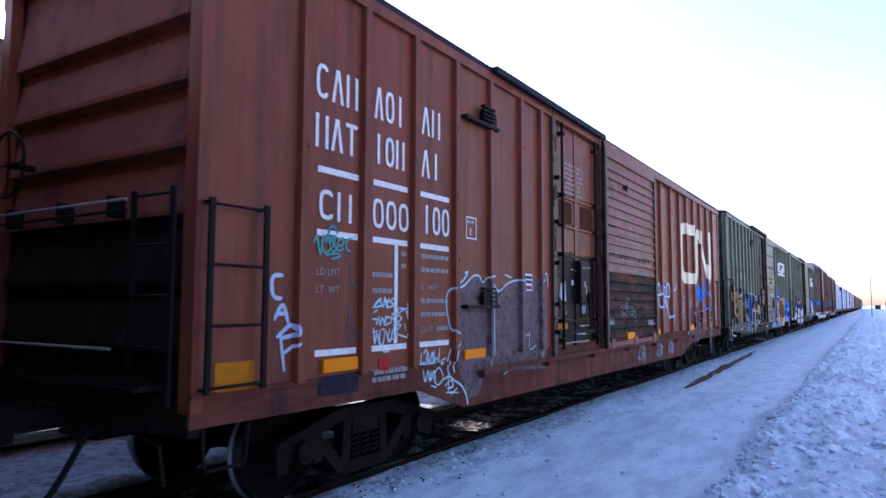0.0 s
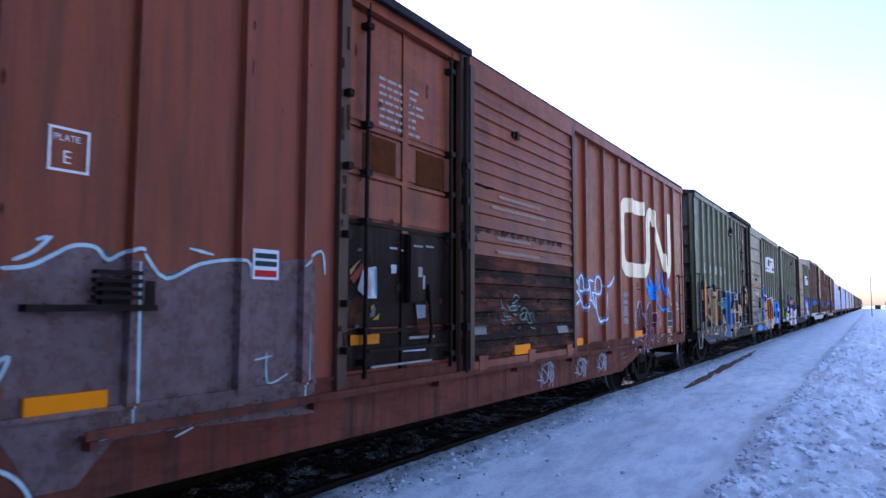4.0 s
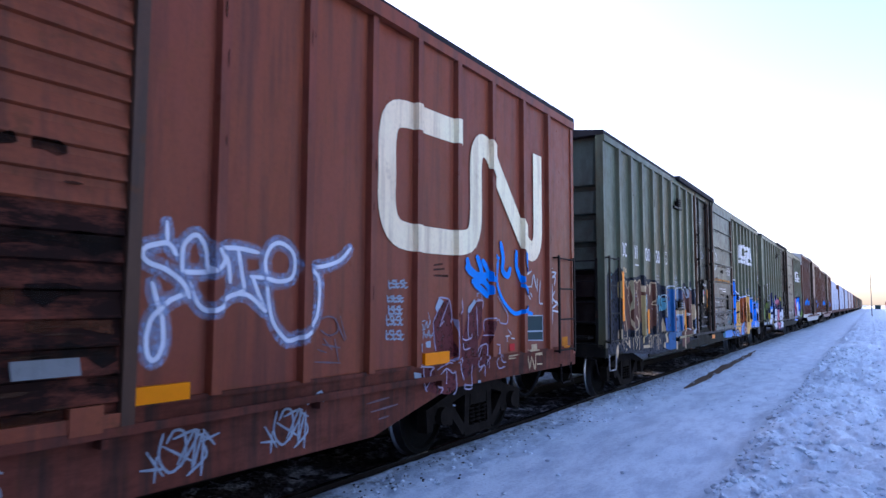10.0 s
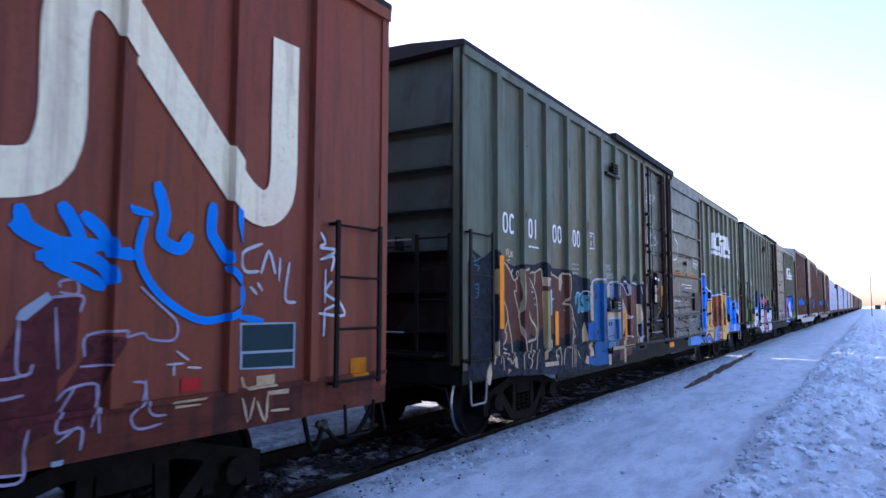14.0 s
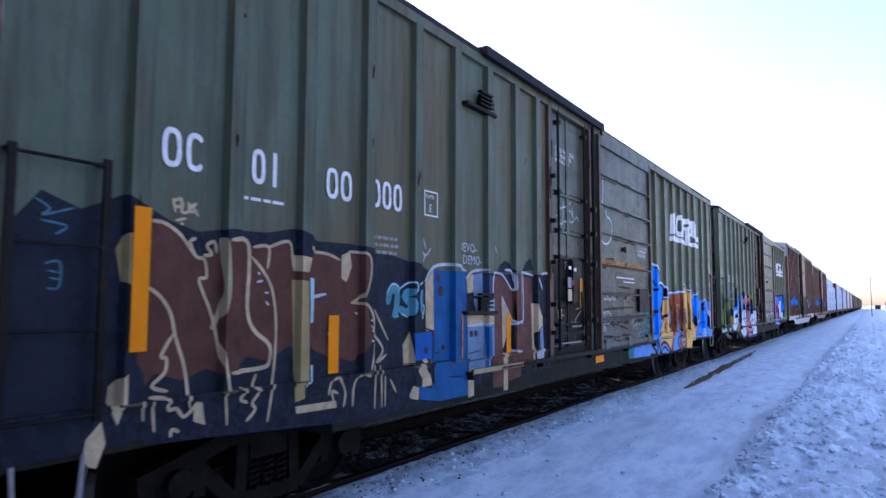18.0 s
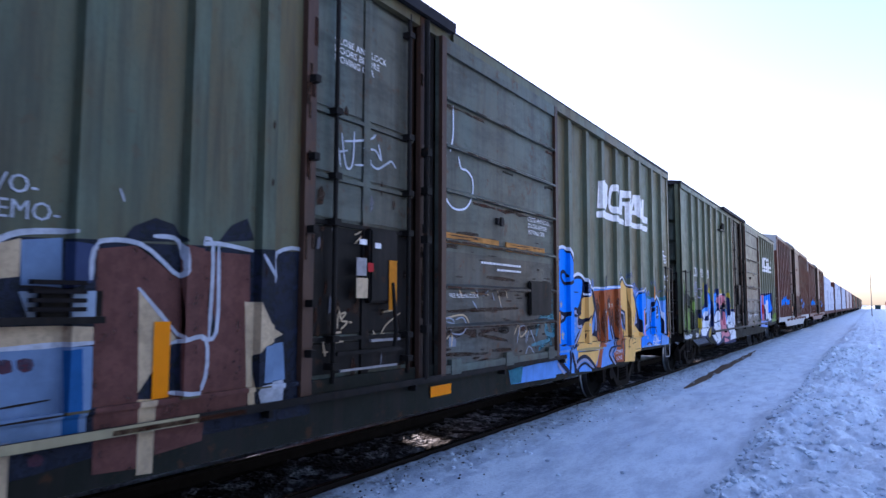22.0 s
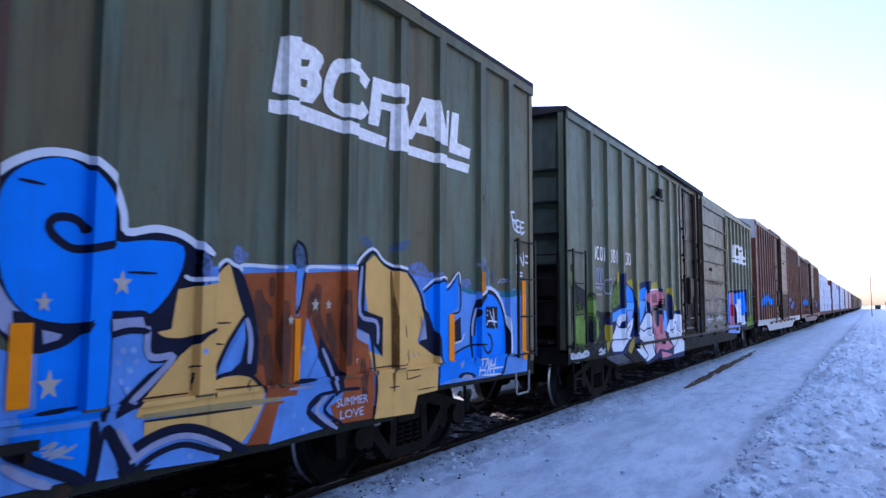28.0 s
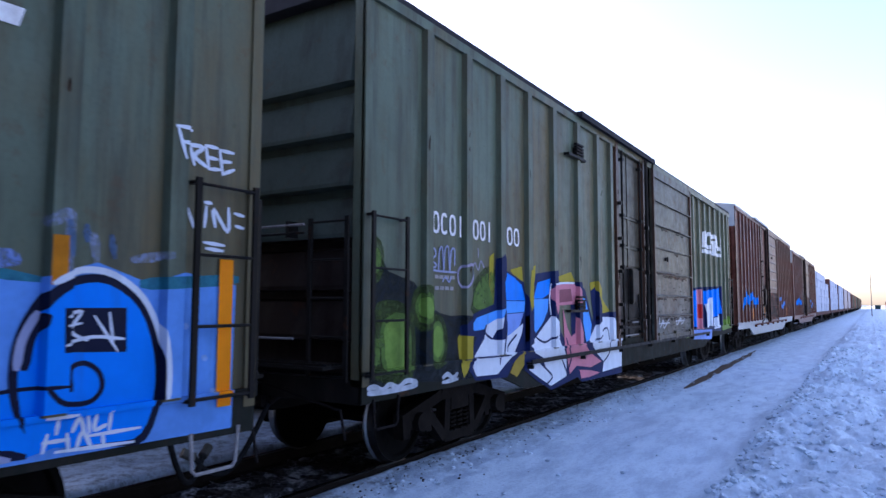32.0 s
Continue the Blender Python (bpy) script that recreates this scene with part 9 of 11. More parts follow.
stroke(car_a, "tag", DUSTY, 0.014, [(1.57, 1.44), (1.74, 1.45)], 2)
stroke(car_a, "tag", DUSTY, 0.014, [(1.61, 1.41), (1.71, 1.39)], 2)
stroke(car_a, "tag", DUSTY, 0.014, [(1.56, 2.17), (1.71, 2.19)], 2)
stroke(car_a, "tag", DUSTY, 0.014, [(1.56, 2.15), (1.66, 2.08), (1.71, 2.18)], 2)
stroke(car_a, "tag", DUSTY, 0.014, [(1.65, 2.11), (1.65, 1.97), (1.73, 1.89)], 2)
stroke(car_a, "tag", DUSTY, 0.014, [(1.6, 1.94), (1.73, 1.91)], 2)
stroke(car_a, "tag", PALE, 0.035, [(0.82, 1.97), (0.73, 1.96), (0.71, 1.88), (0.74, 1.8), (0.81, 1.79)], 1)
stroke(car_a, "tag", PALE, 0.035, [(0.75, 1.63), (0.83, 1.74), (0.89, 1.6)], 1)
stroke(car_a, "tag", PALE, 0.035, [(0.77, 1.67), (0.88, 1.67)], 1)
stroke(car_a, "tag", PALE, 0.035, [(0.78, 1.49), (0.92, 1.58), (0.97, 1.51), (0.82, 1.48)], 1)
stroke(car_a, "tag", PALE, 0.035, [(0.81, 1.52), (0.86, 1.23)], 1)
stroke(car_a, "tag", PALE, 0.035, [(0.85, 1.36), (0.98, 1.43)], 1)
stroke(car_a, "tag", HALO, 0.13, [(11.7, 2.28), (11.71, 2.14)], 1)
stroke(car_a, "tag", HALO, 0.13, [(11.78, 2.07), (11.72, 2.14), (11.63, 2.13), (11.55, 2.1), (11.54, 2.04), (11.6, 2.0), (11.7, 1.97), (11.83, 1.89), (11.89, 1.79)], 1)
stroke(car_a, "tag", HALO, 0.13, [(11.69, 1.72), (11.75, 1.77), (11.88, 1.82)], 1)
stroke(car_a, "tag", HALO, 0.13, [(11.61, 1.88), (11.65, 1.76), (11.69, 1.65), (11.7, 1.48), (11.65, 1.39), (11.6, 1.41), (11.58, 1.52), (11.61, 1.65), (11.69, 1.72)], 1)
stroke(car_a, "tag", HALO, 0.13, [(11.83, 1.96), (11.83, 2.12), (11.89, 2.2), (11.95, 2.21), (12.01, 2.13), (12.03, 2.01), (12.06, 1.97)], 1)
stroke(car_a, "tag", HALO, 0.13, [(11.84, 1.96), (11.96, 1.96), (12.07, 1.98), (12.13, 2.05), (12.09, 2.13)], 1)
stroke(car_a, "tag", HALO, 0.13, [(11.89, 1.89), (11.95, 1.76), (12.03, 1.7), (12.12, 1.72), (12.21, 1.79), (12.31, 1.82), (12.42, 1.8), (12.53, 1.72), (12.57, 1.69)], 1)
stroke(car_a, "tag", HALO, 0.13, [(12.12, 2.14), (12.3, 2.15), (12.49, 2.13)], 1)
stroke(car_a, "tag", HALO, 0.13, [(12.16, 2.12), (12.21, 2.04), (12.23, 1.9)], 1)
stroke(car_a, "tag", HALO, 0.13, [(12.3, 2.13), (12.33, 1.99), (12.36, 1.85), (12.31, 1.83)], 1)
stroke(car_a, "tag", HALO, 0.13, [(12.58, 1.95), (12.56, 2.08), (12.62, 2.19), (12.72, 2.22), (12.84, 2.16), (12.87, 2.05), (12.83, 1.95), (12.7, 1.92), (12.58, 1.94)], 1)
stroke(car_a, "tag", HALO, 0.13, [(12.42, 1.95), (12.58, 1.94)], 1)
stroke(car_a, "tag", HALO, 0.13, [(12.58, 1.94), (12.6, 1.78), (12.65, 1.61), (12.77, 1.48), (12.86, 1.46), (13.02, 1.52), (13.13, 1.64), (13.16, 1.83), (13.14, 1.97), (13.06, 2.03)], 1)
stroke(car_a, "tag", HALO, 0.13, [(12.44, 1.94), (12.5, 1.82), (12.57, 1.69)], 1)
stroke(car_a, "tag", HALO, 0.13, [(13.04, 2.04), (13.24, 2.07), (13.42, 2.13), (13.55, 2.24)], 1)
stroke(car_a, "tag", HALO, 0.085, [(11.7, 2.28), (11.71, 2.14)], 2)
stroke(car_a, "tag", HALO, 0.085, [(11.78, 2.07), (11.72, 2.14), (11.63, 2.13), (11.55, 2.1), (11.54, 2.04), (11.6, 2.0), (11.7, 1.97), (11.83, 1.89), (11.89, 1.79)], 2)
stroke(car_a, "tag", HALO, 0.085, [(11.69, 1.72), (11.75, 1.77), (11.88, 1.82)], 2)
stroke(car_a, "tag", HALO, 0.085, [(11.61, 1.88), (11.65, 1.76), (11.69, 1.65), (11.7, 1.48), (11.65, 1.39), (11.6, 1.41), (11.58, 1.52), (11.61, 1.65), (11.69, 1.72)], 2)
stroke(car_a, "tag", HALO, 0.085, [(11.83, 1.96), (11.83, 2.12), (11.89, 2.2), (11.95, 2.21), (12.01, 2.13), (12.03, 2.01), (12.06, 1.97)], 2)
stroke(car_a, "tag", HALO, 0.085, [(11.84, 1.96), (11.96, 1.96), (12.07, 1.98), (12.13, 2.05), (12.09, 2.13)], 2)
stroke(car_a, "tag", HALO, 0.085, [(11.89, 1.89), (11.95, 1.76), (12.03, 1.7), (12.12, 1.72), (12.21, 1.79), (12.31, 1.82), (12.42, 1.8), (12.53, 1.72), (12.57, 1.69)], 2)
stroke(car_a, "tag", HALO, 0.085, [(12.12, 2.14), (12.3, 2.15), (12.49, 2.13)], 2)
stroke(car_a, "tag", HALO, 0.085, [(12.16, 2.12), (12.21, 2.04), (12.23, 1.9)], 2)
stroke(car_a, "tag", HALO, 0.085, [(12.3, 2.13), (12.33, 1.99), (12.36, 1.85), (12.31, 1.83)], 2)
stroke(car_a, "tag", HALO, 0.085, [(12.58, 1.95), (12.56, 2.08), (12.62, 2.19), (12.72, 2.22), (12.84, 2.16), (12.87, 2.05), (12.83, 1.95), (12.7, 1.92), (12.58, 1.94)], 2)
stroke(car_a, "tag", HALO, 0.085, [(12.42, 1.95), (12.58, 1.94)], 2)
stroke(car_a, "tag", HALO, 0.085, [(12.58, 1.94), (12.6, 1.78), (12.65, 1.61), (12.77, 1.48), (12.86, 1.46), (13.02, 1.52), (13.13, 1.64), (13.16, 1.83), (13.14, 1.97), (13.06, 2.03)], 2)
stroke(car_a, "tag", HALO, 0.085, [(12.44, 1.94), (12.5, 1.82), (12.57, 1.69)], 2)
stroke(car_a, "tag", HALO, 0.085, [(13.04, 2.04), (13.24, 2.07), (13.42, 2.13), (13.55, 2.24)], 2)
stroke(car_a, "tag", WHITE, 0.034, [(11.7, 2.28), (11.71, 2.14)], 3)
stroke(car_a, "tag", WHITE, 0.034, [(11.78, 2.07), (11.72, 2.14), (11.63, 2.13), (11.55, 2.1), (11.54, 2.04), (11.6, 2.0), (11.7, 1.97), (11.83, 1.89), (11.89, 1.79)], 3)
stroke(car_a, "tag", WHITE, 0.034, [(11.69, 1.72), (11.75, 1.77), (11.88, 1.82)], 3)
stroke(car_a, "tag", WHITE, 0.034, [(11.61, 1.88), (11.65, 1.76), (11.69, 1.65), (11.7, 1.48), (11.65, 1.39), (11.6, 1.41), (11.58, 1.52), (11.61, 1.65), (11.69, 1.72)], 3)
stroke(car_a, "tag", WHITE, 0.034, [(11.83, 1.96), (11.83, 2.12), (11.89, 2.2), (11.95, 2.21), (12.01, 2.13), (12.03, 2.01), (12.06, 1.97)], 3)
stroke(car_a, "tag", WHITE, 0.034, [(11.84, 1.96), (11.96, 1.96), (12.07, 1.98), (12.13, 2.05), (12.09, 2.13)], 3)
stroke(car_a, "tag", WHITE, 0.034, [(11.89, 1.89), (11.95, 1.76), (12.03, 1.7), (12.12, 1.72), (12.21, 1.79), (12.31, 1.82), (12.42, 1.8), (12.53, 1.72), (12.57, 1.69)], 3)
stroke(car_a, "tag", WHITE, 0.034, [(12.12, 2.14), (12.3, 2.15), (12.49, 2.13)], 3)
stroke(car_a, "tag", WHITE, 0.034, [(12.16, 2.12), (12.21, 2.04), (12.23, 1.9)], 3)
stroke(car_a, "tag", WHITE, 0.034, [(12.3, 2.13), (12.33, 1.99), (12.36, 1.85), (12.31, 1.83)], 3)
stroke(car_a, "tag", WHITE, 0.034, [(12.58, 1.95), (12.56, 2.08), (12.62, 2.19), (12.72, 2.22), (12.84, 2.16), (12.87, 2.05), (12.83, 1.95), (12.7, 1.92), (12.58, 1.94)], 3)
stroke(car_a, "tag", WHITE, 0.034, [(12.42, 1.95), (12.58, 1.94)], 3)
stroke(car_a, "tag", WHITE, 0.034, [(12.58, 1.94), (12.6, 1.78), (12.65, 1.61), (12.77, 1.48), (12.86, 1.46), (13.02, 1.52), (13.13, 1.64), (13.16, 1.83), (13.14, 1.97), (13.06, 2.03)], 3)
stroke(car_a, "tag", WHITE, 0.034, [(12.44, 1.94), (12.5, 1.82), (12.57, 1.69)], 3)
stroke(car_a, "tag", WHITE, 0.034, [(13.04, 2.04), (13.24, 2.07), (13.42, 2.13), (13.55, 2.24)], 3)
stroke(car_a, "tag", DUSTY, 0.016, [(13.15, 1.6), (13.25, 1.64), (13.36, 1.62), (13.4, 1.52), (13.29, 1.48), (13.18, 1.53)], 3)
stroke(car_a, "tag", DUSTY, 0.016, [(13.12, 1.27), (13.44, 1.24)], 3)
stroke(car_a, "tag", DUSTY, 0.016, [(13.22, 1.46), (13.33, 1.36)], 3)
stroke(car_a, "tag", DUSTY, 0.016, [(13.36, 1.45), (13.42, 1.25)], 3)
stroke(car_a, "tag", DUSTY, 0.016, [(13.43, 1.64), (13.51, 1.44)], 3)
stroke(car_a, "tag", DUSTY, 0.016, [(13.15, 1.37), (13.26, 1.34)], 3)
stroke(car_a, "tag", FOG, 0.02, [(10.21, 0.72), (10.39, 0.7)], 2)
stroke(car_a, "tag", FOG, 0.02, [(10.33, 0.79), (10.32, 0.62)], 2)
stroke(car_a, "tag", FOG, 0.02, [(10.25, 0.84), (10.39, 0.65)], 2)
stroke(car_a, "tag", FOG, 0.02, [(10.38, 0.95), (10.35, 0.78), (10.45, 0.66), (10.57, 0.75), (10.56, 0.93), (10.47, 0.96), (10.41, 0.88)], 2)
stroke(car_a, "tag", FOG, 0.02, [(10.51, 0.71), (10.66, 0.94), (10.64, 0.65), (10.73, 0.91), (10.72, 0.59)], 2)
stroke(car_a, "tag", FOG, 0.02, [(10.6, 0.61), (10.76, 0.72), (10.74, 0.81)], 2)
stroke(car_a, "tag", FOG, 0.02, [(10.66, 0.92), (10.77, 0.86)], 2)
stroke(car_a, "tag", FOG, 0.02, [(10.38, 0.86), (10.67, 0.69)], 2)
stroke(car_a, "tag", FOG, 0.02, [(10.47, 0.9), (10.69, 0.93), (10.54, 0.69)], 2)
stroke(car_a, "tag", FOG, 0.02, [(11.571, 0.708), (11.73, 0.691)], 2)
stroke(car_a, "tag", FOG, 0.02, [(11.677, 0.77), (11.668, 0.62)], 2)
stroke(car_a, "tag", FOG, 0.02, [(11.606, 0.814), (11.73, 0.647)], 2)
stroke(car_a, "tag", FOG, 0.02, [(11.721, 0.911), (11.694, 0.761), (11.782, 0.656), (11.888, 0.735), (11.879, 0.893), (11.8, 0.92), (11.747, 0.849)], 2)
stroke(car_a, "tag", FOG, 0.02, [(11.835, 0.7), (11.967, 0.902), (11.95, 0.647), (12.029, 0.876), (12.02, 0.594)], 2)
stroke(car_a, "tag", FOG, 0.02, [(11.914, 0.612), (12.055, 0.708), (12.038, 0.788)], 2)
stroke(car_a, "tag", FOG, 0.02, [(11.967, 0.884), (12.064, 0.832)], 2)
stroke(car_a, "tag", FOG, 0.02, [(11.721, 0.832), (11.976, 0.682)], 2)
stroke(car_a, "tag", FOG, 0.02, [(11.8, 0.867), (11.994, 0.893), (11.862, 0.682)], 2)
stroke(car_a, "tag", FOG, 0.02, [(12.029, 0.893), (12.126, 0.779)], 2)
stroke(car_a, "tag", FOG, 0.02, [(12.011, 0.814), (12.161, 0.849)], 2)
stroke(car_a, "tag", FOG, 0.02, [(12.551, 0.718), (12.71, 0.701)], 2)
stroke(car_a, "tag", FOG, 0.02, [(12.657, 0.78), (12.648, 0.63)], 2)
stroke(car_a, "tag", FOG, 0.02, [(12.586, 0.824), (12.71, 0.657)], 2)
stroke(car_a, "tag", FOG, 0.02, [(12.701, 0.921), (12.674, 0.771), (12.762, 0.666), (12.868, 0.745), (12.859, 0.903), (12.78, 0.93), (12.727, 0.859)], 2)
stroke(car_a, "tag", FOG, 0.02, [(12.815, 0.71), (12.947, 0.912), (12.93, 0.657), (13.009, 0.886), (13.0, 0.604)], 2)
stroke(car_a, "tag", FOG, 0.02, [(12.894, 0.622), (13.035, 0.718), (13.018, 0.798)], 2)
stroke(car_a, "tag", FOG, 0.02, [(12.947, 0.894), (13.044, 0.842)], 2)
stroke(car_a, "tag", FOG, 0.02, [(12.701, 0.842), (12.956, 0.692)], 2)
stroke(car_a, "tag", FOG, 0.02, [(12.78, 0.877), (12.974, 0.903), (12.842, 0.692)], 2)
stroke(car_a, "tag", FOG, 0.02, [(13.0, 0.965), (13.123, 0.991)], 2)
stroke(car_a, "tag", FOG, 0.02, [(13.035, 0.938), (13.185, 1.026), (13.22, 0.938)], 2)
stroke(car_a, "tag", DOORTAG, 0.018, [(9.03, 1.82), (9.05, 1.72), (9.09, 1.7)], 39)
stroke(car_a, "tag", DOORTAG, 0.018, [(9.0, 1.7), (9.08, 1.71)], 39)
stroke(car_a, "tag", DOORTAG, 0.018, [(9.18, 1.76), (9.22, 1.67), (9.2, 1.72)], 39)
stroke(car_a, "tag", DOORTAG, 0.018, [(9.24, 1.72), (9.24, 1.67), (9.42, 1.68)], 39)
stroke(car_a, "tag", DOORTAG, 0.018, [(9.26, 1.72), (9.43, 1.73), (9.41, 1.68)], 39)
stroke(car_a, "tag", DOORTAG, 0.018, [(9.3, 1.71), (9.31, 1.67)], 39)
stroke(car_a, "tag", DOORTAG, 0.018, [(9.36, 1.72), (9.37, 1.68)], 39)
stroke(car_a, "tag", DOORTAG, 0.018, [(9.32, 1.81), (9.37, 1.87), (9.45, 1.85), (9.49, 1.81), (9.39, 1.77), (9.33, 1.76)], 39)
stroke(car_a, "tag", DOORTAG, 0.018, [(9.48, 1.72), (9.53, 1.73)], 39)
stroke(car_a, "tag", DOORTAG, 0.018, [(9.52, 1.66), (9.6, 1.7), (9.69, 1.69), (9.73, 1.6), (9.6, 1.55), (9.55, 1.6), (9.66, 1.64)], 39)
stroke(car_a, "tag", DOORTAG, 0.018, [(9.56, 1.55), (9.71, 1.55)], 39)
stroke(car_a, "tag", DOORTAG, 0.018, [(9.76, 1.66), (9.74, 1.52), (9.86, 1.51), (9.84, 1.6), (9.91, 1.66)], 39)
stroke(car_a, "tag", DOORTAG, 0.018, [(9.76, 1.66), (9.83, 1.62)], 39)
stroke(car_a, "tag", DOORTAG, 0.018, [(9.95, 1.66), (9.94, 1.53)], 39)
stroke(car_a, "tag", DOORTAG, 0.018, [(9.11, 1.66), (9.13, 1.6), (9.29, 1.6)], 39)
stroke(car_a, "tag", DOORTAG, 0.018, [(9.16, 1.67), (9.19, 1.59)], 39)
stroke(car_a, "tag", DOORTAG, 0.018, [(9.37, 1.63), (9.47, 1.61)], 39)
stroke(car_a, "tag", DOORTAG, 0.018, [(9.0, 1.56), (9.13, 1.55)], 39)
stroke(car_a, "tag", DOORTAG, 0.018, [(9.17, 1.56), (9.29, 1.56)], 39)
stroke(car_a, "tag", DOORTAG, 0.018, [(9.56, 1.47), (9.53, 1.43)], 39)
stroke(car_a, "tag", DOORTAG, 0.018, [(9.87, 1.45), (10.02, 1.42)], 39)
stroke(car_a, "tag", DOORTAG, 0.018, [(9.02, 1.53), (9.09, 1.49)], 39)
stroke(car_a, "tag", DOORTAG, 0.018, [(9.29, 1.53), (9.31, 1.5)], 39)
stroke(car_a, "tag", DUSTY, 0.02, [(13.8, 0.85), (14.12, 0.87)], 2)
stroke(car_a, "tag", DUSTY, 0.02, [(13.86, 0.77), (14.26, 0.79)], 2)
stroke(car_a, "tag", DUSTY, 0.02, [(13.97, 0.69), (14.12, 0.7)], 2)
stroke(car_a, "tag", DUSTY, 0.02, [(13.37, 1.62), (13.49, 1.43)], 2)
stroke(car_a, "tag", DUSTY, 0.02, [(13.21, 1.41), (13.43, 1.37)], 2)
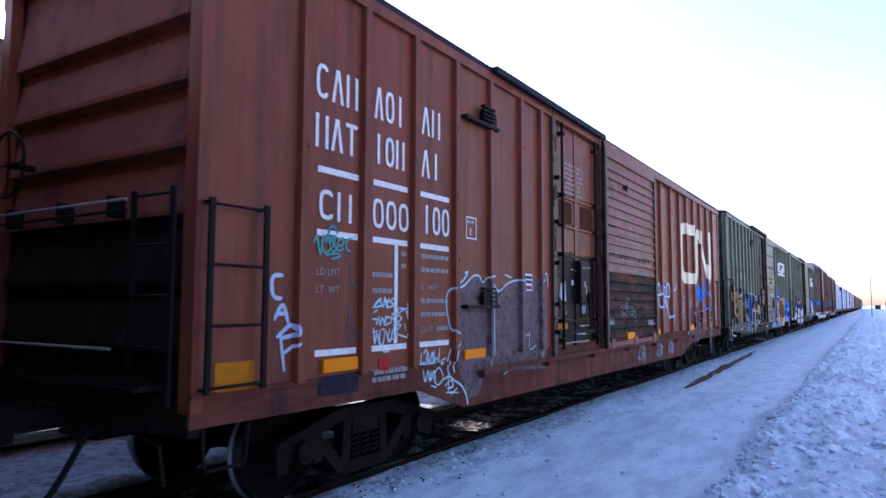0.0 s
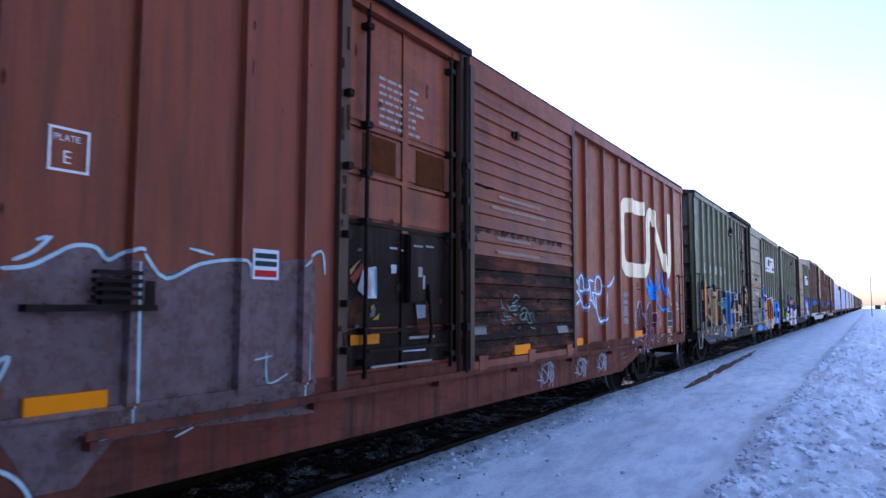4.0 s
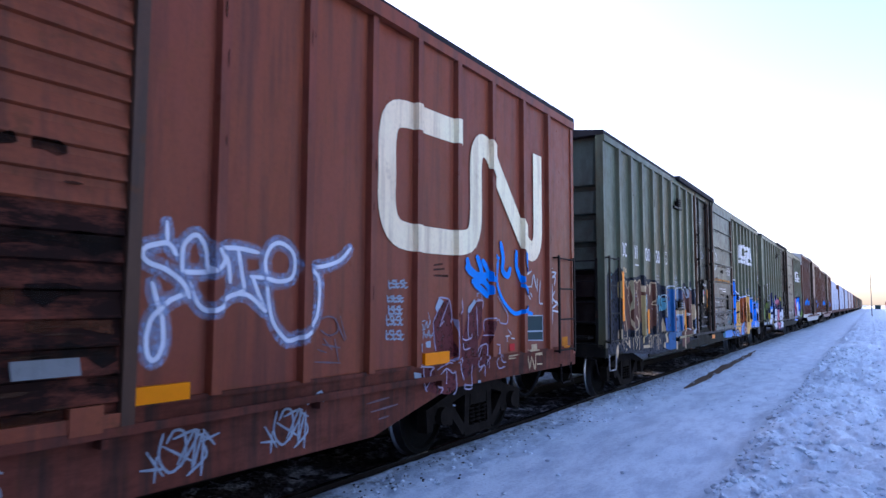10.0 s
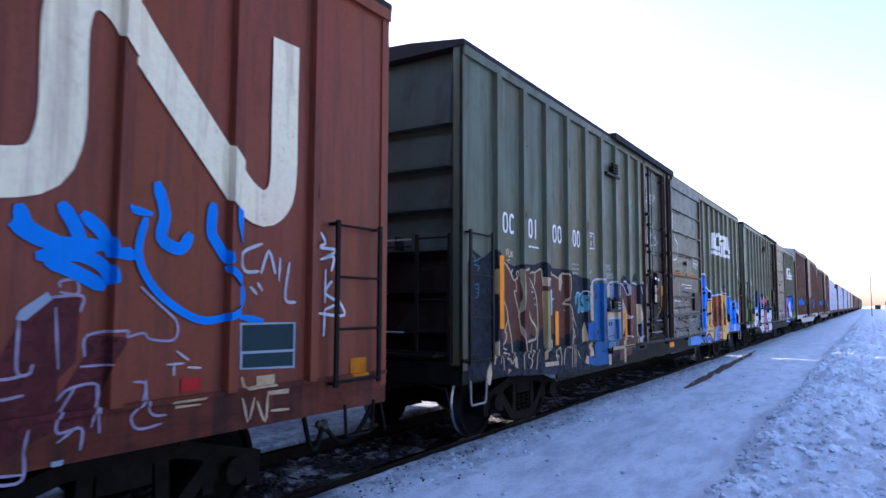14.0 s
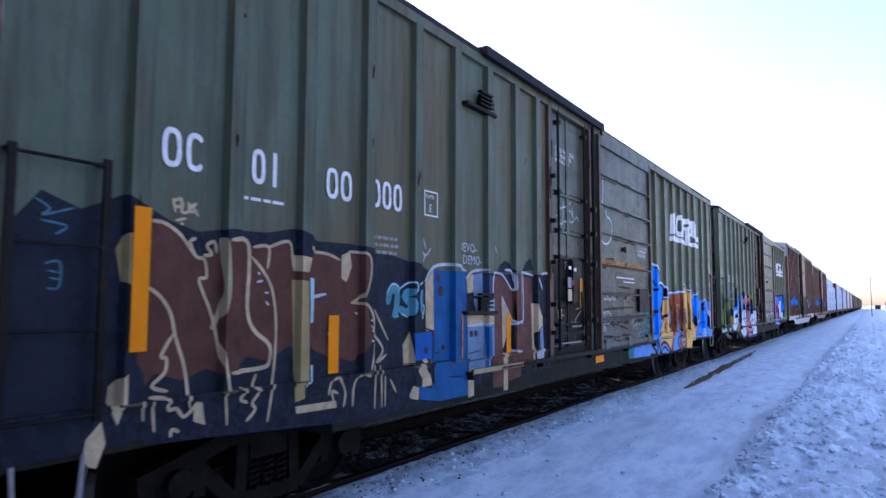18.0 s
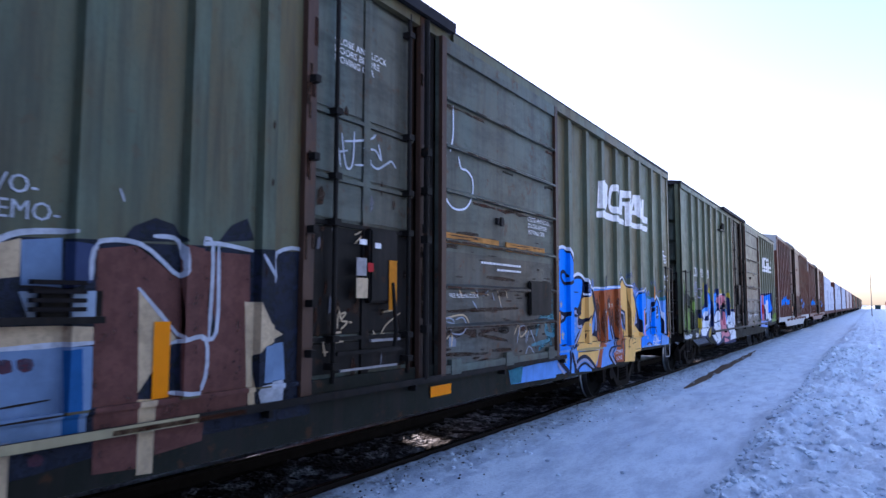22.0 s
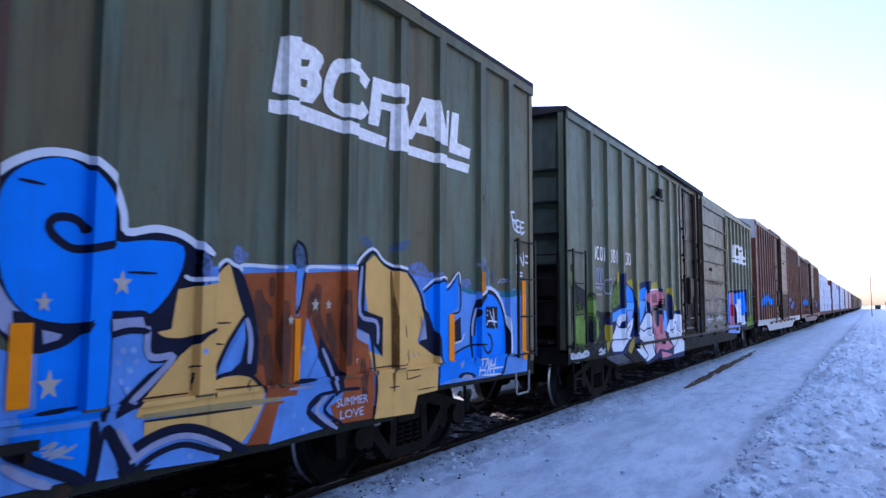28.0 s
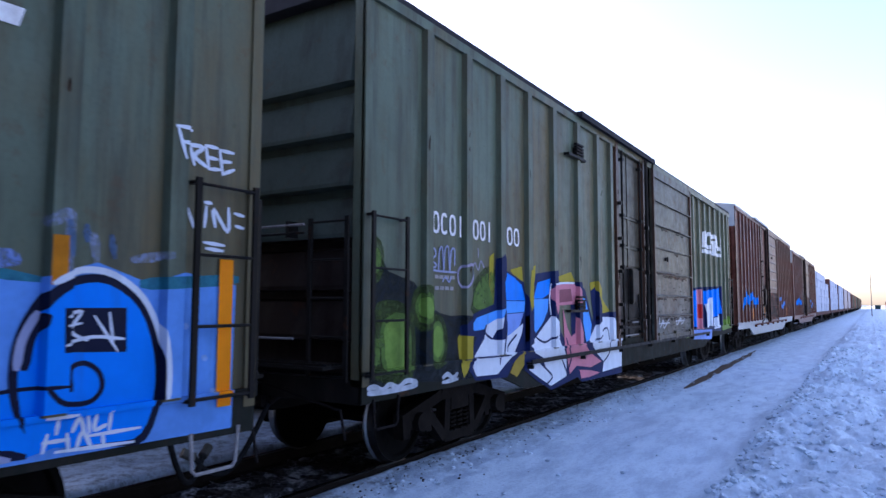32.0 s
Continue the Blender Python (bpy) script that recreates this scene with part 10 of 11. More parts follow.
for m, width, pts, layer, name in (
    (AZURE, 0.085, [(15.60, 2.26), (15.65, 2.16), (15.83, 2.08)], 5, "tag"),
    (AZURE, 0.085, [(15.58, 2.17), (15.76, 2.09), (16.07, 2.09)], 5, "tag"),
    (AZURE, 0.085, [(15.83, 2.30), (15.90, 2.20), (15.95, 2.08)], 5, "tag"),
    (AZURE, 0.085, [(15.96, 2.26), (16.07, 2.17), (16.12, 2.06)], 5, "tag"),
    (AZURE, 0.085, [(15.72, 2.01), (15.93, 2.03), (16.08, 1.97), (16.13, 1.89)], 5, "tag"),
    (AZURE, 0.085, [(15.77, 1.98), (15.91, 1.93), (16.08, 1.85)], 5, "tag"),
    (AZURE, 0.085, [(16.12, 2.05), (16.31, 2.05)], 5, "tag"),
    (AZURE, 0.085, [(16.43, 2.51), (16.49, 2.33), (16.47, 2.17), (16.61, 2.11), (16.68, 2.20)], 5, "tag"),
    (AZURE, 0.085, [(16.87, 2.43), (16.86, 2.25), (16.92, 2.16), (17.00, 2.06)], 5, "tag"),
    (AZURE, 0.085, [(17.07, 2.45), (17.11, 2.21)], 5, "tag"),
    (AZURE, 0.055, [(16.35, 2.28), (16.31, 2.07), (16.39, 1.89), (16.56, 1.74), (16.82, 1.63), (17.09, 1.69), (17.14, 1.85), (17.00, 2.00)], 6, "tag"),
    (AZURE, 0.055, [(16.22, 2.34), (16.38, 2.32)], 6, "tag"),
    (AZURE, 0.055, [(17.14, 1.65), (17.34, 1.62)], 6, "tag"),
    (DULILAC, 0.017, [(15.01, 1.82), (15.17, 1.81), (15.23, 1.77), (15.27, 1.62), (15.25, 1.55), (15.31, 1.57), (15.33, 1.18), (15.22, 1.14)], 2, "graffiti"),
    (DULILAC, 0.017, [(15.21, 1.78), (15.03, 1.52)], 2, "graffiti"),
    (DULILAC, 0.017, [(14.90, 1.55), (14.92, 1.38), (14.95, 1.26)], 2, "graffiti"),
    (DULILAC, 0.017, [(15.03, 1.51), (15.11, 1.57)], 2, "graffiti"),
    (DULILAC, 0.017, [(14.90, 1.56), (14.98, 1.66)], 2, "graffiti"),
    (DULILAC, 0.017, [(15.37, 1.64), (15.47, 1.75), (15.47, 1.84), (15.50, 1.75), (15.50, 1.66)], 2, "graffiti"),
    (DULILAC, 0.017, [(15.41, 1.53), (15.44, 1.35), (15.44, 1.15), (15.36, 1.10)], 2, "graffiti"),
    (DULILAC, 0.017, [(15.49, 1.71), (15.50, 1.37), (15.69, 1.36)], 2, "graffiti"),
    (DULILAC, 0.017, [(15.84, 1.84), (15.84, 1.87), (15.93, 1.88), (15.94, 1.80), (15.84, 1.81)], 2, "graffiti"),
    (DULILAC, 0.017, [(15.79, 1.78), (15.97, 1.79), (15.96, 1.70)], 2, "graffiti"),
    (DULILAC, 0.017, [(15.63, 1.65), (15.63, 1.39), (15.69, 1.36), (15.71, 1.41)], 2, "graffiti"),
    (DULILAC, 0.017, [(15.82, 1.72), (15.85, 1.38)], 2, "graffiti"),
    (DULILAC, 0.017, [(15.52, 1.31), (15.54, 1.24), (15.67, 1.25)], 2, "graffiti"),
    (DULILAC, 0.017, [(16.00, 1.44), (16.01, 1.56), (16.26, 1.58), (16.25, 1.54), (16.37, 1.56), (16.42, 1.52), (16.59, 1.51), (16.61, 1.62), (16.50, 1.72), (16.34, 1.85)], 2, "graffiti"),
    (DULILAC, 0.017, [(15.98, 1.38), (16.14, 1.38)], 2, "graffiti"),
    (DULILAC, 0.017, [(15.85, 1.20), (15.92, 1.26), (16.09, 1.26), (16.05, 1.03)], 2, "graffiti"),
    (DULILAC, 0.017, [(16.08, 1.25), (16.10, 0.99)], 2, "graffiti"),
    (DULILAC, 0.017, [(15.95, 1.26), (15.86, 1.11), (15.86, 1.02), (15.99, 1.03), (15.99, 0.91)], 2, "graffiti"),
    (DULILAC, 0.017, [(14.61, 1.12), (14.89, 1.09), (14.84, 1.05), (14.82, 0.95), (14.73, 0.88)], 2, "graffiti"),
    (DULILAC, 0.017, [(14.70, 1.10), (14.73, 0.92), (14.77, 0.86)], 2, "graffiti"),
    (DULILAC, 0.017, [(14.63, 1.11), (14.67, 1.17)], 2, "graffiti"),
    (DULILAC, 0.017, [(14.97, 1.06), (15.15, 1.12), (15.23, 1.11)], 2, "graffiti"),
    (DULILAC, 0.017, [(15.05, 1.02), (14.98, 0.89), (15.07, 0.86), (15.03, 0.81)], 2, "graffiti"),
    (DULILAC, 0.017, [(15.15, 1.05), (15.14, 0.90)], 2, "graffiti"),
    (DULILAC, 0.017, [(15.06, 1.02), (15.15, 1.06), (15.27, 1.00), (15.33, 1.00), (15.35, 0.82), (15.28, 0.77)], 2, "graffiti"),
    (DULILAC, 0.017, [(15.36, 1.14), (15.44, 1.16), (15.45, 1.03), (15.51, 0.91)], 2, "graffiti"),
    (DULILAC, 0.017, [(15.68, 0.95), (15.68, 0.80), (15.53, 0.81), (15.55, 0.86)], 2, "graffiti"),
    (DULILAC, 0.017, [(15.70, 1.06), (15.68, 0.95)], 2, "graffiti"),
    (DULILAC, 0.017, [(15.51, 0.85), (15.68, 0.83)], 2, "graffiti"),
    (DULILAC, 0.017, [(15.97, 1.04), (15.86, 0.97)], 2, "graffiti"),
    (DULILAC, 0.017, [(16.32, 1.26), (16.40, 1.24), (16.38, 1.13), (16.30, 1.05), (16.35, 0.97), (16.51, 0.98)], 2, "graffiti"),
    (DULILAC, 0.017, [(16.40, 1.26), (16.43, 1.06), (16.54, 1.03)], 2, "graffiti"),
    (FOG, 0.014, [(14.67, 1.52), (14.70, 1.54), (14.72, 1.49), (14.77, 1.57), (14.79, 1.50), (14.84, 1.58)], 3, "tag"),
    (FOG, 0.014, [(14.71, 1.39), (14.72, 1.47), (14.77, 1.40), (14.81, 1.48), (14.84, 1.40), (14.89, 1.45)], 3, "tag"),
    (FOG, 0.014, [(14.81, 1.66), (14.84, 1.54)], 3, "tag"),
    (FOG, 0.014, [(14.67, 1.48), (14.75, 1.49)], 3, "tag"),
    (FOG, 0.014, [(14.71, 1.44), (14.89, 1.42)], 3, "tag"),
    (FOG, 0.014, [(14.67, 1.57), (14.75, 1.58)], 3, "tag"),
    (FOG, 0.02, [(14.12, 1.97), (14.13, 1.90), (14.17, 1.91)], 2, "tag"),
    (FOG, 0.02, [(14.12, 1.94), (14.17, 1.95)], 2, "tag"),
    (FOG, 0.02, [(14.23, 1.97), (14.18, 1.97), (14.19, 1.94), (14.23, 1.94), (14.22, 1.91), (14.18, 1.91)], 2, "tag"),
    (FOG, 0.02, [(14.24, 1.98), (14.25, 1.91), (14.29, 1.92)], 2, "tag"),
    (FOG, 0.02, [(14.24, 1.94), (14.29, 1.95)], 2, "tag"),
    (FOG, 0.02, [(14.36, 1.98), (14.31, 1.97), (14.32, 1.95), (14.36, 1.94), (14.35, 1.92), (14.31, 1.91)], 2, "tag"),
    (FOG, 0.02, [(14.37, 1.99), (14.38, 1.91), (14.43, 1.92)], 2, "tag"),
    (FOG, 0.02, [(14.37, 1.95), (14.42, 1.96)], 2, "tag"),
    (FOG, 0.02, [(14.10, 1.83), (14.11, 1.77), (14.14, 1.78)], 2, "tag"),
    (FOG, 0.02, [(14.10, 1.80), (14.14, 1.81)], 2, "tag"),
    (FOG, 0.02, [(14.19, 1.82), (14.15, 1.82), (14.16, 1.80), (14.19, 1.80), (14.19, 1.78), (14.15, 1.77)], 2, "tag"),
    (FOG, 0.02, [(14.20, 1.83), (14.21, 1.77), (14.25, 1.78)], 2, "tag"),
    (FOG, 0.02, [(14.21, 1.80), (14.25, 1.81)], 2, "tag"),
    (FOG, 0.02, [(14.30, 1.83), (14.26, 1.82), (14.27, 1.80), (14.30, 1.80), (14.30, 1.78), (14.26, 1.77)], 2, "tag"),
    (FOG, 0.02, [(14.32, 1.83), (14.32, 1.77), (14.36, 1.78)], 2, "tag"),
    (FOG, 0.02, [(14.32, 1.80), (14.36, 1.81)], 2, "tag"),
    (FOG, 0.02, [(14.12, 1.73), (14.13, 1.65), (14.16, 1.66)], 2, "tag"),
    (FOG, 0.02, [(14.12, 1.69), (14.16, 1.70)], 2, "tag"),
    (FOG, 0.02, [(14.20, 1.72), (14.17, 1.72), (14.18, 1.69), (14.20, 1.69), (14.20, 1.66), (14.17, 1.65)], 2, "tag"),
    (FOG, 0.02, [(14.21, 1.73), (14.22, 1.65), (14.25, 1.66)], 2, "tag"),
    (FOG, 0.02, [(14.21, 1.69), (14.25, 1.70)], 2, "tag"),
    (FOG, 0.02, [(14.29, 1.72), (14.26, 1.72), (14.27, 1.69), (14.29, 1.69), (14.29, 1.66), (14.26, 1.65)], 2, "tag"),
    (FOG, 0.02, [(14.30, 1.73), (14.31, 1.65), (14.34, 1.66)], 2, "tag"),
    (FOG, 0.02, [(14.30, 1.69), (14.34, 1.70)], 2, "tag"),
    (FOG, 0.02, [(14.09, 1.64), (14.10, 1.55), (14.14, 1.56)], 2, "tag"),
    (FOG, 0.02, [(14.09, 1.60), (14.13, 1.60)], 2, "tag"),
    (FOG, 0.02, [(14.19, 1.63), (14.15, 1.63), (14.16, 1.59), (14.19, 1.59), (14.18, 1.56), (14.15, 1.55)], 2, "tag"),
    (FOG, 0.02, [(14.20, 1.63), (14.21, 1.55), (14.24, 1.56)], 2, "tag"),
    (FOG, 0.02, [(14.20, 1.59), (14.24, 1.60)], 2, "tag"),
    (FOG, 0.02, [(14.30, 1.63), (14.25, 1.62), (14.26, 1.59), (14.30, 1.59), (14.29, 1.55), (14.26, 1.55)], 2, "tag"),
    (FOG, 0.02, [(14.31, 1.63), (14.32, 1.55), (14.35, 1.55)], 2, "tag"),
    (FOG, 0.02, [(14.31, 1.59), (14.35, 1.60)], 2, "tag"),
    (FOG, 0.02, [(14.09, 1.50), (14.09, 1.42), (14.13, 1.42)], 2, "tag"),
    (FOG, 0.02, [(14.09, 1.46), (14.13, 1.46)], 2, "tag"),
    (FOG, 0.02, [(14.19, 1.49), (14.14, 1.49), (14.15, 1.46), (14.19, 1.45), (14.19, 1.42), (14.15, 1.41)], 2, "tag"),
    (FOG, 0.02, [(14.20, 1.50), (14.21, 1.41), (14.25, 1.42)], 2, "tag"),
    (FOG, 0.02, [(14.20, 1.45), (14.25, 1.46)], 2, "tag"),
    (FOG, 0.02, [(14.31, 1.49), (14.26, 1.48), (14.27, 1.45), (14.31, 1.44), (14.31, 1.41), (14.27, 1.41)], 2, "tag"),
    (FOG, 0.02, [(14.32, 1.49), (14.33, 1.40), (14.37, 1.41)], 2, "tag"),
    (FOG, 0.02, [(14.32, 1.45), (14.37, 1.45)], 2, "tag"),
    (WHITE2, 0.026, [(17.33, 2.20), (17.15, 2.12), (17.17, 1.99), (17.30, 1.99)], 3, "tag"),
    (WHITE2, 0.026, [(17.33, 1.98), (17.40, 2.15), (17.47, 1.98)], 3, "tag"),
    (WHITE2, 0.026, [(17.51, 1.93), (17.52, 2.10)], 3, "tag"),
    (WHITE2, 0.026, [(17.62, 2.07), (17.58, 1.79), (17.69, 1.76)], 3, "tag"),
    (WHITE2, 0.026, [(17.23, 1.87), (17.29, 1.82)], 3, "tag"),
    (WHITE2, 0.026, [(17.30, 1.90), (17.34, 1.85)], 3, "tag"),
    (WHITE, 0.026, [(17.98, 2.34), (18.03, 2.26), (17.96, 2.22), (18.17, 2.21), (18.04, 2.14)], 3, "tag"),
    (WHITE, 0.026, [(17.98, 2.12), (18.14, 2.15), (18.11, 2.03)], 3, "tag"),
    (WHITE, 0.026, [(18.04, 2.03), (18.04, 1.76)], 3, "tag"),
    (WHITE, 0.026, [(18.12, 1.94), (18.04, 1.84), (18.19, 1.76), (18.04, 1.70)], 3, "tag"),
    (WHITE, 0.026, [(18.19, 1.80), (18.29, 1.65), (17.96, 1.67)], 3, "tag"),
    (WHITE, 0.026, [(18.04, 1.70), (18.03, 1.48)], 3, "tag"),
    (BONE, 0.024, [(17.17, 1.21), (17.21, 1.13), (17.34, 1.14)], 4, "tag"),
    (BONE, 0.024, [(17.17, 1.06), (17.22, 0.89)], 4, "tag"),
    (BONE, 0.024, [(17.28, 1.05), (17.24, 0.91)], 4, "tag"),
    (BONE, 0.024, [(17.31, 1.02), (17.39, 0.87), (17.41, 1.06)], 4, "tag"),
    (BONE, 0.024, [(17.45, 0.94), (17.63, 0.93)], 4, "tag"),
    (WHITE2, 0.018, [(16.55, 1.35), (16.67, 1.35)], 3, "tag"),
    (WHITE2, 0.018, [(16.60, 1.35), (16.60, 1.28)], 3, "tag"),
    (WHITE2, 0.018, [(16.62, 1.43), (16.71, 1.37)], 3, "tag"),
    (WHITE2, 0.018, [(16.71, 1.32), (16.81, 1.31)], 3, "tag"),
):
    stroke(car_a, name, m, width, pts, layer)
for m, pts, layer, name in (
    (OXBLOOD, [(14.93, 1.25), (14.90, 1.55), (14.97, 1.66), (15.10, 1.78), (15.21, 1.80), (15.27, 1.62), (15.33, 1.18), (15.19, 1.16)], 1, "graffiti"),
    (OXBLOOD, [(15.38, 1.14), (15.37, 1.64), (15.47, 1.84), (15.50, 1.66), (15.50, 1.37), (15.44, 1.15)], 1, "graffiti"),
    (OXBLOOD, [(15.50, 1.34), (15.63, 1.65), (15.79, 1.77), (15.96, 1.78), (15.95, 1.41), (15.85, 1.32), (15.86, 1.05), (15.55, 0.91), (15.45, 0.98)], 1, "graffiti"),
    (OXBLOOD, [(15.85, 1.20), (16.00, 1.44), (16.01, 1.56), (16.25, 1.54), (16.14, 1.38), (16.10, 0.99), (15.86, 1.02)], 1, "graffiti"),
    (OXBLOOD, [(14.71, 0.89), (14.64, 1.09), (14.89, 1.09), (14.98, 0.89), (15.15, 1.05), (15.35, 0.99), (15.35, 0.82), (15.20, 0.78), (14.91, 0.82)], 1, "graffiti"),
    (PALEGREY, [(14.93, 1.71), (15.01, 1.82), (15.10, 1.78), (14.97, 1.66)], 3, "graffiti"),
    (PALEGREY, [(15.61, 1.66), (15.63, 1.71), (15.77, 1.81), (15.80, 1.77), (15.66, 1.65)], 3, "graffiti"),
    (PALEGREY, [(15.83, 0.87), (15.90, 0.87), (15.89, 0.84), (15.83, 0.84)], 3, "graffiti"),
    (PALEGREY, [(14.60, 1.35), (14.65, 1.35), (14.65, 1.27), (14.60, 1.27)], 3, "graffiti"),
    (PALEGREY, [(14.76, 1.36), (14.85, 1.37), (14.85, 1.30), (14.77, 1.30)], 3, "graffiti"),
    (PALEGREY, [(14.53, 1.07), (14.66, 1.05), (14.66, 1.00), (14.54, 1.01)], 3, "graffiti"),
    (PALEGREY, [(17.14, 1.61), (17.70, 1.60), (17.70, 1.24), (17.15, 1.27)], 2, "placard"),
    (SLATE, [(17.16, 1.59), (17.68, 1.59), (17.68, 1.39), (17.16, 1.40)], 3, "placard"),
    (SLATE, [(17.17, 1.38), (17.68, 1.37), (17.68, 1.26), (17.17, 1.28)], 3, "placard"),
    (SIGNRED, [(16.66, 1.25), (16.81, 1.25), (16.81, 1.16), (16.66, 1.16)], 3, "placard"),
    (BONE, [(17.31, 1.21), (17.49, 1.21), (17.49, 1.12), (17.31, 1.12)], 3, "placard"),
    (BONE, [(17.41, 1.09), (17.63, 1.09), (17.63, 1.05), (17.41, 1.06)], 3, "placard"),
    (BONE, [(16.58, 1.11), (16.85, 1.11), (16.85, 1.09), (16.59, 1.09)], 3, "placard"),
    (BONE, [(16.61, 1.08), (16.81, 1.07), (16.81, 1.06), (16.61, 1.06)], 3, "placard"),
    (FAINT2, [(14.91, 2.17), (15.08, 2.19), (15.08, 2.17), (14.91, 2.15)], 1, "lettering"),
    (FAINT2, [(14.90, 2.12), (15.12, 2.14), (15.12, 2.12), (14.90, 2.10)], 1, "lettering"),
    (FAINT2, [(14.90, 2.06), (15.20, 2.07), (15.20, 2.04), (14.91, 2.04)], 1, "lettering"),
):
    fill(car_a, name, m, pts, layer, 0)


# ---------------------------------------------------------------- the cars behind, and the one ahead
D = dict(A, start=63.85, length=19.0, top=5.25, wall=BROWN, door=BROWN, sill=GREY_ROOF, ribs=[0.8 + 0.78 * i for i in range(8)] + [12.3 + 0.78 * i for i in range(9)], rib_w=0.10, roof=GREY_ROOF, hood=(4.2, 8.2), label="brown high-roofed boxcar with a pale galvanised roof")
car_d = boxcar(D)
E_CAR = dict(D, start=84.1, top=5.05, wall=BROWN, sill=BROWN, label="brown boxcar with a pale roof and dark doors")
car_e = boxcar(E_CAR)
for car, spec in ((car_d, D), (car_e, E_CAR)):
    LAY[car.name] = spec
    plug_door(car, spec, (1.5, 2.6, 3.6))
    sliding_door(car, spec, [1.3 + 0.4 * i for i in range(9)])
    block("end_cap", GREY_ROOF, car, (-HALF, HALF, -0.012, 0.02, spec["top"] - 0.75, spec["top"] - 0.02), label="pale galvanised upper end panel")
    for y, z0, z1 in ((1.9, 4.1, 4.6), (3.5, 3.9, 4.7), (5.0, 3.2, 4.4), (13.4, 3.6, 4.5), (14.9, 3.9, 4.6), (16.4, 3.5, 4.3)):
        panel(car, "lettering", LETTER, y - 0.12, y + 0.16, z0 - (5.25 - spec["top"]), z1 - (5.25 - spec["top"]), 1)
    # pale pinkish strip up each of the first eight ribs
    for y in spec["ribs"][:8]:
        panel(car, "pale_strip", PALERIB, y - 0.04, y + 0.045, 2.3, spec["top"] - 0.35, 1)
    stroke(car, "graffiti", AZURE, 0.22, [(1.2, 1.6), (2.0, 2.2), (2.6, 1.7), (3.4, 2.25), (4.2, 1.7), (5.0, 2.2)], 2)
    stroke(car, "graffiti", SKYBLUE, 0.18, [(12.4, 1.7), (13.2, 2.1), (14.0, 1.6), (15.0, 2.1)], 2)
    for y in (0.9, 3.6, 7.0, 12.6, 16.0):
        panel(car, "reflector", ORANGE, y, y + 0.12, 1.2, 1.65, 3)

# the car ahead, whose tail shades the gap
LEAD = dict(A, start=2.95 - 1.5 - 18.88, label="rust-red boxcar ahead of the lettered one")
car_lead = boxcar(LEAD)
LAY[car_lead.name] = LEAD
plug_door(car_lead, LEAD, (1.50, 2.50, 2.95, 3.40))
sliding_door(car_lead, LEAD, [1.22 + 0.178 * i for i in range(18)])
end_fittings(car_lead, LEAD, 18.88, -1)

WRAP = plain("white_lumber_wrap", (0.58, 0.62, 0.71), 0.45, 0, 0.3, 2.5, dark=(0.22, 0.27, 0.40))
PINKWRAP = plain("pinkish_lumber_wrap", (0.60, 0.50, 0.50), 0.5, 0, 0.35, 2.5)
FLATRED = plain("flatcar_red_paint", (0.13, 0.05, 0.04), 0.65, 0, 0.4, 4.0)


def pack_mesh(length, material):
    bm = bmesh.new()
    box(bm, -0.6, 0.6, 0, length, 0, 0.72)
    fixed(bm)
    bmesh.ops.bevel(bm, geom=bm.edges[:], offset=0.03, segments=2, affect="EDGES")
    me = bpy.data.meshes.new("lumber_pack")
    bm.to_mesh(me)
    bm.free()
    me.materials.append(material)
    return me


def lumber_flat(start, wrap, label):
    """A centre-beam flat car stacked with wrapped lumber."""
    L = 23.2
    car = new_car("lumber_flatcar", start, label)
    block("deck", FLATRED, car, (-1.4, 1.4, 0, L, 0.85, 1.15))
    for y in (0.0, L - 0.25):
        block("bulkhead", FLATRED, car, (-1.4, 1.4, y, y + 0.25, 1.15, 4.75))
    block("centre_beam", FLATRED, car, (-0.06, 0.06, 0.25, L - 0.25, 1.15, 4.75))
    me = pack_mesh(2.7, wrap)
    rnd = random.Random(int(start))
    for i in range(8):
        for k in range(5):
            for sx in (0.72, -0.72):
                if k == 4 and rnd.random() < 0.25:
                    continue
                p = new("lumber_pack", me)
                p.parent = car
                p.matrix_basis = pose(sx + rnd.uniform(-0.03, 0.03), 0.4 + 2.8 * i + rnd.uniform(-0.04, 0.04), 1.16 + 0.735 * k)
    for y in (2.6, L - 2.6):
        truck(car, y)
    return car


for i, (wrap, what) in enumerate(((WRAP, "white-wrapped"), (WRAP, "white-wrapped"), (WRAP, "white-wrapped"), (PINKWRAP, "pink-wrapped"), (PINKWRAP, "pink-wrapped"))):
    lumber_flat(104.3 + 24.3 * i, wrap, "centre-beam flat car stacked with %s lumber" % what)


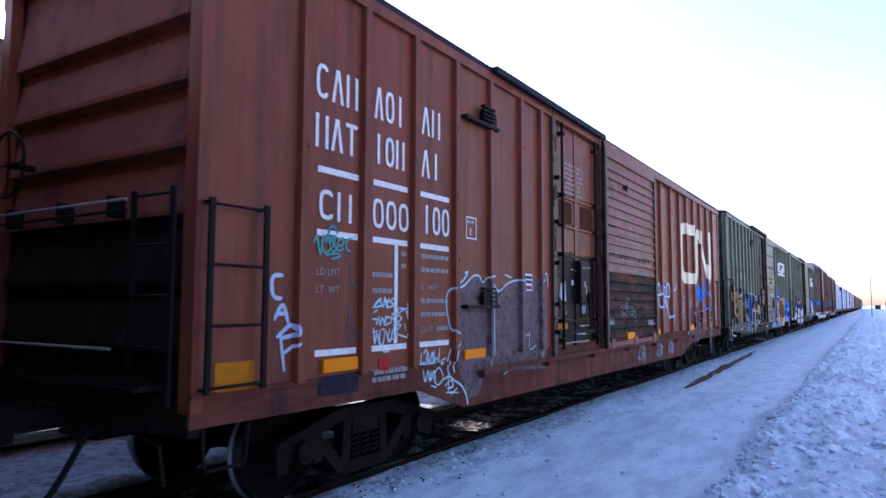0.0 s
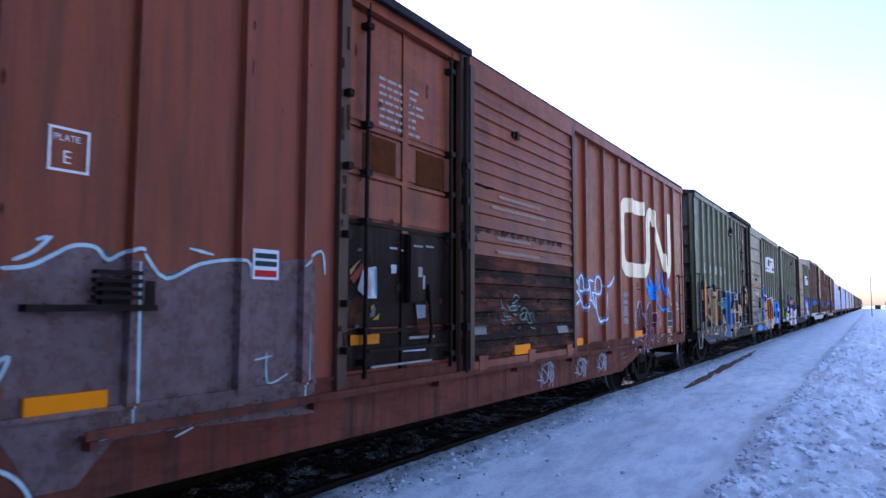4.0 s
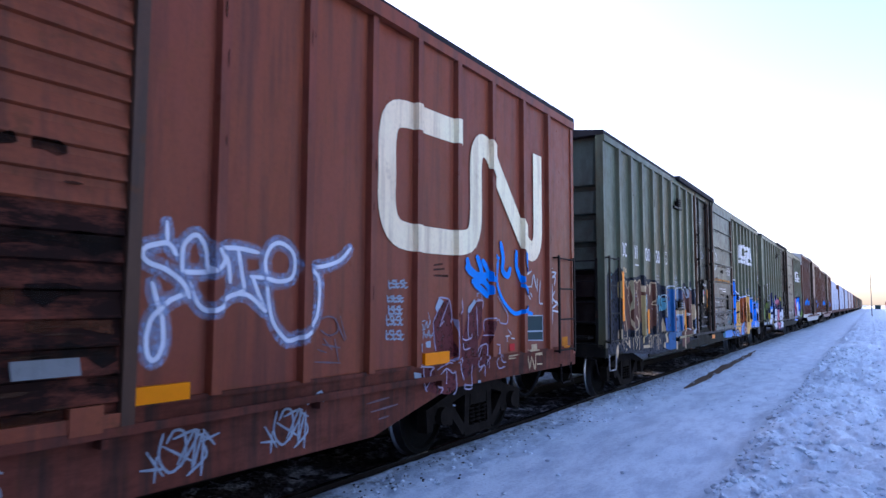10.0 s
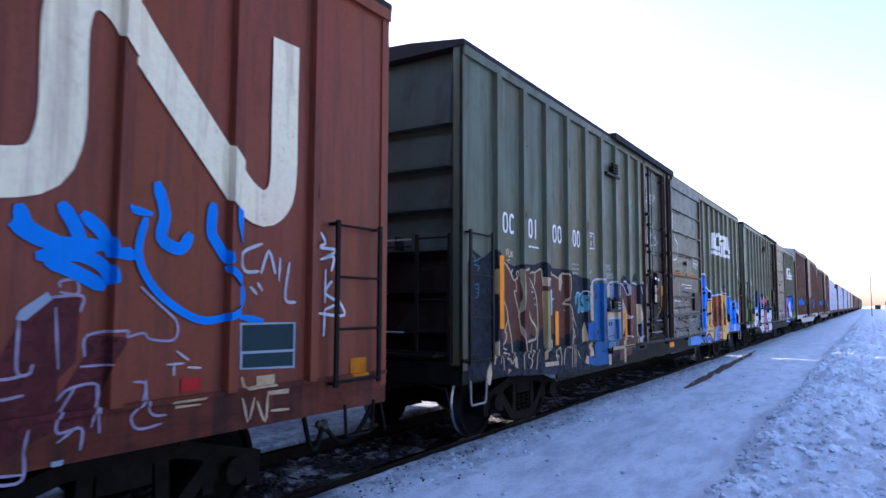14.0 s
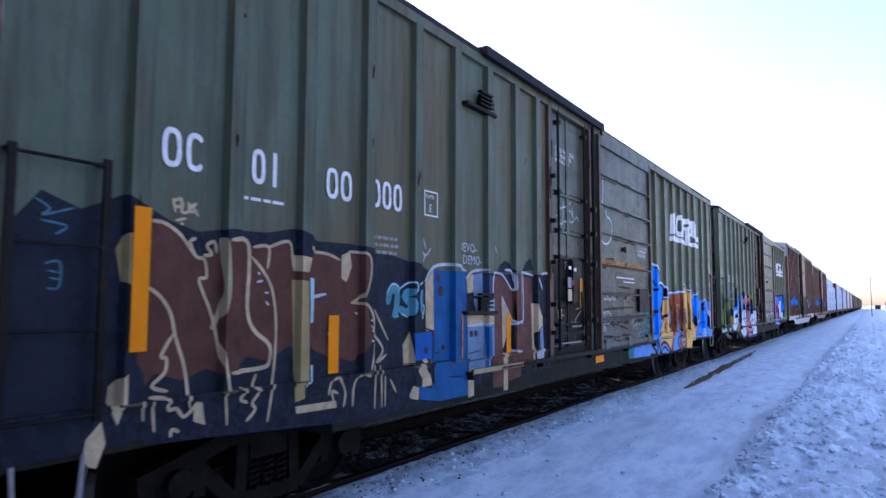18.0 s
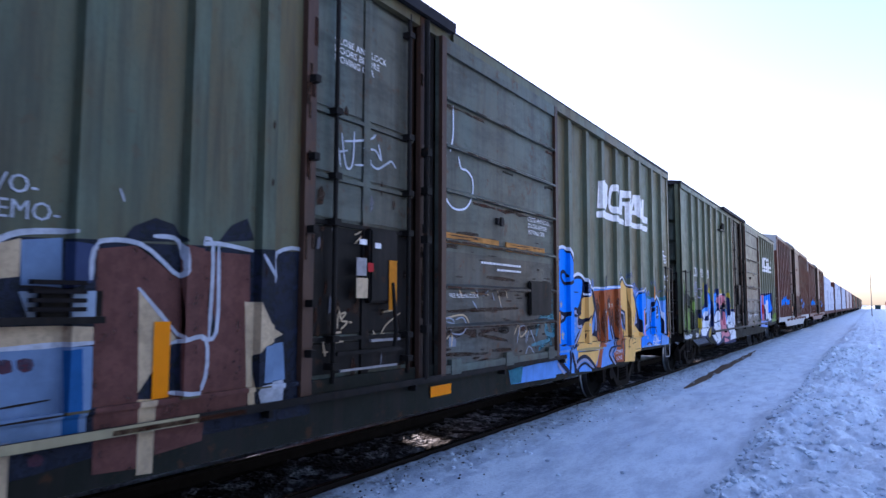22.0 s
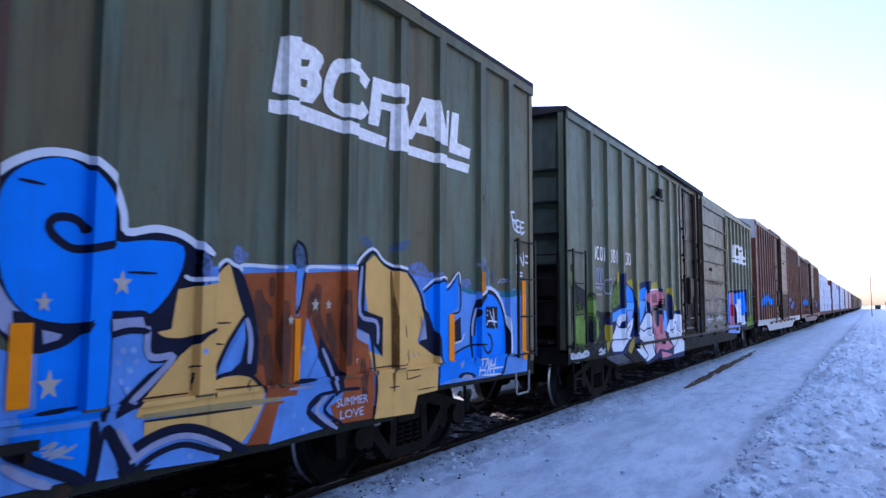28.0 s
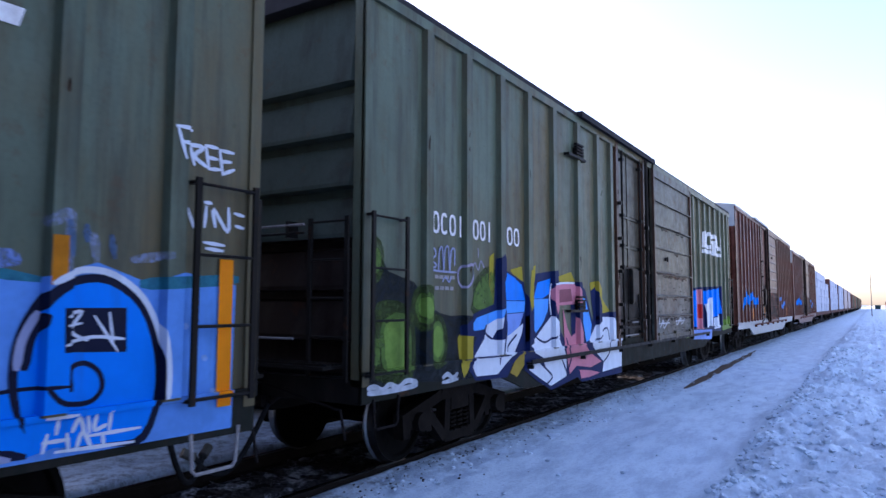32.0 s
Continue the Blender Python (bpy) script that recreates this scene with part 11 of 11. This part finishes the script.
def simple_boxcar(name, start, L, top, wall, top_m, cars, x, label, group):
    """A box car far from the eye: body, stiffeners, door, roof and bogies."""
    car = new(name)
    car.matrix_basis = pose(x, start, 0)
    cars.append((car, start))
    tagged(car, label, "railway wagon", group)
    key = (wall.name, L, top)
    if key not in SIMPLE:
        bm = bmesh.new()
        box(bm, -HALF, HALF, 0, L, 0.95, top)
        me = [bm]
        bm = bmesh.new()
        extrude(bm, [(-HALF - 0.03, top), (HALF + 0.03, top), (0.7, top + 0.12), (0, top + 0.16), (-0.7, top + 0.12)], 0, L)
        me.append(fixed(bm))
        bm = bmesh.new()
        for y in (2.3, L - 2.3):
            for s in (-0.89, 0.89):
                rod(bm, (-0.8, y + s, 0.457), (0.8, y + s, 0.457), 0.45, 20)
            for sx in (-1.0, 0.93):
                slab(bm, [(y - 1.15, 0.5), (y - 0.4, 0.72), (y + 0.4, 0.72), (y + 1.15, 0.5), (y + 0.4, 0.2), (y - 0.4, 0.2)], sx, sx + 0.08)
        box(bm, -0.2, 0.2, 0.1, L - 0.1, 0.65, 0.95)
        # wide filler box, added to block low sun and bright ground under the car
        box(bm, -1.2, 1.2, 3.7, L - 3.7, 0.42, 0.95)
        box(bm, -0.08, 0.08, -0.6, L + 0.6, 0.8, 0.95)
        me.append(fixed(bm))
        bm = bmesh.new()
        for sx in (1, -1):
            box(bm, min(sx * HALF, sx * (HALF + 0.06)), max(sx * HALF, sx * (HALF + 0.06)), L * 0.42, L * 0.58, 1.0, top - 0.15)
        me.append(fixed(bm))
        bm = bmesh.new()
        hat(bm, 0, 0.11, 1.05, top - 0.1, 0.06)
        me.append(fixed(bm))
        SIMPLE[key] = []
        for b, nm, mt in zip(me, ("body", "roof", "running_gear", "door", "rib"), (wall, top_m, UNDER, wall, wall)):
            d = bpy.data.meshes.new(nm)
            b.to_mesh(d)
            b.free()
            d.materials.append(mt)
            SIMPLE[key].append(d)
    body, rf, gear, door, rib = SIMPLE[key]
    for d in (body, rf, gear, door):
        o = new(d.name.split(".")[0], d)
        o.parent = car
    for i in range(14):
        y = L * (i + 0.5) / 14
        if not L * 0.42 < y < L * 0.58 and x == TRACK_X:
            o = new("rib", rib)
            o.parent, o.matrix_basis = car, pose(0, y, 0)
    return car


SIMPLE = {}
y = 226.5
for i in range(11):
    m = (BROWN, GREEN, RED, GREEN, GREEN_GEAR, BROWN, GREEN, GREEN, RED, GREEN, BROWN)[i]
    simple_boxcar("boxcar", y, 17.2, 4.6, m, DARK_ROOF, CARS, TRACK_X, "distant boxcar of the long train", "cars of the train")
    y += 18.4
# the train on the next track, which lets the low sun through only between its cars
for i in range(-14, 9):
    simple_boxcar("boxcar", 10.8 + 16.26 * i + 0.75, 16.26 - 1.5, 4.75, (BROWN, GREEN)[i % 2], DARK_ROOF, FAR_CARS, FAR_X, "boxcar of the train on the next track", "cars of the other train")
for sx in (0.755, -0.755):
    bm = bmesh.new()
    extrude(bm, [(x + FAR_X + sx, z) for x, z in RAIL_OUTLINE], -260, 480)
    tagged(part("rail", fixed(bm), RAILRUST), "rusty rail of the next track", "rail", "rails of the track", "structure")

# ---------------------------------------------------------------- track and roadside details
bm = bmesh.new()
box(bm, -1.28, 1.28, -0.11, 0.11, -0.36, -0.166)
fixed(bm)
bmesh.ops.bevel(bm, geom=bm.edges[:], offset=0.012, segments=1, affect="EDGES")
tie = part("tie", bm, TIEWOOD, ballast)
rnd = random.Random(5)
for i in range(110):
    m = pose(TRACK_X + rnd.uniform(-0.04, 0.04), -3 + 0.54 * i + rnd.uniform(-0.03, 0.03), rnd.uniform(-0.012, 0.006), 0, 0, rnd.uniform(-1.2, 1.2))
    if i == 0:
        tie.matrix_basis = m
    else:
        again(tie, m, ballast)


def scatter(name, label, category, material, count, place, seed, squash=0.7):
    """Many small lumps in one object."""
    rnd = random.Random(seed)
    verts, faces = [], []
    t = (1 + 5 ** 0.5) / 2
    ico = [Vector(v).normalized() for v in ((-1, t, 0), (1, t, 0), (-1, -t, 0), (1, -t, 0), (0, -1, t), (0, 1, t), (0, -1, -t), (0, 1, -t), (t, 0, -1), (t, 0, 1), (-t, 0, -1), (-t, 0, 1))]
    tri = ((0, 11, 5), (0, 5, 1), (0, 1, 7), (0, 7, 10), (0, 10, 11), (1, 5, 9), (5, 11, 4), (11, 10, 2), (10, 7, 6), (7, 1, 8), (3, 9, 4), (3, 4, 2), (3, 2, 6), (3, 6, 8), (3, 8, 9), (4, 9, 5), (2, 4, 11), (6, 2, 10), (8, 6, 7), (9, 8, 1))
    for _ in range(count):
        x, y, r = place(rnd)
        z = float(snow_height(np.array([x]), np.array([y]))[0])
        turn = Euler((rnd.uniform(0, 3), rnd.uniform(0, 3), rnd.uniform(0, 6))).to_matrix()
        k = len(verts)
        for v in ico:
            p = turn @ (v * r * rnd.uniform(0.65, 1.2))
            verts.append((x + p.x, y + p.y * 1.2, z + r * 0.25 + p.z * squash))
        faces += [tuple(k + j for j in f) for f in tri]
    me = bpy.data.meshes.new(name)
    me.from_pydata(verts, [], faces)
    me.materials.append(material)
    return tagged(new(name, me), label, category, kind="stuff")


STONE = plain("dark_crushed_stone", (0.075, 0.068, 0.066), 0.9, 0, 0.5, 14.0)
scatter("stones", "dark stones kicked onto the snow beside the rail", "stones", STONE, 420, lambda r: (-4.45 + abs(r.gauss(0, 0.42)), 3.6 + 22 * r.random() ** 1.5, r.uniform(0.005, 0.017)), 7)
scatter("snow_clods", "loose snow clods along the edge of the road", "snow", SNOW, 320, lambda r: (-4.4 + abs(r.gauss(0, 0.5)), 3.8 + 24 * r.random() ** 1.3, r.uniform(0.010, 0.035)), 8)
scatter("snow_lumps", "ploughed lumps of snow on the bank", "snow", SNOW, 1500, lambda r: (-1.35 + abs(r.gauss(0, 1.0)), 5.0 + 24 * r.random() ** 1.4, r.uniform(0.015, 0.06)), 9)
scatter("road_crumbs", "single snow crumbs on the packed road", "snow", SNOW, 60, lambda r: (r.uniform(-3.6, -1.4), 4.5 + 18 * r.random(), r.uniform(0.012, 0.04)), 10)

MUD = plain("frozen_brown_mud", (0.16, 0.10, 0.065), 0.55, 0, 0.45, 6.0)
xs2, ys2 = np.linspace(0, 1, 7), np.linspace(14.9, 29.0, 90)
X2, Y2 = np.meshgrid(xs2, ys2)
mid = -3.42 - (Y2 - 15) * 0.032
half = 0.14 * np.sin(np.clip((Y2 - 14.9) / 14.1, 0, 1) * np.pi) ** 0.5 * (0.55 + 0.9 * value_noise(X2 * 0, Y2, 1.4, 31))
XX = mid + (X2 - 0.5) * 2 * half
ZZ = snow_height(XX, Y2) + 0.007
me = bpy.data.meshes.new("mud_strip")
idx = (np.arange(89)[:, None] * 7 + np.arange(6)[None, :]).reshape(-1)
me.from_pydata(np.stack([XX, Y2, ZZ], -1).reshape(-1, 3).tolist(), [], np.stack([idx, idx + 1, idx + 8, idx + 7], 1).tolist())
me.materials.append(MUD)
tagged(new("mud_strip", me), "strip of frozen brown mud in the road", "mud", kind="structure")

POLEWOOD = plain("grey_pole_wood", (0.16, 0.14, 0.13), 0.85, 0, 0.3, 4.0)
pole = new("utility_pole")
pole.matrix_basis = pose(0.1, 118, -0.1)
tagged(pole, "thin wooden utility pole standing in the snow", "pole")
bm = bmesh.new()
rod(bm, (0, 0, 0), (0, 0, 7.4), 0.065, 10, 0, 0.04)
part("post", bm, POLEWOOD, pole)
block("cap", POLEWOOD, pole, (-0.06, 0.06, -0.06, 0.06, 7.4, 7.5))
shed = new("shed")
shed.matrix_basis = pose(7.6, 330, 0)
tagged(shed, "small dark red shed far down the snowfield", "shed")
block("wall", RED, shed, (-2.5, 4.5, 0, 6, -0.2, 3.2))
bm = bmesh.new()
extrude(bm, [(-2.8, 3.2), (4.8, 3.2), (1.0, 4.6)], -0.3, 6.3)
part("roof", fixed(bm), GREY_ROOF, shed)
block("door", DARK_AND_SHADE, shed, (-0.2, 1.2, -0.06, 0, -0.1, 2.1))
van = new("parked_van")
van.matrix_basis = pose(2.2, 300, 0)
tagged(van, "dark van parked far off in the snow", "van")
bm = bmesh.new()
slab(bm, [(-2.2, 0.4), (2.2, 0.4), (2.2, 1.1), (1.2, 1.3), (0.7, 1.9), (-2.2, 1.9)], -0.9, 0.9)
bv = part("body", fixed(bm), SLATE, van)
for yy in (-1.4, 1.4):
    for s in (-0.9, 0.78):
        bm = bmesh.new()
        rod(bm, (s, yy, 0.33), (s + 0.12, yy, 0.33), 0.33, 14)
        part("wheel", bm, RUBBER, van)

# plain dark walls added out of view behind the viewpoint, to block light
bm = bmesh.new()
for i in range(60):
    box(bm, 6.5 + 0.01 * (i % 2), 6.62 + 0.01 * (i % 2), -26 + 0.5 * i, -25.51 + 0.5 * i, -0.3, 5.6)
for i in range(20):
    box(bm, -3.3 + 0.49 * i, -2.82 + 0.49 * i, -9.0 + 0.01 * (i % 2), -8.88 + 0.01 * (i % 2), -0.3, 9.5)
tagged(part("light_block_wall", fixed(bm), BLACKIRON, None), "unseen dark plank wall added to block light from behind", "wall", kind="structure")


motions()
